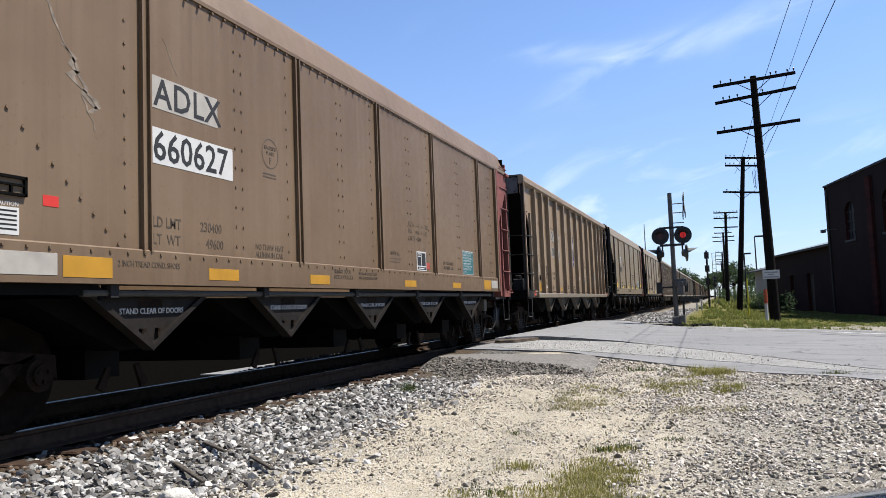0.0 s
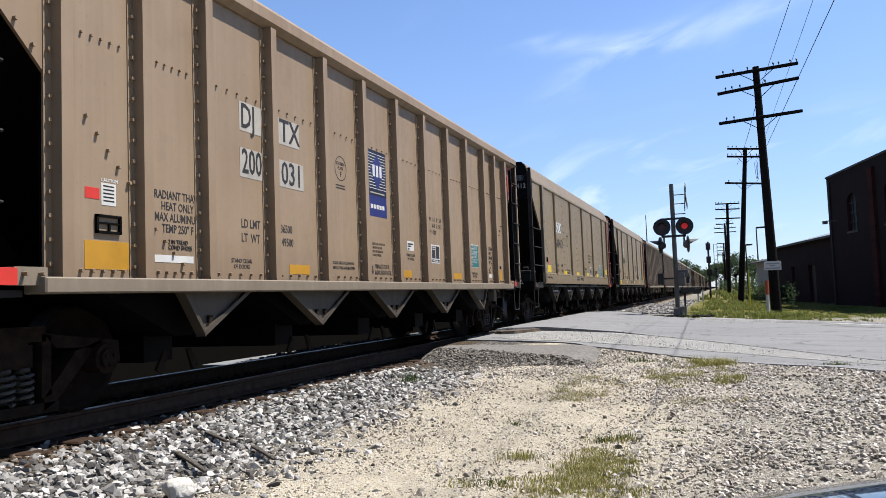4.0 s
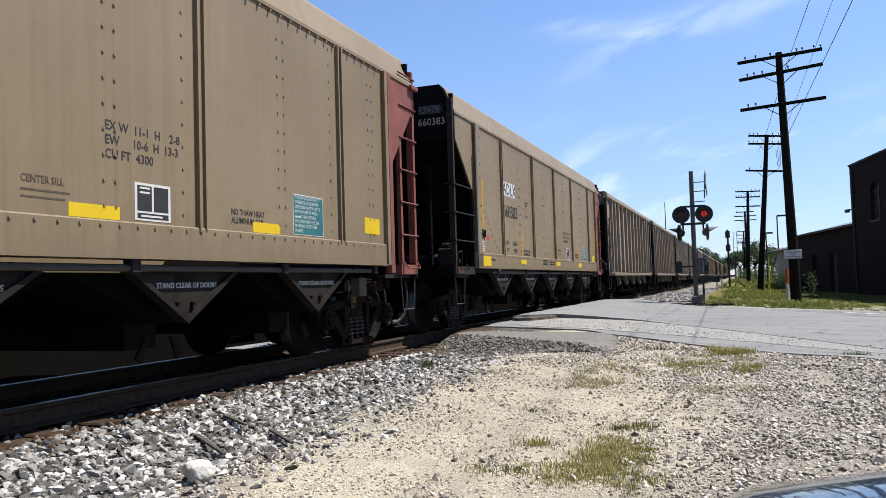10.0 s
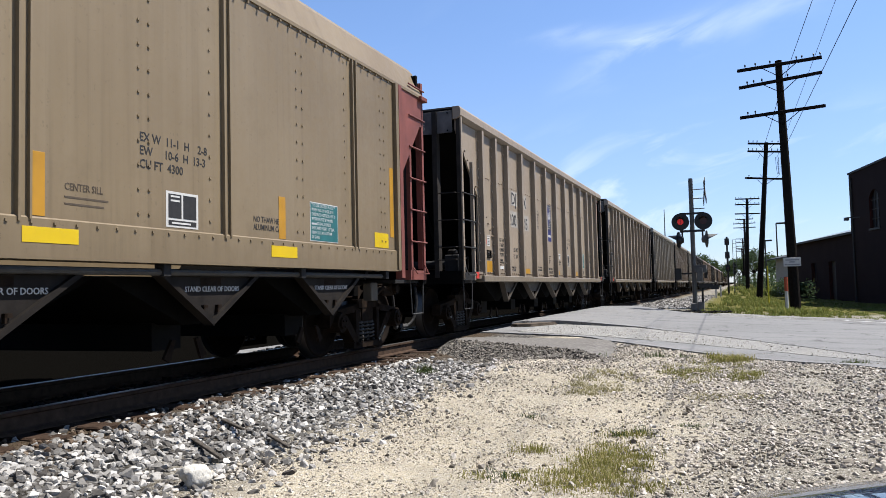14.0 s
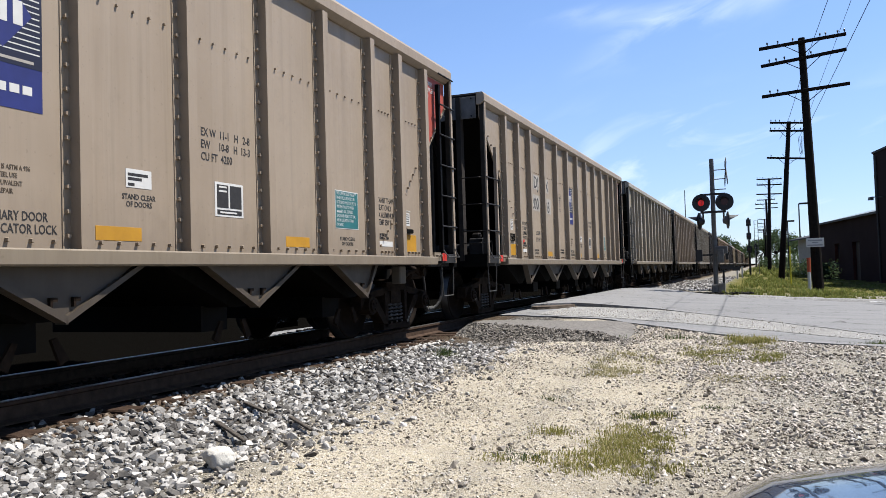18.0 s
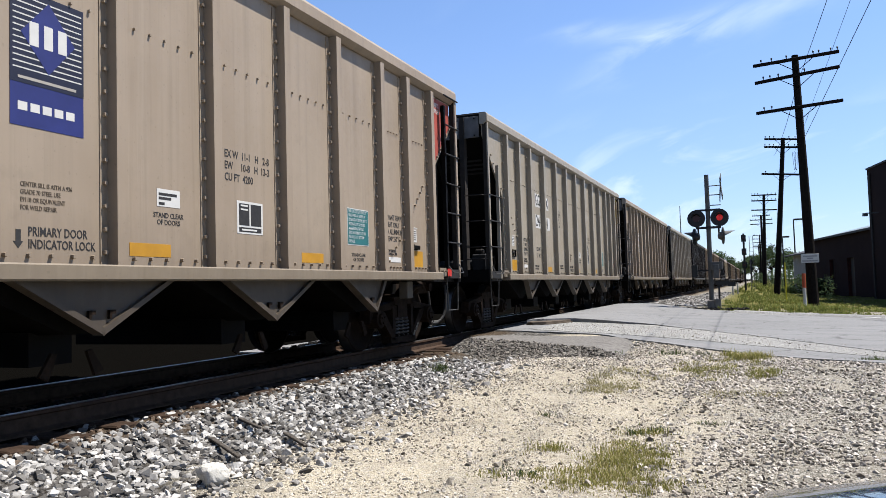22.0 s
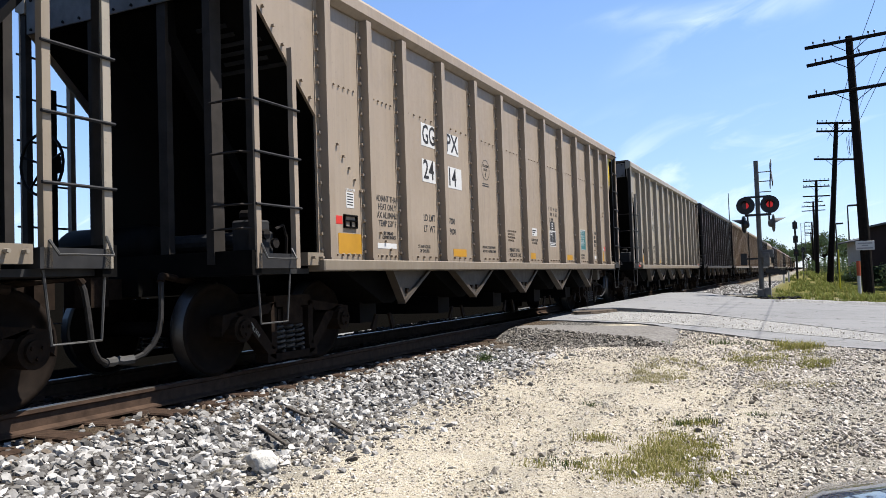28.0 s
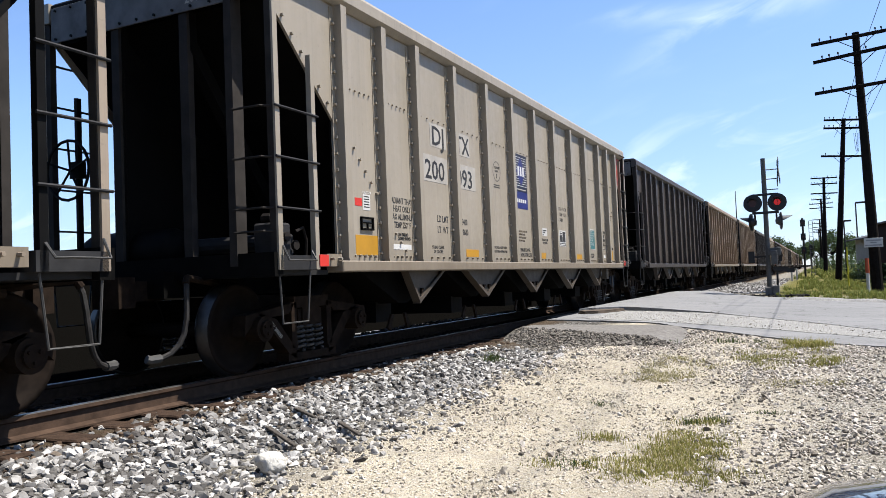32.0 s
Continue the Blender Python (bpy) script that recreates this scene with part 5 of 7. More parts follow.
def apron_z(x, y):
    """A tongue of asphalt beside the rails whose front crumbles down to the ballast."""
    foot = float(np.interp(x, [1.2, 2.2, 3.3, 4.1], [11.9, 11.2, 10.7, 10.9])) + 0.25 * noise.noise(Vector((x * 1.5, 6, 0)))
    brow = float(np.interp(x, [1.2, 2.2, 2.8, 3.5, 4.1], [13.3, 12.7, 12.3, 11.8, 11.4])) + 0.2 * noise.noise(Vector((x * 1.7, 1, 0)))
    k = sm(foot, brow, y) * (1 - sm(3.8, 4.5, x))
    low = ground_z(x, y) - 0.03
    return low * (1 - k) + (-0.045 - 0.03 * sm(1.5, 4.0, x)) * k


def apron_sheet():
    xs, ys = steps((1.22, 4.55, 0.06)), steps((10.2, 16.3, 0.07))
    verts = [(x, y - 0.55 * (x - 1.22) * sm(14, 16.3, y), apron_z(x, y) + (0.012 * noise.noise(Vector((x * 9, y * 9, 2))) + 0.02 * noise.noise(Vector((x * 4, y * 4, 7)))) * (1 - 0.8 * sm(12.4, 13.0, y))) for y in ys for x in xs]
    n = len(xs)
    faces = [(j * n + i, j * n + i + 1, (j + 1) * n + i + 1, (j + 1) * n + i) for j in range(len(ys) - 1) for i in range(n - 1)]
    me = bpy.data.meshes.new("pavement")
    me.from_pydata(verts, [], faces)
    me.materials.append(APRON)
    me.materials.append(RUBBLE)
    for p in me.polygons:
        c = p.center
        p.material_index = 1 if c.y < float(np.interp(c.x, [1.2, 2.2, 2.8, 3.5, 4.1], [13.3, 12.7, 12.3, 11.8, 11.4])) + 0.2 * noise.noise(Vector((c.x * 3, c.y * 3, 4))) else 0
    return tagged(new("pavement", me), "grey asphalt tongue with a dark crumbling front beside the rails", "pavement", "", "structure")


RUBBLE = granular("dark_crumbled_asphalt", (0.06, 0.054, 0.047), (0.18, 0.165, 0.143), (0.36, 0.33, 0.285), 26.0)
APRON = plain("dull_grey_asphalt", (0.215, 0.198, 0.178), 0.95, 0, 0.3, 14, 0.5, 0.1)
apron_sheet()
flat_patch("pavement", [(5.0, 24.4), (8.0, 22.9), (12, 20.6), (13, 21.4), (9.0, 23.8), (5.4, 25.6)], 0.095, STRIP, "pale dusty shoulder along the road", "pavement")
bm = prism(bmesh.new(), [(1.24, 17.0), (1.45, 16.75), (1.75, 16.95), (2.0, 17.5), (2.1, 18.1), (1.4, 18.2), (1.24, 17.9)], -0.2, 0.055, "z")
tagged(part("kerb_block", bevelled(bm, 0.04, 2), CONCRETE), "broken concrete kerb block at the end of the crossing", "kerb", "", "structure")
for (xa, ya), (xb, yb) in (((8.6, 22.0), (9.9, 20.6)), ((10.0, 20.5), (12.5, 18.3))):
    bm = bmesh.new()
    dx, dy = xb - xa, yb - ya
    ln = math.hypot(dx, dy)
    nx_, ny_ = -dy / ln * 0.06, dx / ln * 0.06
    vs = [bm.verts.new((x, y, ground_z(x, y) + 0.10)) for x, y in ((xa - nx_, ya - ny_), (xb - nx_, yb - ny_), (xb + nx_, yb + ny_), (xa + nx_, ya + ny_))]
    bm.faces.new(vs)
    tagged(part("road_line", bm, WHITE), "worn white edge line on the road", "road line", "", "structure")
PLANK = plain("crossing_plank_timber", (0.10, 0.085, 0.07), 0.9, 0, 0.35, 10, 0.4)
for i, x in enumerate((0.93, 1.10)):
    for j in range(5):
        y0 = 15.9 + j * 2.9
        pl = part("crossing_plank", bevelled(boxes((x - 0.075, x + 0.075, y0, y0 + 2.85, -0.14, -0.012)), 0.012), PLANK)
        tagged(pl, "grey timber plank beside the rail at the crossing", "plank", "crossing planks", "structure")


# ---------------------------------------------------------------- plants
def blades(name, spots, label, hue, seed, wide=0.0030, dense=2.4):
    """Grass as many thin bent blades. spots: (x, y, radius x, radius y, count, height)."""
    rnd = random.Random(seed)
    verts, faces = [], []
    for cx, cy, rx, ry, count, hgt in spots:
        roots = []
        for _ in range(max(1, count // 14)):
            a, r = rnd.uniform(0, 6.2832), math.sqrt(rnd.random())
            r *= 0.55 + 0.6 * rnd.random()
            roots.append((cx + rx * r * math.cos(a), cy + ry * r * math.sin(a), rnd.uniform(0.02, 0.09) * max(1.0, rx * 1.4), rnd.uniform(0.5, 1.25)))
        for _ in range(int(count * dense)):
            qx, qy, qr, qh = rnd.choice(roots)
            x, y = qx + rnd.gauss(0, qr), qy + rnd.gauss(0, qr)
            z = ground_z(x, y) - 0.01
            h = hgt * qh * rnd.uniform(0.4, 1.1)
            b, w = rnd.uniform(0, 6.2832), wide * rnd.uniform(0.7, 1.4)
            lean = h * rnd.uniform(0.15, 0.75)
            c, s_ = math.cos(b), math.sin(b)
            n = len(verts)
            verts += [(x - s_ * w, y + c * w, z), (x + s_ * w, y - c * w, z), (x + c * lean * 0.35 + s_ * w * 0.8, y + s_ * lean * 0.35 - c * w * 0.8, z + h * 0.6),
                      (x + c * lean * 0.35 - s_ * w * 0.8, y + s_ * lean * 0.35 + c * w * 0.8, z + h * 0.6), (x + c * lean, y + s_ * lean, z + h * 0.95)]
            faces += [(n, n + 1, n + 2, n + 3), (n + 3, n + 2, n + 4)]
    me = bpy.data.meshes.new(name)
    me.from_pydata(verts, [], faces)
    me.materials.append(hue)
    return tagged(new(name, me), label, "grass", "", "stuff")


def leaf_material(name, stops, through=0.3):
    s = Nodes(name)
    rnd = s.n("NewGeometry").outputs["Random Per Island"]
    c = s.ramp(rnd, *stops)
    c = s.mix(s.ramp(s.noise(0.5, 3), (0.35, 0.0), (0.7, 0.6)), c, stops[0][1])
    m = s.done(c, 0.8, 0.0, 0.1)
    tr = s.n("BsdfTranslucent", {"Color": s.mix(1.0, s.mix(0.3, c, (0.55, 0.55, 0.12)), (TONE, TONE, TONE), "MULTIPLY")})
    mx_ = s.n("MixShader", {0: through, 1: s.b.outputs[0], 2: tr.outputs[0]})
    s.t.links.new(mx_.outputs[0], s.t.nodes["Material Output"].inputs["Surface"])
    return m


GRASS = leaf_material("dry_green_grass", ((0.0, (0.20, 0.195, 0.05)), (0.4, (0.33, 0.31, 0.09)), (0.75, (0.47, 0.40, 0.16)), (1.0, (0.54, 0.45, 0.24))))
LAWN = leaf_material("verge_grass", ((0.0, (0.10, 0.14, 0.03)), (0.55, (0.21, 0.25, 0.06)), (1.0, (0.40, 0.36, 0.13))))
LEAF = leaf_material("tree_leaves", ((0.0, (0.024, 0.052, 0.024)), (0.6, (0.046, 0.092, 0.038)), (1.0, (0.085, 0.135, 0.055))))

blades("grass_tuft", [(5.22, 5.6, 0.31, 0.66, 1900, 0.055), (5.05, 5.0, 0.30, 0.30, 560, 0.05), (5.45, 5.0, 0.22, 0.32, 330, 0.05), (5.24, 6.55, 0.2, 0.15, 120, 0.06), (4.60, 5.85, 0.12, 0.10, 130, 0.06), (4.42, 5.0, 0.10, 0.10, 60, 0.05), (4.8, 5.2, 0.15, 0.2, 70, 0.05)], "flattened yellow-green grass growing through the gravel", GRASS, 1)
blades("grass_tuft", [(5.75, 10.2, 0.55, 1.2, 900, 0.06), (5.95, 11.2, 0.28, 0.40, 620, 0.13), (5.45, 9.8, 0.35, 0.5, 260, 0.06), (6.2, 9.7, 0.18, 0.5, 220, 0.08)], "low green grass clump in the gravel near the road", GRASS, 2)
blades("grass_tuft", [(5.88, 8.35, 0.42, 0.22, 420, 0.04), (4.55, 8.7, 0.36, 0.45, 900, 0.045), (4.45, 9.6, 0.28, 0.7, 420, 0.05), (4.9, 9.4, 0.3, 0.4, 160, 0.05)], "dry straw-coloured grass on the sand", leaf_material("straw_grass", ((0.0, (0.34, 0.30, 0.14)), (1.0, (0.66, 0.57, 0.36)))), 3)
blades("weed", [(2.07, 9.9, 0.14, 0.14, 160, 0.14), (2.4, 12.6, 0.3, 0.12, 60, 0.08), (3.2, 12.8, 0.3, 0.12, 60, 0.09), (7.4, 11.2, 0.35, 0.25, 120, 0.10), (5.2, 6.62, 0.2, 0.15, 60, 0.07), (4.6, 5.07, 0.12, 0.10, 60, 0.06), (5.75, 6.9, 0.2, 0.12, 80, 0.06), (4.2, 7.2, 0.12, 0.1, 30, 0.07), (4.1, 11.6, 0.3, 0.12, 60, 0.09), (4.9, 11.4, 0.25, 0.12, 60, 0.10), (5.3, 11.5, 0.2, 0.1, 50, 0.08), (8.3, 10.2, 0.3, 0.15, 80, 0.08), (8.8, 9.9, 0.3, 0.15, 80, 0.08)], "small weeds in the stones", LEAF, 4)
verge = []
rv = random.Random(8)
for i in range(420):
    y = 27.6 + 34 * rv.random() ** 1.5
    x = rv.uniform(5.0 + 0.012 * (y - 27), 15)
    verge.append((x, y, 0.5, 0.7, 60, 0.22 if x < 8.6 else 0.10))
for i in range(60):
    y = rv.uniform(26.2, 28.0) - 0.4 * rv.random()
    x = rv.uniform(5.2, 12)
    verge.append((x, y - 0.25 * (x - 5), 0.4, 0.25, 30, 0.10))
blades("grass_verge", verge, "rough green and straw-coloured grass verge beyond the road", LAWN, 5, 0.011, 1.3)
far_verge = [(rv.uniform(5.2, 16), rv.uniform(60, 150), 1.2, 2.5, 30, 0.5) for _ in range(260)]
blades("grass_verge", far_verge, "long grass beside the railway in the distance", LAWN, 6, 0.03, 1.0)


def foliage(verts, faces, centre, radii, count, size, rnd, flat=0.0):
    """Leaf clumps scattered through an uneven crown."""
    for _ in range(count):
        d = Vector((rnd.gauss(0, 1), rnd.gauss(0, 1), rnd.gauss(0, 1))).normalized()
        k = rnd.random() ** 0.45
        bump_ = 0.78 + 0.45 * noise.noise(d * 2.1 + Vector(centre) * 0.37)
        p = Vector((centre[0] + d.x * radii[0] * k * bump_, centre[1] + d.y * radii[1] * k * bump_, centre[2] + d.z * radii[2] * k * bump_))
        a = Vector((rnd.gauss(0, 1), rnd.gauss(0, 1), rnd.gauss(0, 0.6))).normalized()
        b = a.orthogonal().normalized()
        s = size * rnd.uniform(0.5, 1.3)
        n = len(verts)
        verts += [p - a * s, p + b * s * 0.55, p + a * s, p - b * s * 0.55]
        faces.append((n, n + 1, n + 2, n + 3))


def tree(x, y, h, spread, seed, leaves=3200, name="tree", size=0.22, label="leafy green tree in the distance"):
    rnd = random.Random(seed)
    t = new(name)
    t.matrix_basis = pose(x, y, ground_z(x, y) - 0.1)
    bm = rod(bmesh.new(), (0, 0, 0), (0.1, 0.05, h * 0.45), h * 0.035, 8, h * 0.022)
    tips = []
    for i in range(7):
        a = i * 0.9 + rnd.uniform(-0.3, 0.3)
        z0 = h * rnd.uniform(0.28, 0.45)
        tip = (math.cos(a) * spread * rnd.uniform(0.45, 0.8), math.sin(a) * spread * rnd.uniform(0.45, 0.8), h * rnd.uniform(0.55, 0.9))
        rod(bm, (0.05, 0.02, z0), tip, h * 0.014, 6, h * 0.004)
        tips.append(tip)
    part("trunk", bm, POLEWOOD, t)
    verts, faces = [], []
    for tip in tips + [(0, 0, h * 0.85)]:
        foliage(verts, faces, tip, (spread * 0.5, spread * 0.5, h * 0.2), leaves // 8, size, rnd)
    me = bpy.data.meshes.new("crown")
    me.from_pydata(verts, [], faces)
    part("crown", me, LEAF, t)
    return tagged(t, label, "tree", "trees in the distance")


def bush(x, y, rx, ry, h, seed, count=900, size=0.09, label="dense green bush in the grass", z=None):
    rnd = random.Random(seed)
    verts, faces = [], []
    foliage(verts, faces, (0, 0, h * 0.45), (rx, ry, h * 0.55), count, size, rnd)
    verts = [v if v.z > 0 else Vector((v.x, v.y, 0.0)) for v in verts]
    me = bpy.data.meshes.new("bush")
    me.from_pydata(verts, [], faces)
    b = part("bush", me, LEAF, None, "", pose(x, y, ground_z(x, y) if z is None else z))
    return tagged(b, label, "bush")


# ---------------------------------------------------------------- beyond the road
POLEWOOD = plain("creosoted_pole_wood", (0.016, 0.013, 0.011), 0.9, 0, 0.4, 9, 0.4, 0.05)
GLASSY = plain("dark_glass_insulator", (0.03, 0.035, 0.035), 0.15, 0, 0.2, 9)
ALU = plain("galvanised_signal_steel", (0.11, 0.11, 0.105), 0.6, 0.1, 0.25, 7)
SIGNAL_BLACK = plain("black_signal_enamel", (0.010, 0.010, 0.011), 0.45, 0, 0.2, 9)
CONC_BASE = plain("signal_foundation_concrete", (0.20, 0.185, 0.165), 0.9, 0, 0.25, 7)


def pole(x, y, h, arms, lean=0.0, twist=0.0):
    p = new("utility_pole")
    g = ground_z(x, y)
    p.matrix_basis = pose(x, y, g - 0.3, 0, lean, twist)
    part("shaft", rod(bmesh.new(), (0, 0, 0), (0, 0, h - g + 0.3), 0.205, 14, 0.125), POLEWOOD, p)
    for z, half, pins, tilt in arms:
        z = z - g + 0.3
        arm = part("crossarm", bevelled(boxes((-half, half, -0.20, -0.09, -0.06, 0.06)), 0.012), POLEWOOD, p, "", pose(0, 0, z, 0, tilt, 0))
        for q in (1, -1):
            part("brace", rod(bmesh.new(), (q * half * 0.42, -0.21, -0.05), (0, -0.15, -0.5), 0.016, 5), STEEL, arm)
        for q in pins:
            bm = lathe(bmesh.new(), [(0.06, 0.015), (0.12, 0.015), (0.13, 0.03), (0.19, 0.035), (0.21, 0.02)], "z", 8)
            for v in bm.verts:
                v.co += Vector((q * half, -0.14, 0))
            part("insulator", bm, GLASSY, arm)
    return tagged(p, "dark weathered wooden utility pole with crossarms and insulators", "utility pole", "utility poles along the railway")


PINS = (-0.95, -0.72, -0.5, 0.3, 0.62, 0.93)
pole(8.15, 33.0, 9.60, ((9.42, 1.54, (-0.8, -0.55, -0.2, 0.42, 0.55, 0.82, 0.97), -2.0), (8.78, 1.52, (-0.78, -0.62, -0.42, 0.2), -4.0), (7.52, 1.55, (-0.8, -0.62), -2.0)), -1.2)
pole(7.32, 55.0, 10.1, ((10.0, 1.14, PINS, 1.0), (9.48, 1.14, PINS, 1.0), (7.7, 1.22, (-0.8,), 1.0)), 4.7)
pole(6.93, 85.0, 9.5, ((9.42, 1.18, PINS, 0.0), (8.85, 1.18, PINS, 0.0), (7.9, 1.2, (), 0.0)), 1.9)
pole(7.2, 120.0, 10.1, ((10.0, 1.2, PINS, 0.0), (9.4, 1.5, PINS, 0.0), (8.8, 1.5, (), 0.0)))
pole(7.15, 160.0, 9.4, ((9.3, 1.2, PINS, 0.0), (8.6, 1.2, PINS, 0.0), (7.9, 1.2, (), 0.0), (7.2, 1.2, (), 0.0)))
pole(7.1, 205.0, 9.4, ((9.3, 1.2, PINS, 0.0), (8.6, 1.2, PINS, 0.0)))


def wire(a, b, sag, r=0.008):
    a, b = Vector(a), Vector(b)
    cu = bpy.data.curves.new("wire", "CURVE")
    cu.dimensions, cu.bevel_depth, cu.bevel_resolution = "3D", r, 1
    sp = cu.splines.new("POLY")
    n = 24
    sp.points.add(n)
    for i in range(n + 1):
        t = i / n
        q = a.lerp(b, t)
        sp.points[i].co = (q.x, q.y, q.z - sag * 4 * t * (1 - t), 1)
    ob = bpy.data.objects.new("overhead_wire", cu)
    me = bpy.data.meshes.new_from_object(ob)
    bpy.data.objects.remove(ob)
    w = part("overhead_wire", me, STEEL)
    return tagged(w, "thin dark overhead wire between the poles", "wire", "overhead wires")


wire((7.95, 33.0, 8.40), (9.70, -12, 9.25), 0.0, 0.009)
wire((8.82, 55.0, 9.06), (12.03, -12, 15.62), 0.0, 0.009)
wire((8.16, 33.0, 6.38), (9.42, -12, 6.88), 0.0, 0.009)
wire((7.95, 33.0, 8.40), (7.60, 54.9, 8.95), 0.3, 0.011)
# slack coil hanging under the second pole's arm
for q in (0.0, 0.09):
    wire((8.70 + q, 55, 9.06), (8.90 + q, 55, 9.06), 1.15, 0.013)
wire((7.70, 54.9, 8.0), (8.90, 54.9, 7.9), 0.45, 0.010)

# flashing crossing signal
RED_LIT = Nodes("lit_red_lens")
RED_LIT.put("Emission Color", (1.0, 0.03, 0.03, 1))
RED_LIT.put("Emission Strength", 0.13)
RED_LIT = RED_LIT.done((0.5, 0.02, 0.02), 0.3)
RED_DARK = plain("dark_red_lens", (0.05, 0.010, 0.010), 0.3, 0, 0.2, 9)
mx, my = 4.67, 28.5
mz = ground_z(mx, my)
mast = new("crossing_signal")
mast.matrix_basis = pose(mx, my, mz)
Z = -mz
part("mast_pole", rod(bmesh.new(), (0, 0, 0), (0, 0, 4.58 + Z), 0.082, 14, 0.075), ALU, mast)
part("foundation", bevelled(boxes((0.09, 0.30, -0.18, 0.16, -0.2, 0.34), (-0.14, 0.09, -0.16, 0.16, -0.2, 0.30)), 0.02), CONC_BASE, mast)
part("lamp_arm", boxes((-0.42, 0.42, -0.10, -0.04, 3.30 + Z, 3.37 + Z)), SIGNAL_BLACK, mast)
part("lamp_arm", boxes((-0.42, 0.42, -0.10, -0.04, 2.68 + Z, 2.76 + Z)), SIGNAL_BLACK, mast)
shutters = []
for q in (-0.385, 0.385):
    bm = lathe(bmesh.new(), [(0.00, 0.30), (0.02, 0.30), (0.02, 0.16), (0.16, 0.11), (0.18, 0.05)], "y", 28)
    tgt = part("target", bm, SIGNAL_BLACK, mast, "round black backing plate", pose(q, -0.16, 3.05 + Z))
    bm = lathe(bmesh.new(), [(-0.012, 0.005), (-0.010, 0.10), (0.0, 0.105)], "y", 20)
    part("lit_lens", bm, RED_LIT, tgt, "red lamp lens")
    # the shutter is added; it covers the glowing lens while the lamp is off
    bm = lathe(bmesh.new(), [(-0.018, 0.004), (-0.018, 0.118), (-0.014, 0.118)], "y", 20)
    sh = part("lens_shutter", bm, RED_DARK, tgt, "added dark red shutter that turns before the lens")
    shutters.append(sh)
    bm = bmesh.new()
    n = 14
    for i in range(n):
        a0, a1 = math.pi * (0.05 + 0.9 * i / n), math.pi * (0.05 + 0.9 * (i + 1) / n)
        vs = [bm.verts.new((0.16 * math.cos(a), yy, 0.16 * math.sin(a))) for a, yy in ((a0, 0.0), (a1, 0.0), (a1, -0.28 * math.sin(a1) - 0.02), (a0, -0.28 * math.sin(a0) - 0.02))]
        bm.faces.new(vs)
    bmesh.ops.remove_doubles(bm, verts=bm.verts, dist=0.001)
    bmesh.ops.solidify(bm, geom=bm.faces[:], thickness=0.006)
    part("hood", bm, SIGNAL_BLACK, tgt, "black lamp hood")
for q in (-1, 1):
    bm = lathe(bmesh.new(), [(0.0, 0.05), (0.02, 0.11), (0.14, 0.16), (0.16, 0.30), (0.18, 0.30), (0.19, 0.16)], "x", 24)
    if q < 0:
        for v in bm.verts:
            v.co.x = -v.co.x
        bmesh.ops.reverse_faces(bm, faces=bm.faces[:])
    side_lamp = part("side_lamp", bm, SIGNAL_BLACK if q < 0 else ALU, mast, "signal lamp facing along the road", pose(q * 0.30, -0.02, 2.42 + Z, 0, 0, 12 * q))
    bm = bmesh.new()
    for i in range(10):
        a0, a1 = math.pi * i / 10, math.pi * (i + 1) / 10
        bm.faces.new([bm.verts.new((xx * q, 0.17 * math.cos(a), 0.17 * math.sin(a))) for a, xx in ((a0, 0.18), (a1, 0.18), (a1, 0.22 + 0.34 * math.sin(a1)), (a0, 0.22 + 0.34 * math.sin(a0)))])
    bmesh.ops.remove_doubles(bm, verts=bm.verts, dist=0.001)
    bmesh.ops.solidify(bm, geom=bm.faces[:], thickness=0.006)
    part("hood", bm, SIGNAL_BLACK if q < 0 else ALU, side_lamp, "lamp hood")
    part("bracket_pipe", rod(bmesh.new(), (q * 0.34, -0.05, 2.70 + Z), (q * 0.34, -0.03, 2.45 + Z), 0.03, 8), SIGNAL_BLACK, mast)
for a in (38, -38):
    cb = part("crossbuck_blade", bevelled(boxes((-0.012, 0.012, -0.61, 0.61, -0.11, 0.11)), 0.004), ALU, mast, "grey back of a crossbuck blade", pose(0.46 + (0.013 if a > 0 else -0.013), -0.02, 4.08 + Z, a, 0, 6))
for z in (4.18, 3.86, 3.50):
    part("crossbuck_arm", rod(bmesh.new(), (0.0, 0, z + Z), (0.44, -0.02, z + Z), 0.018, 6), ALU, mast)
part("gate_mechanism", bevelled(boxes((0.02, 0.42, -0.22, 0.16, 1.25 + Z, 1.52 + Z), (0.10, 0.30, -0.30, -0.22, 0.95 + Z, 1.42 + Z)), 0.015), ALU, mast)
part("gate_lamp", boxes((0.34, 0.44, -0.1, 0.0, 1.05 + Z, 1.38 + Z), (0.40, 0.46, -0.12, -0.06, 1.20 + Z, 1.30 + Z)), SIGNAL_BLACK, mast)
part("relay_box", boxes((-0.62, -0.42, -0.1, 0.1, 1.02 + Z, 1.42 + Z), (-0.45, -0.05, -0.04, 0.04, 1.2 + Z, 1.26 + Z)), SIGNAL_BLACK, mast)
part("counterweight", boxes((0.15, 0.62, -0.12, -0.02, 0.72 + Z, 0.86 + Z), (0.55, 0.80, -0.14, 0.0, 0.66 + Z, 0.80 + Z)), SIGNAL_BLACK, mast)
part("cable_pipe", rod(bmesh.new(), (0.26, -0.05, 0.2), (0.26, -0.05, 0.78 + Z), 0.035, 8), SIGNAL_BLACK, mast)
tagged(mast, "railway crossing signal with red flashing lamps on a steel mast", "crossing signal")

# three-lamp block signal and its ladder
bs = new("block_signal")
bx, by = 5.42, 60.0
bz = ground_z(bx, by)
bs.matrix_basis = pose(bx, by, bz)
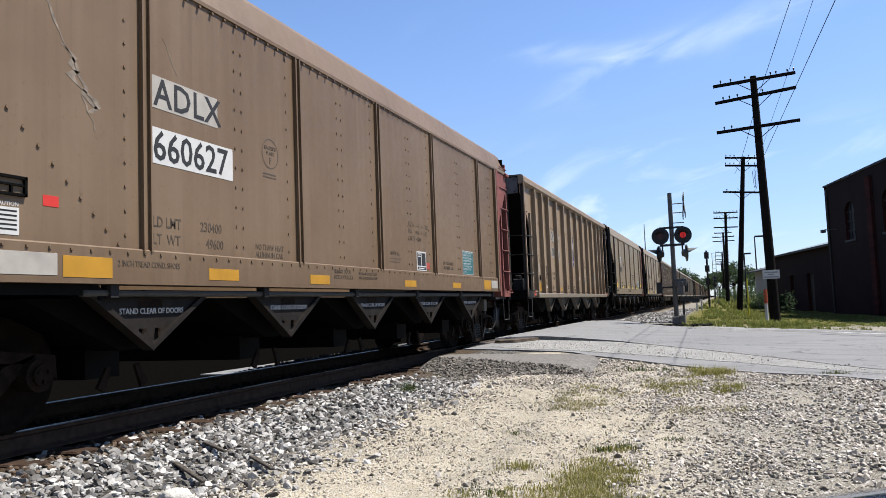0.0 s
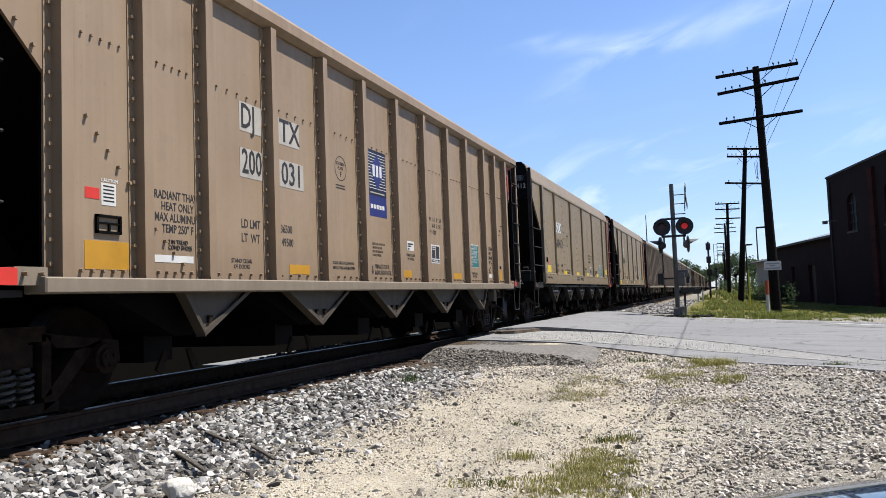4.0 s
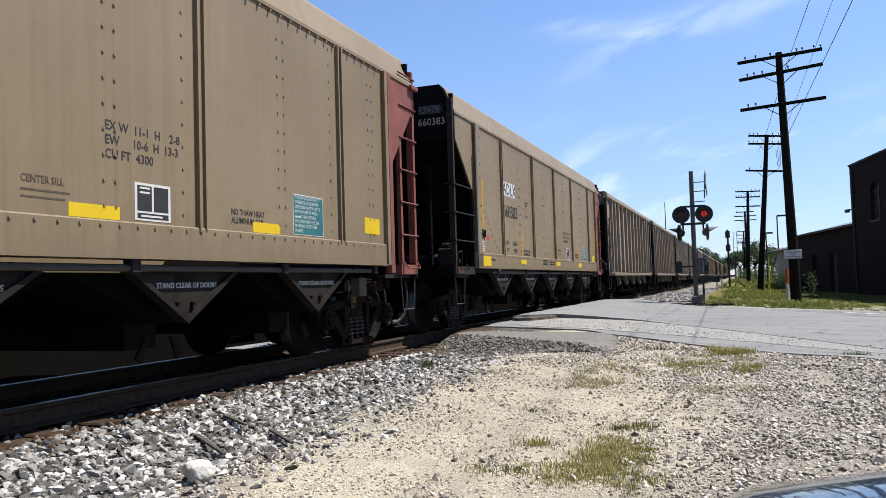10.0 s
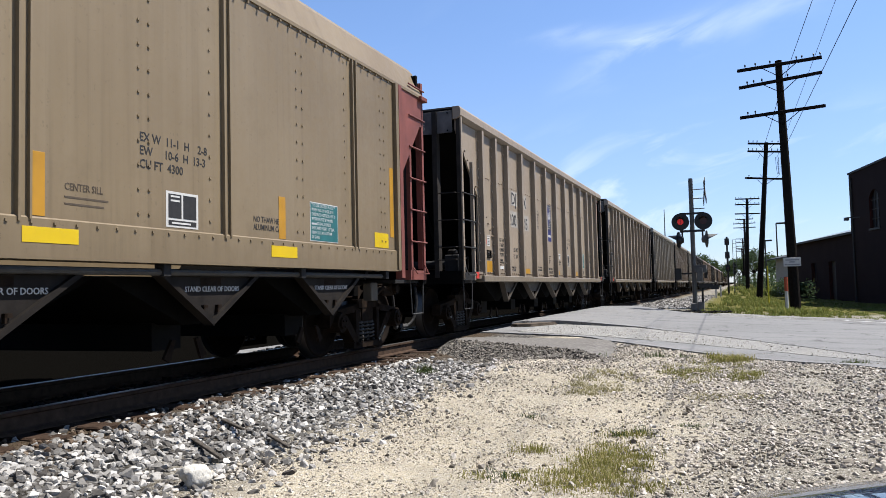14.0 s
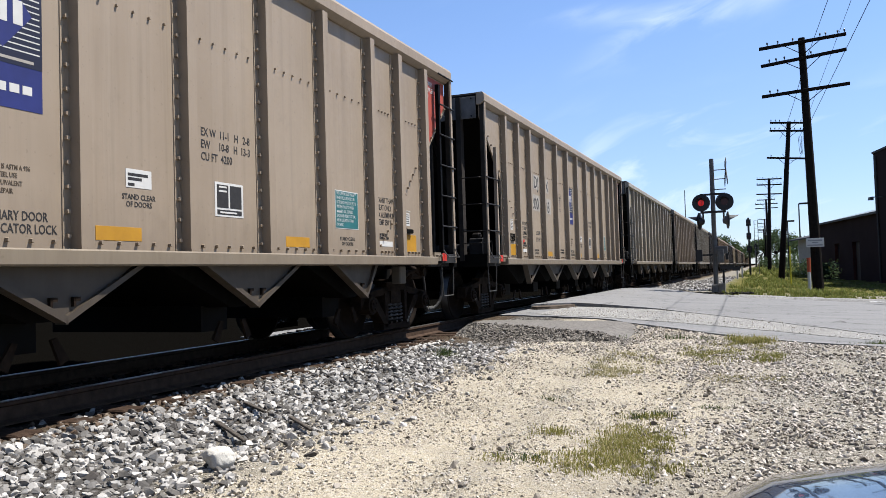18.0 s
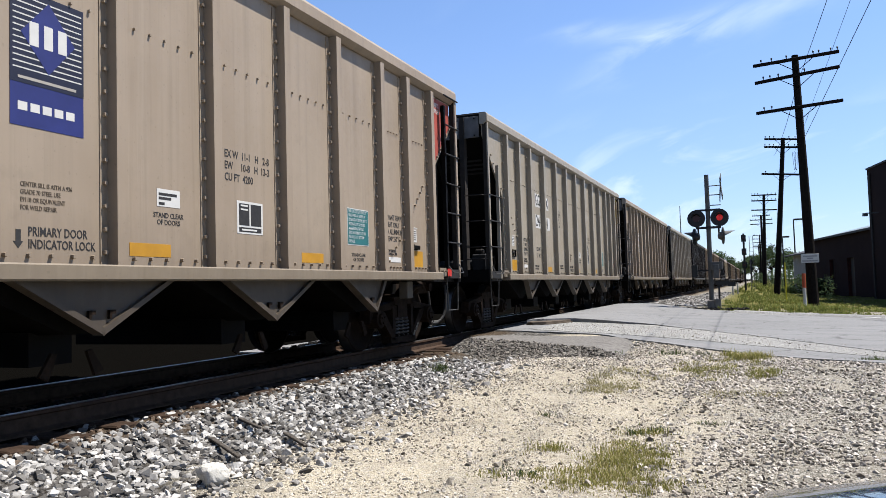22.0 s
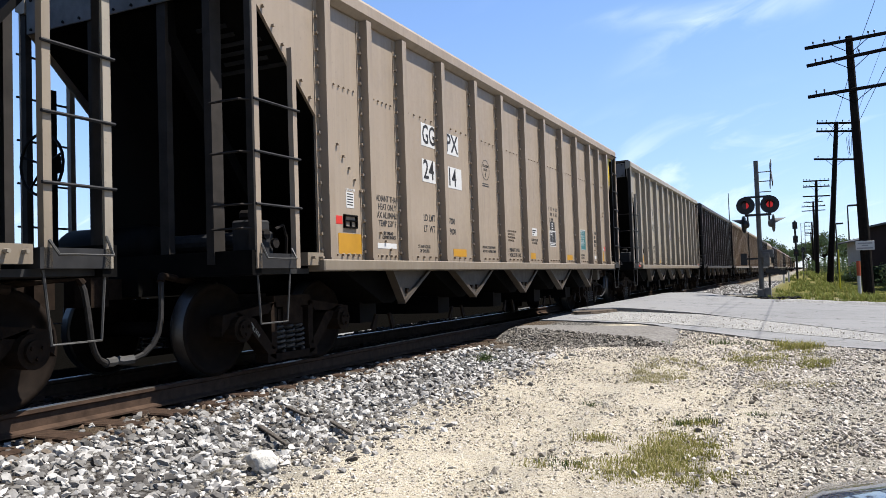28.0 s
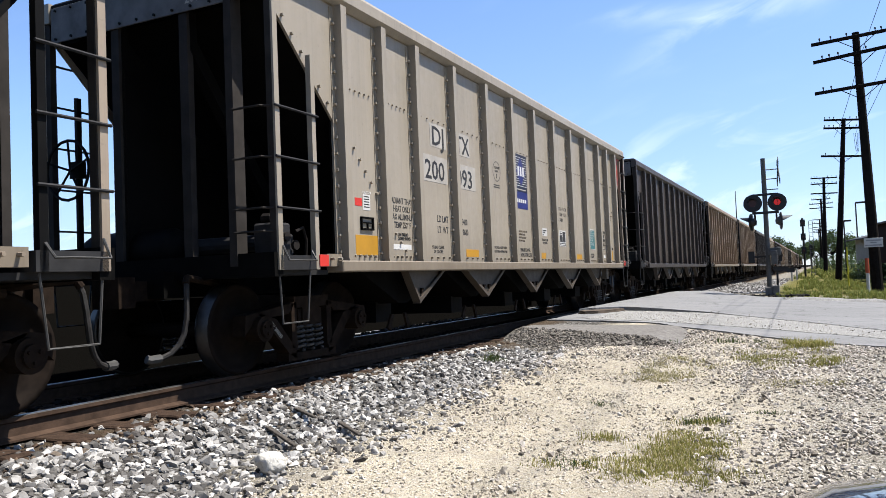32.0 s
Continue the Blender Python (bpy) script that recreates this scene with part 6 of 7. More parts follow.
part("signal_mast", rod(bmesh.new(), (0, 0, 0), (0, 0, 4.2 - bz), 0.07, 10), SIGNAL_BLACK, bs)
for z in (3.85, 2.88, 1.93):
    head_ = part("lamp_head", bevelled(boxes((-0.16, 0.16, -0.35, -0.05, z - bz - 0.36, z - bz + 0.36)), 0.12, 3), SIGNAL_BLACK, bs, "oval black lamp head")
    part("lens", lathe(bmesh.new(), [(-0.37, 0.01), (-0.36, 0.09), (-0.34, 0.09)], "y", 14), RED_DARK, head_, "", pose(0, 0, z - bz))
for x in (0.38, 0.62):
    part("ladder_stile", rod(bmesh.new(), (x, 0, 0.2), (x, 0, 4.0 - bz), 0.018, 6), ALU, bs)
for i in range(14):
    part("rung", rod(bmesh.new(), (0.38, 0, 0.4 + i * 0.28), (0.62, 0, 0.4 + i * 0.28), 0.010, 5), ALU, bs)
tagged(bs, "black three-headed railway block signal with a ladder", "railway signal")
bs2 = new("block_signal")
bs2.matrix_basis = pose(5.6, 120, ground_z(5.6, 120))
part("signal_mast", rod(bmesh.new(), (0, 0, 0), (0, 0, 3.3), 0.08, 8), SIGNAL_BLACK, bs2)
for z in (3.3, 2.4):
    part("lamp_head", bevelled(boxes((-0.22, 0.22, -0.3, 0, z - 0.4, z + 0.4)), 0.12, 2), SIGNAL_BLACK, bs2)
tagged(bs2, "small black railway signal far along the track", "railway signal")
for i, (x, y) in enumerate(((4.75, 52.0), (4.95, 56.0))):
    tagged(part("marker_stake", bevelled(boxes((-0.05, 0.05, -0.04, 0.04, -0.1, 0.75)), 0.01), WHITE, None, "", pose(x, y, ground_z(x, y))), "short white marker stake beside the track", "marker stake", "white stakes")

# posts and the notice at the first pole
YPOST = plain("yellow_marker_plastic", (0.60, 0.56, 0.03), 0.5, 0, 0.1, 6)
tagged(part("marker_post", rod(bmesh.new(), (0, 0, 0), (0, 0, 1.95), 0.035, 10, 0.03), YPOST, None, "", pose(7.42, 40.0, ground_z(7.42, 40) - 0.05)), "tall thin yellow marker post in the grass", "marker post")
rw = new("marker_post")
rz = ground_z(7.8, 32.2)
rw.matrix_basis = pose(7.8, 32.2, rz)
part("white_tube", rod(bmesh.new(), (0, 0, -0.1), (0, 0, 0.80), 0.06, 12), WHITE, rw)
part("orange_cap", rod(bmesh.new(), (0, 0, 0.80), (0, 0, 1.34), 0.068, 12), plain("faded_orange_plastic", (0.50, 0.085, 0.03), 0.5, 0, 0.1, 6), rw)
tagged(rw, "white cable marker post with an orange top", "marker post")
sg = new("notice_sign")
sg.matrix_basis = pose(8.08, 32.72, 1.62)
part("board", bevelled(boxes((-0.31, 0.31, -0.012, 0.012, -0.17, 0.17)), 0.004), WHITE, sg)
for z, w in ((0.08, 0.24), (0.0, 0.10), (-0.10, 0.27)):
    part("unread_line", boxes((-w, w, -0.016, -0.012, z - 0.025, z + 0.025)), plain("grey_sign_print", (0.36, 0.36, 0.37), 0.6, 0, 0.2, 12), sg)
tagged(sg, "white notice board with grey lines fixed to the pole", "sign")

# light poles beyond
for x, y, h, arm in ((10.1, 90.0, 7.1, 0.9), (9.0, 92.0, 5.4, 0.7)):
    lp = new("street_lamp")
    gz_ = ground_z(x, y)
    lp.matrix_basis = pose(x, y, gz_)
    part("post", rod(bmesh.new(), (0, 0, 0), (0, 0, h - gz_), 0.09, 10, 0.06), GREY, lp)
    part("lamp_head", bevelled(boxes((0.0, arm, -0.15, 0.15, h - gz_ - 0.08, h - gz_ + 0.10)), 0.03), GREY, lp)
    tagged(lp, "grey steel light pole with a flat lamp head", "street lamp", "light poles")
tw = new("radio_mast")
tw.matrix_basis = pose(-19, 300, -1)
part("lattice", rod(bmesh.new(), (0, 0, 0), (0, 0, 30), 0.35, 6, 0.12), ALU, tw)
tagged(tw, "thin pale radio mast far away", "mast")


# ---------------------------------------------------------------- brick building
def brick_material():
    s = Nodes("dark_red_brickwork")
    br = s.n("TexBrick", {"Vector": s.n("Mapping", {"Vector": s.co, "Rotation": (radians(90), 0, radians(90))}).outputs[0], "Scale": 1.0, "Mortar Size": 0.008,
                          "Brick Width": 0.21, "Row Height": 0.075, "Color1": (0.105, 0.031, 0.024, 1), "Color2": (0.062, 0.020, 0.018, 1), "Mortar": (0.04, 0.026, 0.024, 1)})
    c = s.mix(s.math("MULTIPLY", s.ramp(s.noise(0.6, 5, 0.7), (0.35, 0.0), (0.7, 1.0)), 0.5), br.outputs["Color"], (0.020, 0.012, 0.012))
    s.bump(br.outputs["Fac"], 0.4, -0.01)
    return s.done(c, 0.95, 0.0, 0.05)


BRICKS = brick_material()
ROOFM = plain("grey_metal_roof", (0.30, 0.34, 0.33), 0.5, 0.3, 0.15, 3)
PANE = plain("dusty_window_glass", (0.022, 0.020, 0.022), 0.5, 0, 0.4, 2, 0, 0.08)
TRIM = plain("dark_window_timber", (0.05, 0.045, 0.04), 0.7, 0, 0.2, 6)
bx0, by0, bg = 12.05, 48.0, -0.36
bld = new("brick_building")
bld.matrix_basis = pose(bx0, by0, bg, 0, 0, 10)       # its long wall faces the railway and runs towards the road
H = 7.05


def wall_with_holes(y0, y1, z1, holes, thick=0.4):
    """A wall in the plane x = 0 from y0 to y1, with openings (ya, yb, za, zb) cut right through."""
    bm = bmesh.new()
    ys = sorted({y0, y1, *[v for h in holes for v in h[:2]]})
    zs = sorted({0.0, z1, *[v for h in holes for v in h[2:]]})
    for a, b in zip(ys, ys[1:]):
        for c, d in zip(zs, zs[1:]):
            if not any(h[0] <= a and b <= h[1] and h[2] <= c and d <= h[3] for h in holes):
                box(bm, 0.0, thick, a, b, c, d)
    bmesh.ops.remove_doubles(bm, verts=bm.verts, dist=0.0005)
    return bm


holes = [(-4.4, -3.0, 3.85, 5.8), (-9.4, -8.0, 3.85, 5.8), (-13.4, -12.0, 3.85, 5.8), (-9.6, -7.9, 0.0, 2.6)]
part("wall", wall_with_holes(-15, 0, H, holes), BRICKS, bld)
part("wall", boxes((0.4, 22, -0.4, 0, 0, H)), BRICKS, bld)
part("wall", boxes((0.4, 22, -15, -14.6, 0, H)), BRICKS, bld)
part("wall", boxes((21.6, 22, -14.6, -0.4, 0, H)), BRICKS, bld)
part("roof", boxes((0.1, 21.9, -14.9, -0.1, H - 0.3, H - 0.1)), ROOFM, bld)
part("parapet_cap", boxes((-0.06, 0.46, -15.05, 0.05, H, H + 0.10)), TRIM, bld)
for y in (-6.7, -11.2):
    part("pilaster", boxes((-0.14, 0.0, y - 0.3, y + 0.3, 0, H - 0.4)), BRICKS, bld)
part("drain_pipe", rod(bmesh.new(), (-0.06, -0.5, 0), (-0.06, -0.5, H - 0.2), 0.05, 8), TRIM, bld)
for ya, yb, za, zb in holes[:3]:
    w = part("window", boxes((0.16, 0.18, ya, yb, za, zb)), PANE, bld, "dark dusty window")
    part("window_sill", boxes((-0.06, 0.2, ya - 0.08, yb + 0.08, za - 0.1, za)), TRIM, w)
    for q in (0, 1):
        ye, yi = (ya, (ya + yb) / 2) if q == 0 else (yb, (ya + yb) / 2)
        arch = [(ye, zb)] + [(ye + (yi - ye) * k / 6, zb - 0.35 * (1 - k / 6) ** 2) for k in range(7)]
        part("arch_corner", prism(bmesh.new(), arch[:-1] + [(yi, zb)], 0.0, 0.14, "x"), BRICKS, w)
    for k in range(1, 3):
        part("glazing_bar", boxes((0.12, 0.16, ya + (yb - ya) * k / 3 - 0.02, ya + (yb - ya) * k / 3 + 0.02, za, zb)), TRIM, w)
    for k in range(1, 4):
        part("glazing_bar", boxes((0.11, 0.155, ya, yb, za + (zb - za) * k / 4 - 0.02, za + (zb - za) * k / 4 + 0.02)), TRIM, w)
part("door", boxes((0.2, 0.26, -9.6, -7.9, 0, 2.6)), TRIM, bld)
part("wall_lamp", boxes((-0.6, 0.0, -1.5, -1.4, 4.55, 4.6), (-0.75, -0.55, -1.58, -1.32, 4.42, 4.58)), ALU, bld)
tagged(bld, "dark red brick industrial building with tall windows", "building")

wing = new("brick_building")
wing.matrix_basis = pose(bx0, by0, bg, 0, 0, 10) @ pose(0.35, 0.02, 0)
part("wall", wall_with_holes(0, 13.5, 3.95, [(4.3, 5.7, 0.0, 2.4), (8.5, 9.6, 1.2, 2.4)]), BRICKS, wing)
part("wall", boxes((0.4, 12, 13.1, 13.5, 0, 3.95)), BRICKS, wing)
part("door", boxes((0.2, 0.26, 4.3, 5.7, 0, 2.4)), TRIM, wing)
part("window", boxes((0.2, 0.22, 8.5, 9.6, 1.2, 2.4)), PANE, wing)
bm = prism(bmesh.new(), [(-0.25, 3.92), (6.2, 5.35), (12.4, 3.92), (12.4, 3.80), (6.2, 5.22), (-0.25, 3.80)], 0.0, 13.7, "y")
part("roof", bm, ROOFM, wing)
part("gutter", boxes((-0.34, -0.24, 0.0, 13.7, 3.80, 3.92)), TRIM, wing)
tagged(wing, "low brick wing with a grey pitched metal roof", "building")
shed = new("shed")
shed.matrix_basis = pose(10.6, 66, ground_z(10.6, 66), 0, 0, 10)
part("wall", boxes((0, 8, 0, 8, 0, 3.2)), plain("pale_shed_siding", (0.42, 0.42, 0.40), 0.7, 0, 0.1, 3), shed)
part("roof", prism(bmesh.new(), [(-0.7, 3.15), (4, 4.2), (8.6, 3.15), (8.6, 3.05), (4, 4.05), (-0.7, 3.05)], -0.4, 8.4, "y"), TRIM, shed)
tagged(shed, "pale shed with a dark overhanging roof", "shed")

for x, y, h, sp, sd in ((9.0, 165, 8.0, 4.0, 1), (12.5, 175, 6.5, 3.5, 2), (6.2, 190, 6.5, 3.0, 3), (-2.0, 215, 8.6, 4.0, 4), (-7, 230, 8.2, 5, 5), (1.5, 260, 7.0, 4, 6)):
    tree(x, y, h, sp, sd)
for i, (x, y, rx, h) in enumerate(((10.0, 58.5, 0.8, 1.3), (9.5, 64, 1.3, 1.6), (11.0, 88, 2.8, 3.0), (13.8, 95, 3, 3.2), (8.4, 100, 2.2, 2.4), (12, 120, 5, 3.5), (17, 140, 6, 4.5), (6.8, 140, 2, 2.5))):
    bush(x, y, rx, rx * 0.9, h, 20 + i, 1300 if i != 8 else 500, 0.08 + 0.012 * rx)
bush(9.35, 41.5, 0.42, 0.4, 1.65, 40, 240, 0.06, "thin bush beside the utility pole")


# ---------------------------------------------------------------- the parked car beside the camera
def car_paint():
    s = Nodes("dark_blue_car_paint")
    s.put("Coat Weight", 1.0)
    s.put("Coat Roughness", 0.03)
    return s.done(s.ramp(s.noise(40, 2), (0.3, (0.006, 0.009, 0.026)), (0.7, (0.009, 0.013, 0.036))), 0.25, 0.0, 0.4)


PAINT = car_paint()
RUBBER = plain("black_tyre_rubber", (0.015, 0.015, 0.015), 0.85, 0, 0.2, 12)
AUTO_GLASS = plain("dark_car_glass", (0.01, 0.012, 0.014), 0.05, 0, 0.1, 3)


def loft(stations):
    """A closed skin over cross sections; each station is (y, [(x, z), ...])."""
    bm = bmesh.new()
    rows_ = [[bm.verts.new((x, y, z)) for x, z in sec] for y, sec in stations]
    for q, w in zip(rows_, rows_[1:]):
        for i in range(len(q) - 1):
            bm.faces.new((q[i], q[i + 1], w[i + 1], w[i]))
    bm.faces.new(rows_[0])
    bm.faces.new(rows_[-1][::-1])
    bmesh.ops.recalc_face_normals(bm, faces=bm.faces[:])
    return bm


def body_section(w, low, belt, crown):
    half = [(0.0, crown), (w * 0.5, crown - 0.015), (w * 0.80, crown - 0.05), (w * 0.94, belt - 0.02), (w, belt - 0.12), (w, low + 0.25), (w * 0.95, low)]
    return [(-x, z) for x, z in half[::-1]] + half[1:]


pc = new("parked_car")
pc.matrix_basis = pose(7.78, 1.05, -0.41, 0, 0, 90)        # its nose points at the railway
st = []
for y, w, crown in ((1.95, 0.55, 0.71), (1.88, 0.72, 0.80), (1.65, 0.84, 0.90), (1.2, 0.88, 0.97), (0.5, 0.90, 1.02), (-0.2, 0.90, 1.06), (-1.2, 0.90, 1.06), (-2.4, 0.88, 0.98), (-2.75, 0.80, 0.9)):
    st.append((y, body_section(w, 0.28, crown - 0.06, crown)))
part("body", loft(st), PAINT, pc, "", None, True)
cab = [(y, [(-w, 0.95), (-w * 0.86, z - 0.06), (-w * 0.6, z), (w * 0.6, z), (w * 0.86, z - 0.06), (w, 0.95)]) for y, w, z in ((0.0, 0.80, 1.0), (-0.75, 0.80, 1.38), (-1.5, 0.80, 1.42), (-2.2, 0.78, 1.34), (-2.6, 0.74, 1.0))]
part("cabin", loft(cab), AUTO_GLASS, pc, "", None, True)
for x in (-0.80, 0.80):
    for y in (1.15, -1.75):
        part("wheel", lathe(bmesh.new(), [(x - 0.11, 0.19), (x - 0.10, 0.31), (x - 0.06, 0.33), (x + 0.06, 0.33), (x + 0.10, 0.31), (x + 0.11, 0.19)], "x", 24), RUBBER, pc, "", pose(0, y, 0.34))
tagged(pc, "dark blue glossy car parked on the gravel", "car")


# ---------------------------------------------------------------- ties, stones and litter of the track bed
rt = random.Random(12)
tie_meshes = [mesh_of(bevelled(boxes((-1.3, 1.3, -0.115, 0.115, -0.17, 0.0)), 0.012), "railroad_tie") for _ in range(1)]
tie_meshes[0].materials.append(TIE)
for i in range(150):
    y = -8 + i * 0.52 + rt.uniform(-0.03, 0.03)
    if 15.6 < y < 30.4:
        continue
    tie = part("railroad_tie", tie_meshes[0], TIE, None, "", pose(rt.uniform(-0.05, 0.05), y, -0.178 + rt.uniform(-0.008, 0.004), 0, rt.uniform(-0.4, 0.4), rt.uniform(-1.5, 1.5)))
    tagged(tie, "weathered brown timber railroad tie in the ballast", "railroad tie", "railroad ties")


def stone_shapes(seed, n=20):
    """Broken angular stones: hulls of a few points."""
    rnd = random.Random(seed)
    shapes = []
    for _ in range(n):
        bm = bmesh.new()
        sc = (rnd.uniform(0.95, 1.45), rnd.uniform(0.75, 1.1), rnd.uniform(0.6, 0.95))
        for _ in range(14):
            d = Vector((rnd.gauss(0, 1), rnd.gauss(0, 1), rnd.gauss(0, 1))).normalized() * rnd.uniform(0.85, 1.1)
            bm.verts.new((d.x * sc[0], d.y * sc[1], d.z * sc[2]))
        bmesh.ops.convex_hull(bm, input=bm.verts[:])
        bmesh.ops.delete(bm, geom=[v for v in bm.verts if not v.link_faces], context="VERTS")
        bmesh.ops.triangulate(bm, faces=bm.faces[:])
        bm.verts.index_update()
        shapes.append((np.array([v.co[:] for v in bm.verts]), np.array([[v.index for v in f.verts] for f in bm.faces])))
        bm.free()
    return shapes


SHAPES = stone_shapes(5)


def scatter(name, count, area, size, seed, material, label, accept=None, sink=0.35, height=ground_z):
    """Loose stones as one object: count of them over area (x0, x1, y0, y1)."""
    rnd = np.random.RandomState(seed)
    V, F, base = [], [], 0
    for _ in range(count):
        x = rnd.uniform(area[0], area[1])
        y = area[2] + (area[3] - area[2]) * rnd.rand() ** 1.25
        if accept and not accept(x, y, rnd):
            continue
        vs, fs = SHAPES[rnd.randint(len(SHAPES))]
        s = size * (0.55 + 0.9 * rnd.rand() ** 1.6)
        turn = np.array(Euler((rnd.uniform(-0.7, 0.7), rnd.uniform(-0.7, 0.7), rnd.uniform(0, 6.28))).to_matrix())
        p = (vs * s) @ turn.T
        p[:, 0] += x
        p[:, 1] += y
        p[:, 2] += height(x, y) + s * (0.7 - sink - 0.35) + rnd.uniform(0, 0.3) * s
        V.append(p)
        F.append(fs + base)
        base += len(p)
    V, F = np.concatenate(V), np.concatenate(F)
    me = bpy.data.meshes.new(name)
    me.from_pydata(V.tolist(), [], F.tolist())
    me.materials.append(material)
    return tagged(new(name, me), label, "gravel", "", "stuff")


def stone_material(name, stops, stain):
    s = Nodes(name)
    r = s.n("NewGeometry").outputs["Random Per Island"]
    c = s.mix(1.0, s.ramp(r, *stops), (0.84, 0.82, 0.795), "MULTIPLY")
    c = s.mix(s.math("MULTIPLY", s.ramp(s.noise(45, 5, 0.7), (0.45, 0.0), (0.7, 1.0)), 0.35), c, stain)
    s.bump(s.noise(90, 4), 0.5, 0.004)
    return s.done(c, 0.9, 0.0, 0.15)


BALLAST = stone_material("grey_and_white_ballast", ((0.0, (0.09, 0.082, 0.076)), (0.25, (0.21, 0.20, 0.185)), (0.5, (0.40, 0.385, 0.365)), (0.75, (0.64, 0.62, 0.585)), (1.0, (0.86, 0.84, 0.80))), (0.14, 0.12, 0.10))
GRAVEL = stone_material("pale_grey_gravel", ((0.0, (0.19, 0.168, 0.138)), (0.3, (0.50, 0.448, 0.375)), (0.7, (0.77, 0.705, 0.61)), (1.0, (0.95, 0.89, 0.80))), (0.25, 0.22, 0.18))
PEBBLE = stone_material("tan_pebbles", ((0.0, (0.40, 0.35, 0.27)), (0.25, (0.70, 0.62, 0.50)), (1.0, (0.97, 0.90, 0.78))), (0.3, 0.26, 0.20))


def bed(x, y, rnd):
    edge = 2.62 + 0.28 * noise.noise(Vector((y * 0.8, 2, 0))) + 0.35 * rnd.randn()
    return x < edge and not (x < 1.36 + 0.1 * rnd.randn() and rnd.rand() < 0.88) and (y < 10.8 + 0.5 * rnd.randn())


scatter("track_ballast", 17000, (0.9, 3.4, 0.5, 12.0), 0.033, 1, BALLAST, "crushed grey and white stone ballast beside the rail", bed)
scatter("track_ballast", 6000, (0.9, 4.5, 30.8, 60.0), 0.05, 2, BALLAST, "crushed stone ballast beyond the road", lambda x, y, r: True)
# train shade is put into these stones; real dark debris uses them too
BLACK_SHADED = stone_material("black_shaded_stones", ((0.0, (0.008, 0.008, 0.007)), (0.8, (0.02, 0.018, 0.016)), (1.0, (0.05, 0.047, 0.043))), (0.01, 0.009, 0.008))
scatter("track_ballast", 3500, (-0.7, 0.7, 1.0, 16.0), 0.035, 3, BLACK_SHADED, "ballast stones between the rails", None)
scatter("track_ballast", 2500, (-3.0, -0.9, 0.5, 16.0), 0.04, 9, BLACK_SHADED, "ballast stones behind the far rail", None)
def gravel_here(x, y, r):
    thin = noise.noise(Vector((x * 1.1, y * 0.9, 5))) + 0.6 * noise.noise(Vector((x * 3, y * 2.4, 9)))
    return x + 0.5 * noise.noise(Vector((x, y * 0.7, 0))) + 0.35 * r.randn() > 5.85 - 0.11 * (y - 5) and r.rand() < 0.72 - 0.75 * thin


scatter("yard_gravel", 38000, (4.9, 8.8, 2.0, 12.4), 0.0185, 4, GRAVEL, "pale grey gravel of the yard", gravel_here, 0.3)
scatter("yard_gravel", 5000, (6.2, 8.6, 2.0, 10.5), 0.030, 14, GRAVEL, "larger broken stones in the gravel", lambda x, y, r: r.rand() < sm(6.3, 7.4, x - 0.12 * (y - 4)), 0.3)
scatter("yard_pebbles", 26000, (2.5, 6.6, 2.2, 12.4), 0.0095, 5, PEBBLE, "small pebbles lying on the sand", None, 0.2)
scatter("yard_pebbles", 260, (2.6, 6.4, 2.8, 10.5), 0.022, 6, GRAVEL, "stray ballast stones on the sand", None, 0.2)
scatter("yard_pebbles", 5000, (2.6, 5.4, 9.0, 13.6), 0.017, 15, GRAVEL, "pale gravel before the road", lambda x, y, r: r.rand() < sm(8.8, 11, y) and y < road_edge_near(x) + 0.3 and x > 3.9 - 0.2 * r.randn() - 1.2 * sm(11.4, 10.6, y), 0.3)
scatter("yard_pebbles", 1300, (0.9, 1.55, 0.5, 12.0), 0.026, 16, stone_material("rust_stained_stones", ((0.0, (0.05, 0.035, 0.025)), (0.6, (0.15, 0.10, 0.065)), (1.0, (0.34, 0.28, 0.22))), (0.08, 0.05, 0.03)), "rust-stained stones beside the rail", lambda x, y, r: r.rand() < 0.75, 0.3)

scatter("yard_pebbles", 4200, (2.3, 4.9, 4.5, 11.6), 0.015, 18, stone_material("mixed_yard_stones", ((0.0, (0.14, 0.12, 0.10)), (0.35, (0.36, 0.32, 0.27)), (0.7, (0.66, 0.60, 0.50)), (1.0, (0.92, 0.86, 0.76))), (0.25, 0.21, 0.16)), "mixed small stones between the ballast and the sand", lambda x, y, r: r.rand() < 0.15 + 0.85 * sm(3.9, 2.6, x - 0.14 * (y - 5) + 0.5 * noise.noise(Vector((x, y, 3)))), 0.3)
scatter("rubble", 7000, (1.3, 4.4, 10.3, 13.4), 0.026, 7, stone_material("dark_asphalt_rubble", ((0.0, (0.09, 0.08, 0.068)), (0.6, (0.26, 0.235, 0.20)), (1.0, (0.50, 0.45, 0.39))), (0.05, 0.045, 0.04)), "dark crumbled asphalt stones on the front of the asphalt tongue", lambda x, y, r: float(np.interp(x, [1.2, 2.2, 3.3, 4.1], [11.8, 11.1, 10.6, 10.8])) + 0.15 * r.randn() < y < float(np.interp(x, [1.2, 2.2, 2.8, 3.5, 4.1], [13.2, 12.6, 12.2, 11.7, 11.3])) + 0.1 * r.randn(), 0.45, apron_z)
scatter("rubble", 500, (3.7, 5.9, 27.2, 28.9), 0.045, 17, BLACK_SHADED, "dark debris at the foot of the crossing signal", lambda x, y, r: y < 28.6 - 0.45 * (x - 4.0) + 0.3 * r.randn() and y > 27.6 - 0.4 * (x - 4.0), 0.3, lambda x, y: max(ground_z(x, y), -0.10))
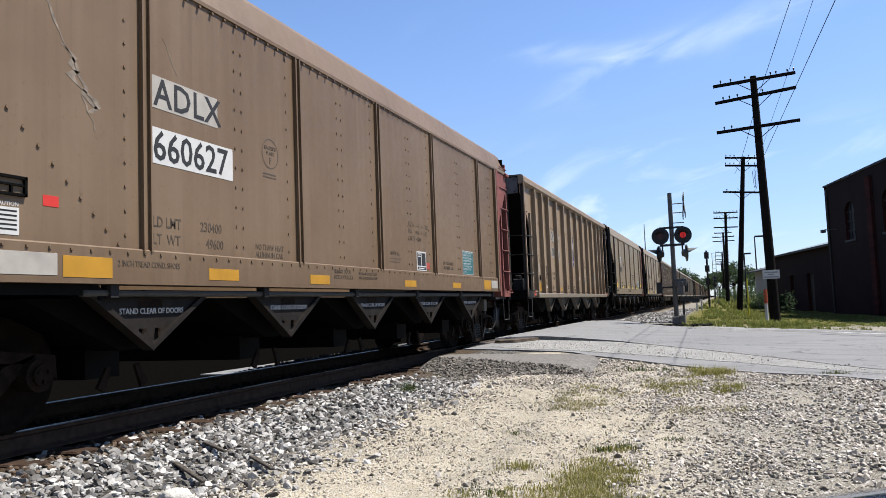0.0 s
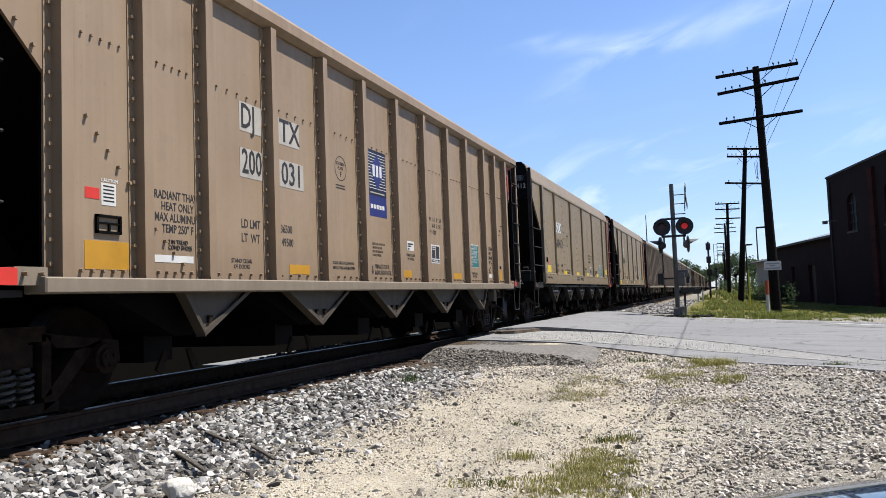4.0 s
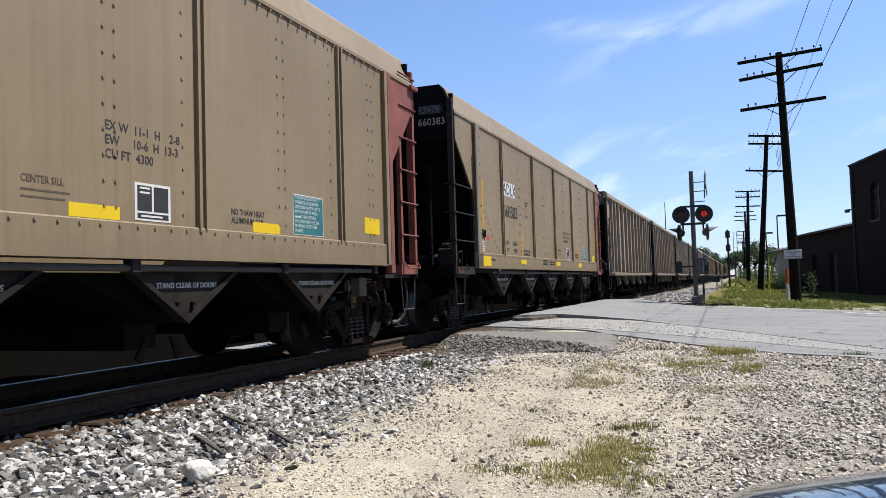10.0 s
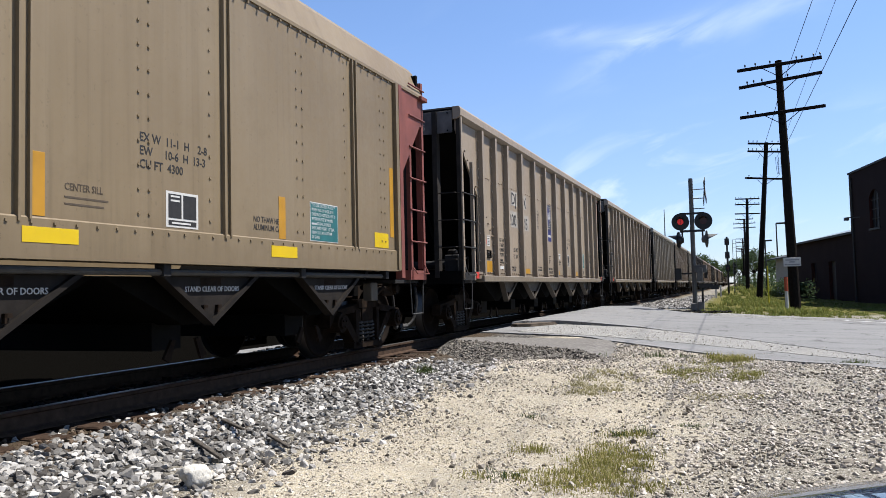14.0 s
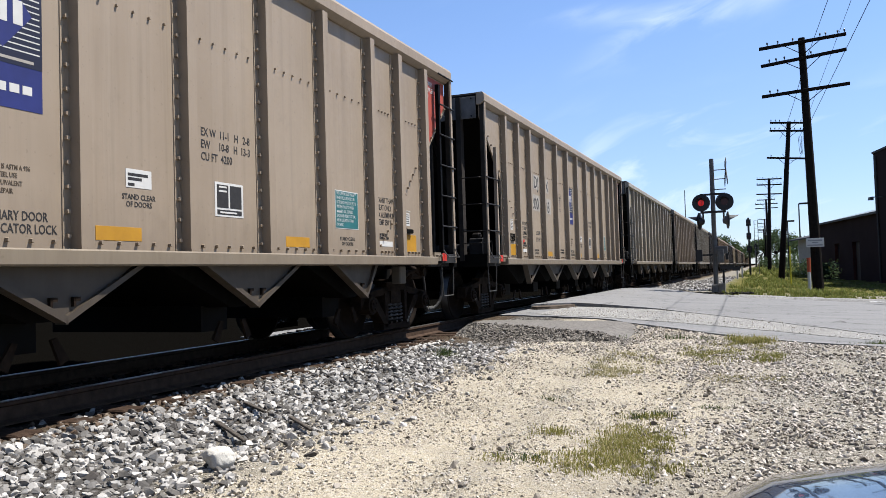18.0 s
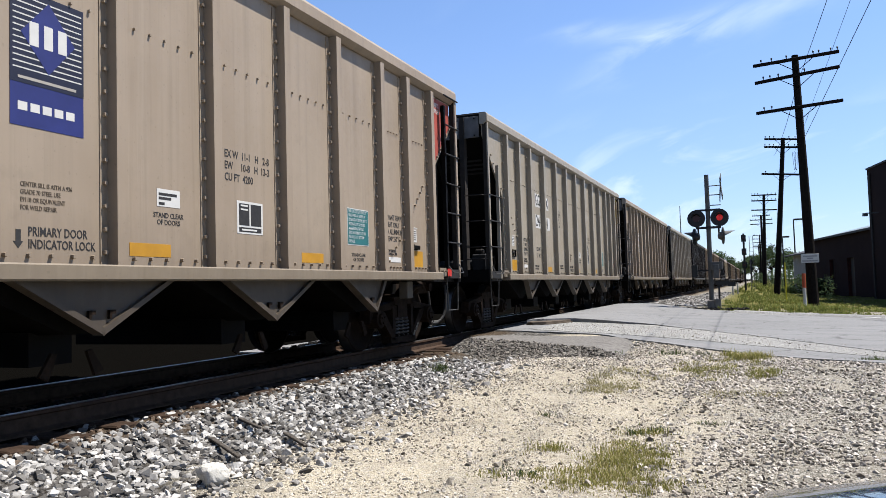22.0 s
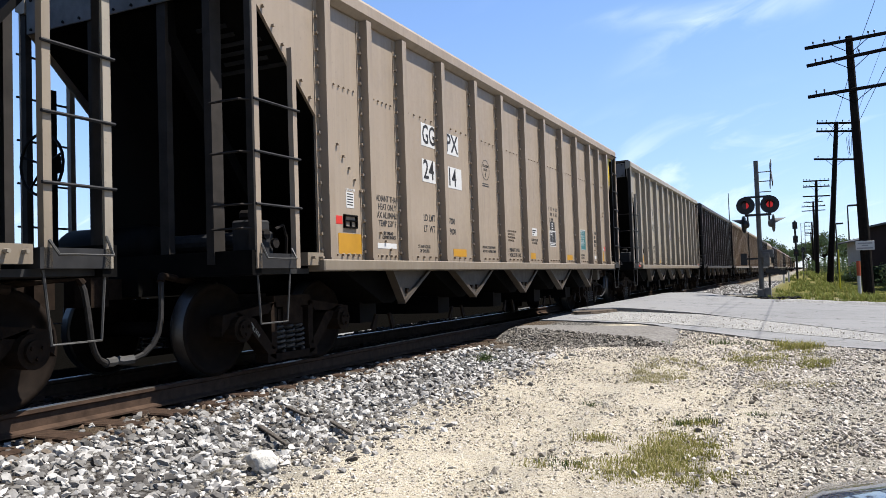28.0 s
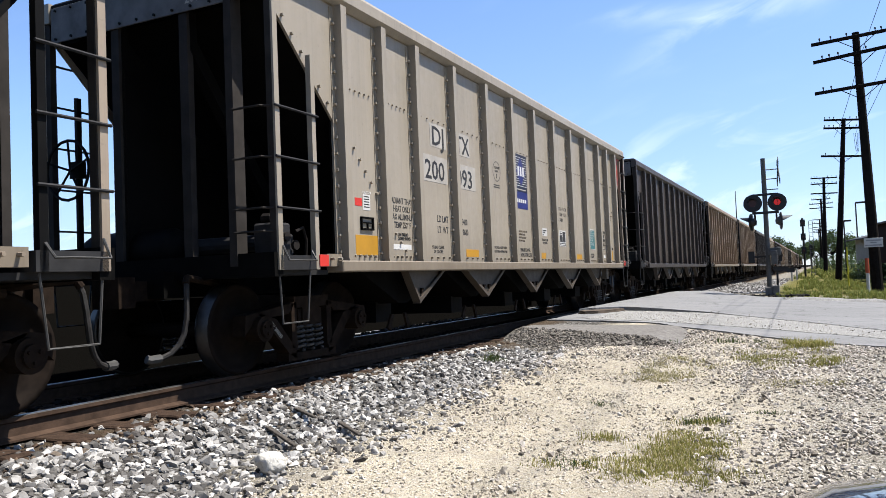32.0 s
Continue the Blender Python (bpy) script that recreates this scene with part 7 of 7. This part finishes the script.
scatter("road_grit", 2600, (2.2, 9.0, 11.4, 18.0), 0.009, 8, GRAVEL, "loose grit in the joint of the road", lambda x, y, r: strip_edge(x) - 0.3 * r.rand() < y < slab_edge(x) + 0.4 * r.randn() * r.rand(), 0.0, lambda x, y: ground_z(x, y) + 0.05)

# the big pale stone, and broken tie splinters
bm = bmesh.new()
bmesh.ops.create_icosphere(bm, subdivisions=4, radius=0.098)
for v in bm.verts:
    v.co *= 1 + 0.28 * noise.noise(v.co * 14 + Vector((3, 1, 2))) + 0.14 * noise.noise(v.co * 40) + 0.06 * noise.noise(v.co * 110)
    v.co.z *= 0.88
rock = part("rock", bm, plain("white_limestone", (0.70, 0.66, 0.58), 0.9, 0, 0.12, 18, 0.6), None, "", pose(2.70, 4.28, ground_z(2.7, 4.28) + 0.07, 0, 0, 0), True)
tagged(rock, "rounded pale limestone rock at the edge of the ballast", "rock")
SPLINTER = plain("grey_weathered_splinter", (0.11, 0.095, 0.08), 0.9, 0, 0.5, 30, 0.6, 0.05)
for x, y, ln, turn, z in ((2.25, 4.97, 0.66, 56, 0.06), (2.55, 5.50, 0.48, 53, 0.06), (2.0, 5.64, 0.42, 59, 0.06)):
    bm = bevelled(boxes((-0.022, 0.022, -ln / 2, ln / 2, -0.008, 0.012)), 0.005)
    for v in bm.verts:
        v.co.x *= 0.7 + 0.5 * (v.co.y + ln / 2) / ln
    sp = part("wood_splinter", bm, SPLINTER, None, "", pose(x, y, ground_z(x, y) + z, 4, 5, turn))
    tagged(sp, "broken grey weathered wood splinter lying on the ballast", "wood piece", "wood splinters")


# ---------------------------------------------------------------- movement
def run_at(t):
    return float(np.interp(t, [r[0] for r in RUN], [r[1] for r in RUN]))


def motions():
    for k, car in enumerate(cars):
        walk(car, [(t, pose(0, place(k) - s, 0)) for t, s in RUN])
    # the two lamps flash by turns: each shutter stands edge-on while its lamp shows
    for i, sh in enumerate(shutters):
        rows = [(0.0, pose(0, 0, 0, 0, 0, 88 if i else 0))]
        t, left_on = 7.75 - 0.6132 * 12, True
        while t < 31.9:
            lit = left_on if i == 0 else not left_on
            rows.append((t - 0.04, pose(0, 0, 0, 0, 0, 0 if lit else 88)))
            rows.append((t + 0.04, pose(0, 0, 0, 0, 0, 88 if lit else 0)))
            t, left_on = t + 0.6132, not left_on
        rows.append((32.0, rows[-1][1]))
        walk(sh, rows)
    step = 0.15
    for car in cars[:10]:
        for ob in car.children_recursive:
            if ob.name.startswith("wheelset"):
                y = ob.location.y
                n = int(32 / step)
                walk(ob, [(i * 32 / n, pose(0, y, 0.457, math.degrees(run_at(i * 32 / n) / 0.457), 0, 0)) for i in range(n + 1)])


motions()
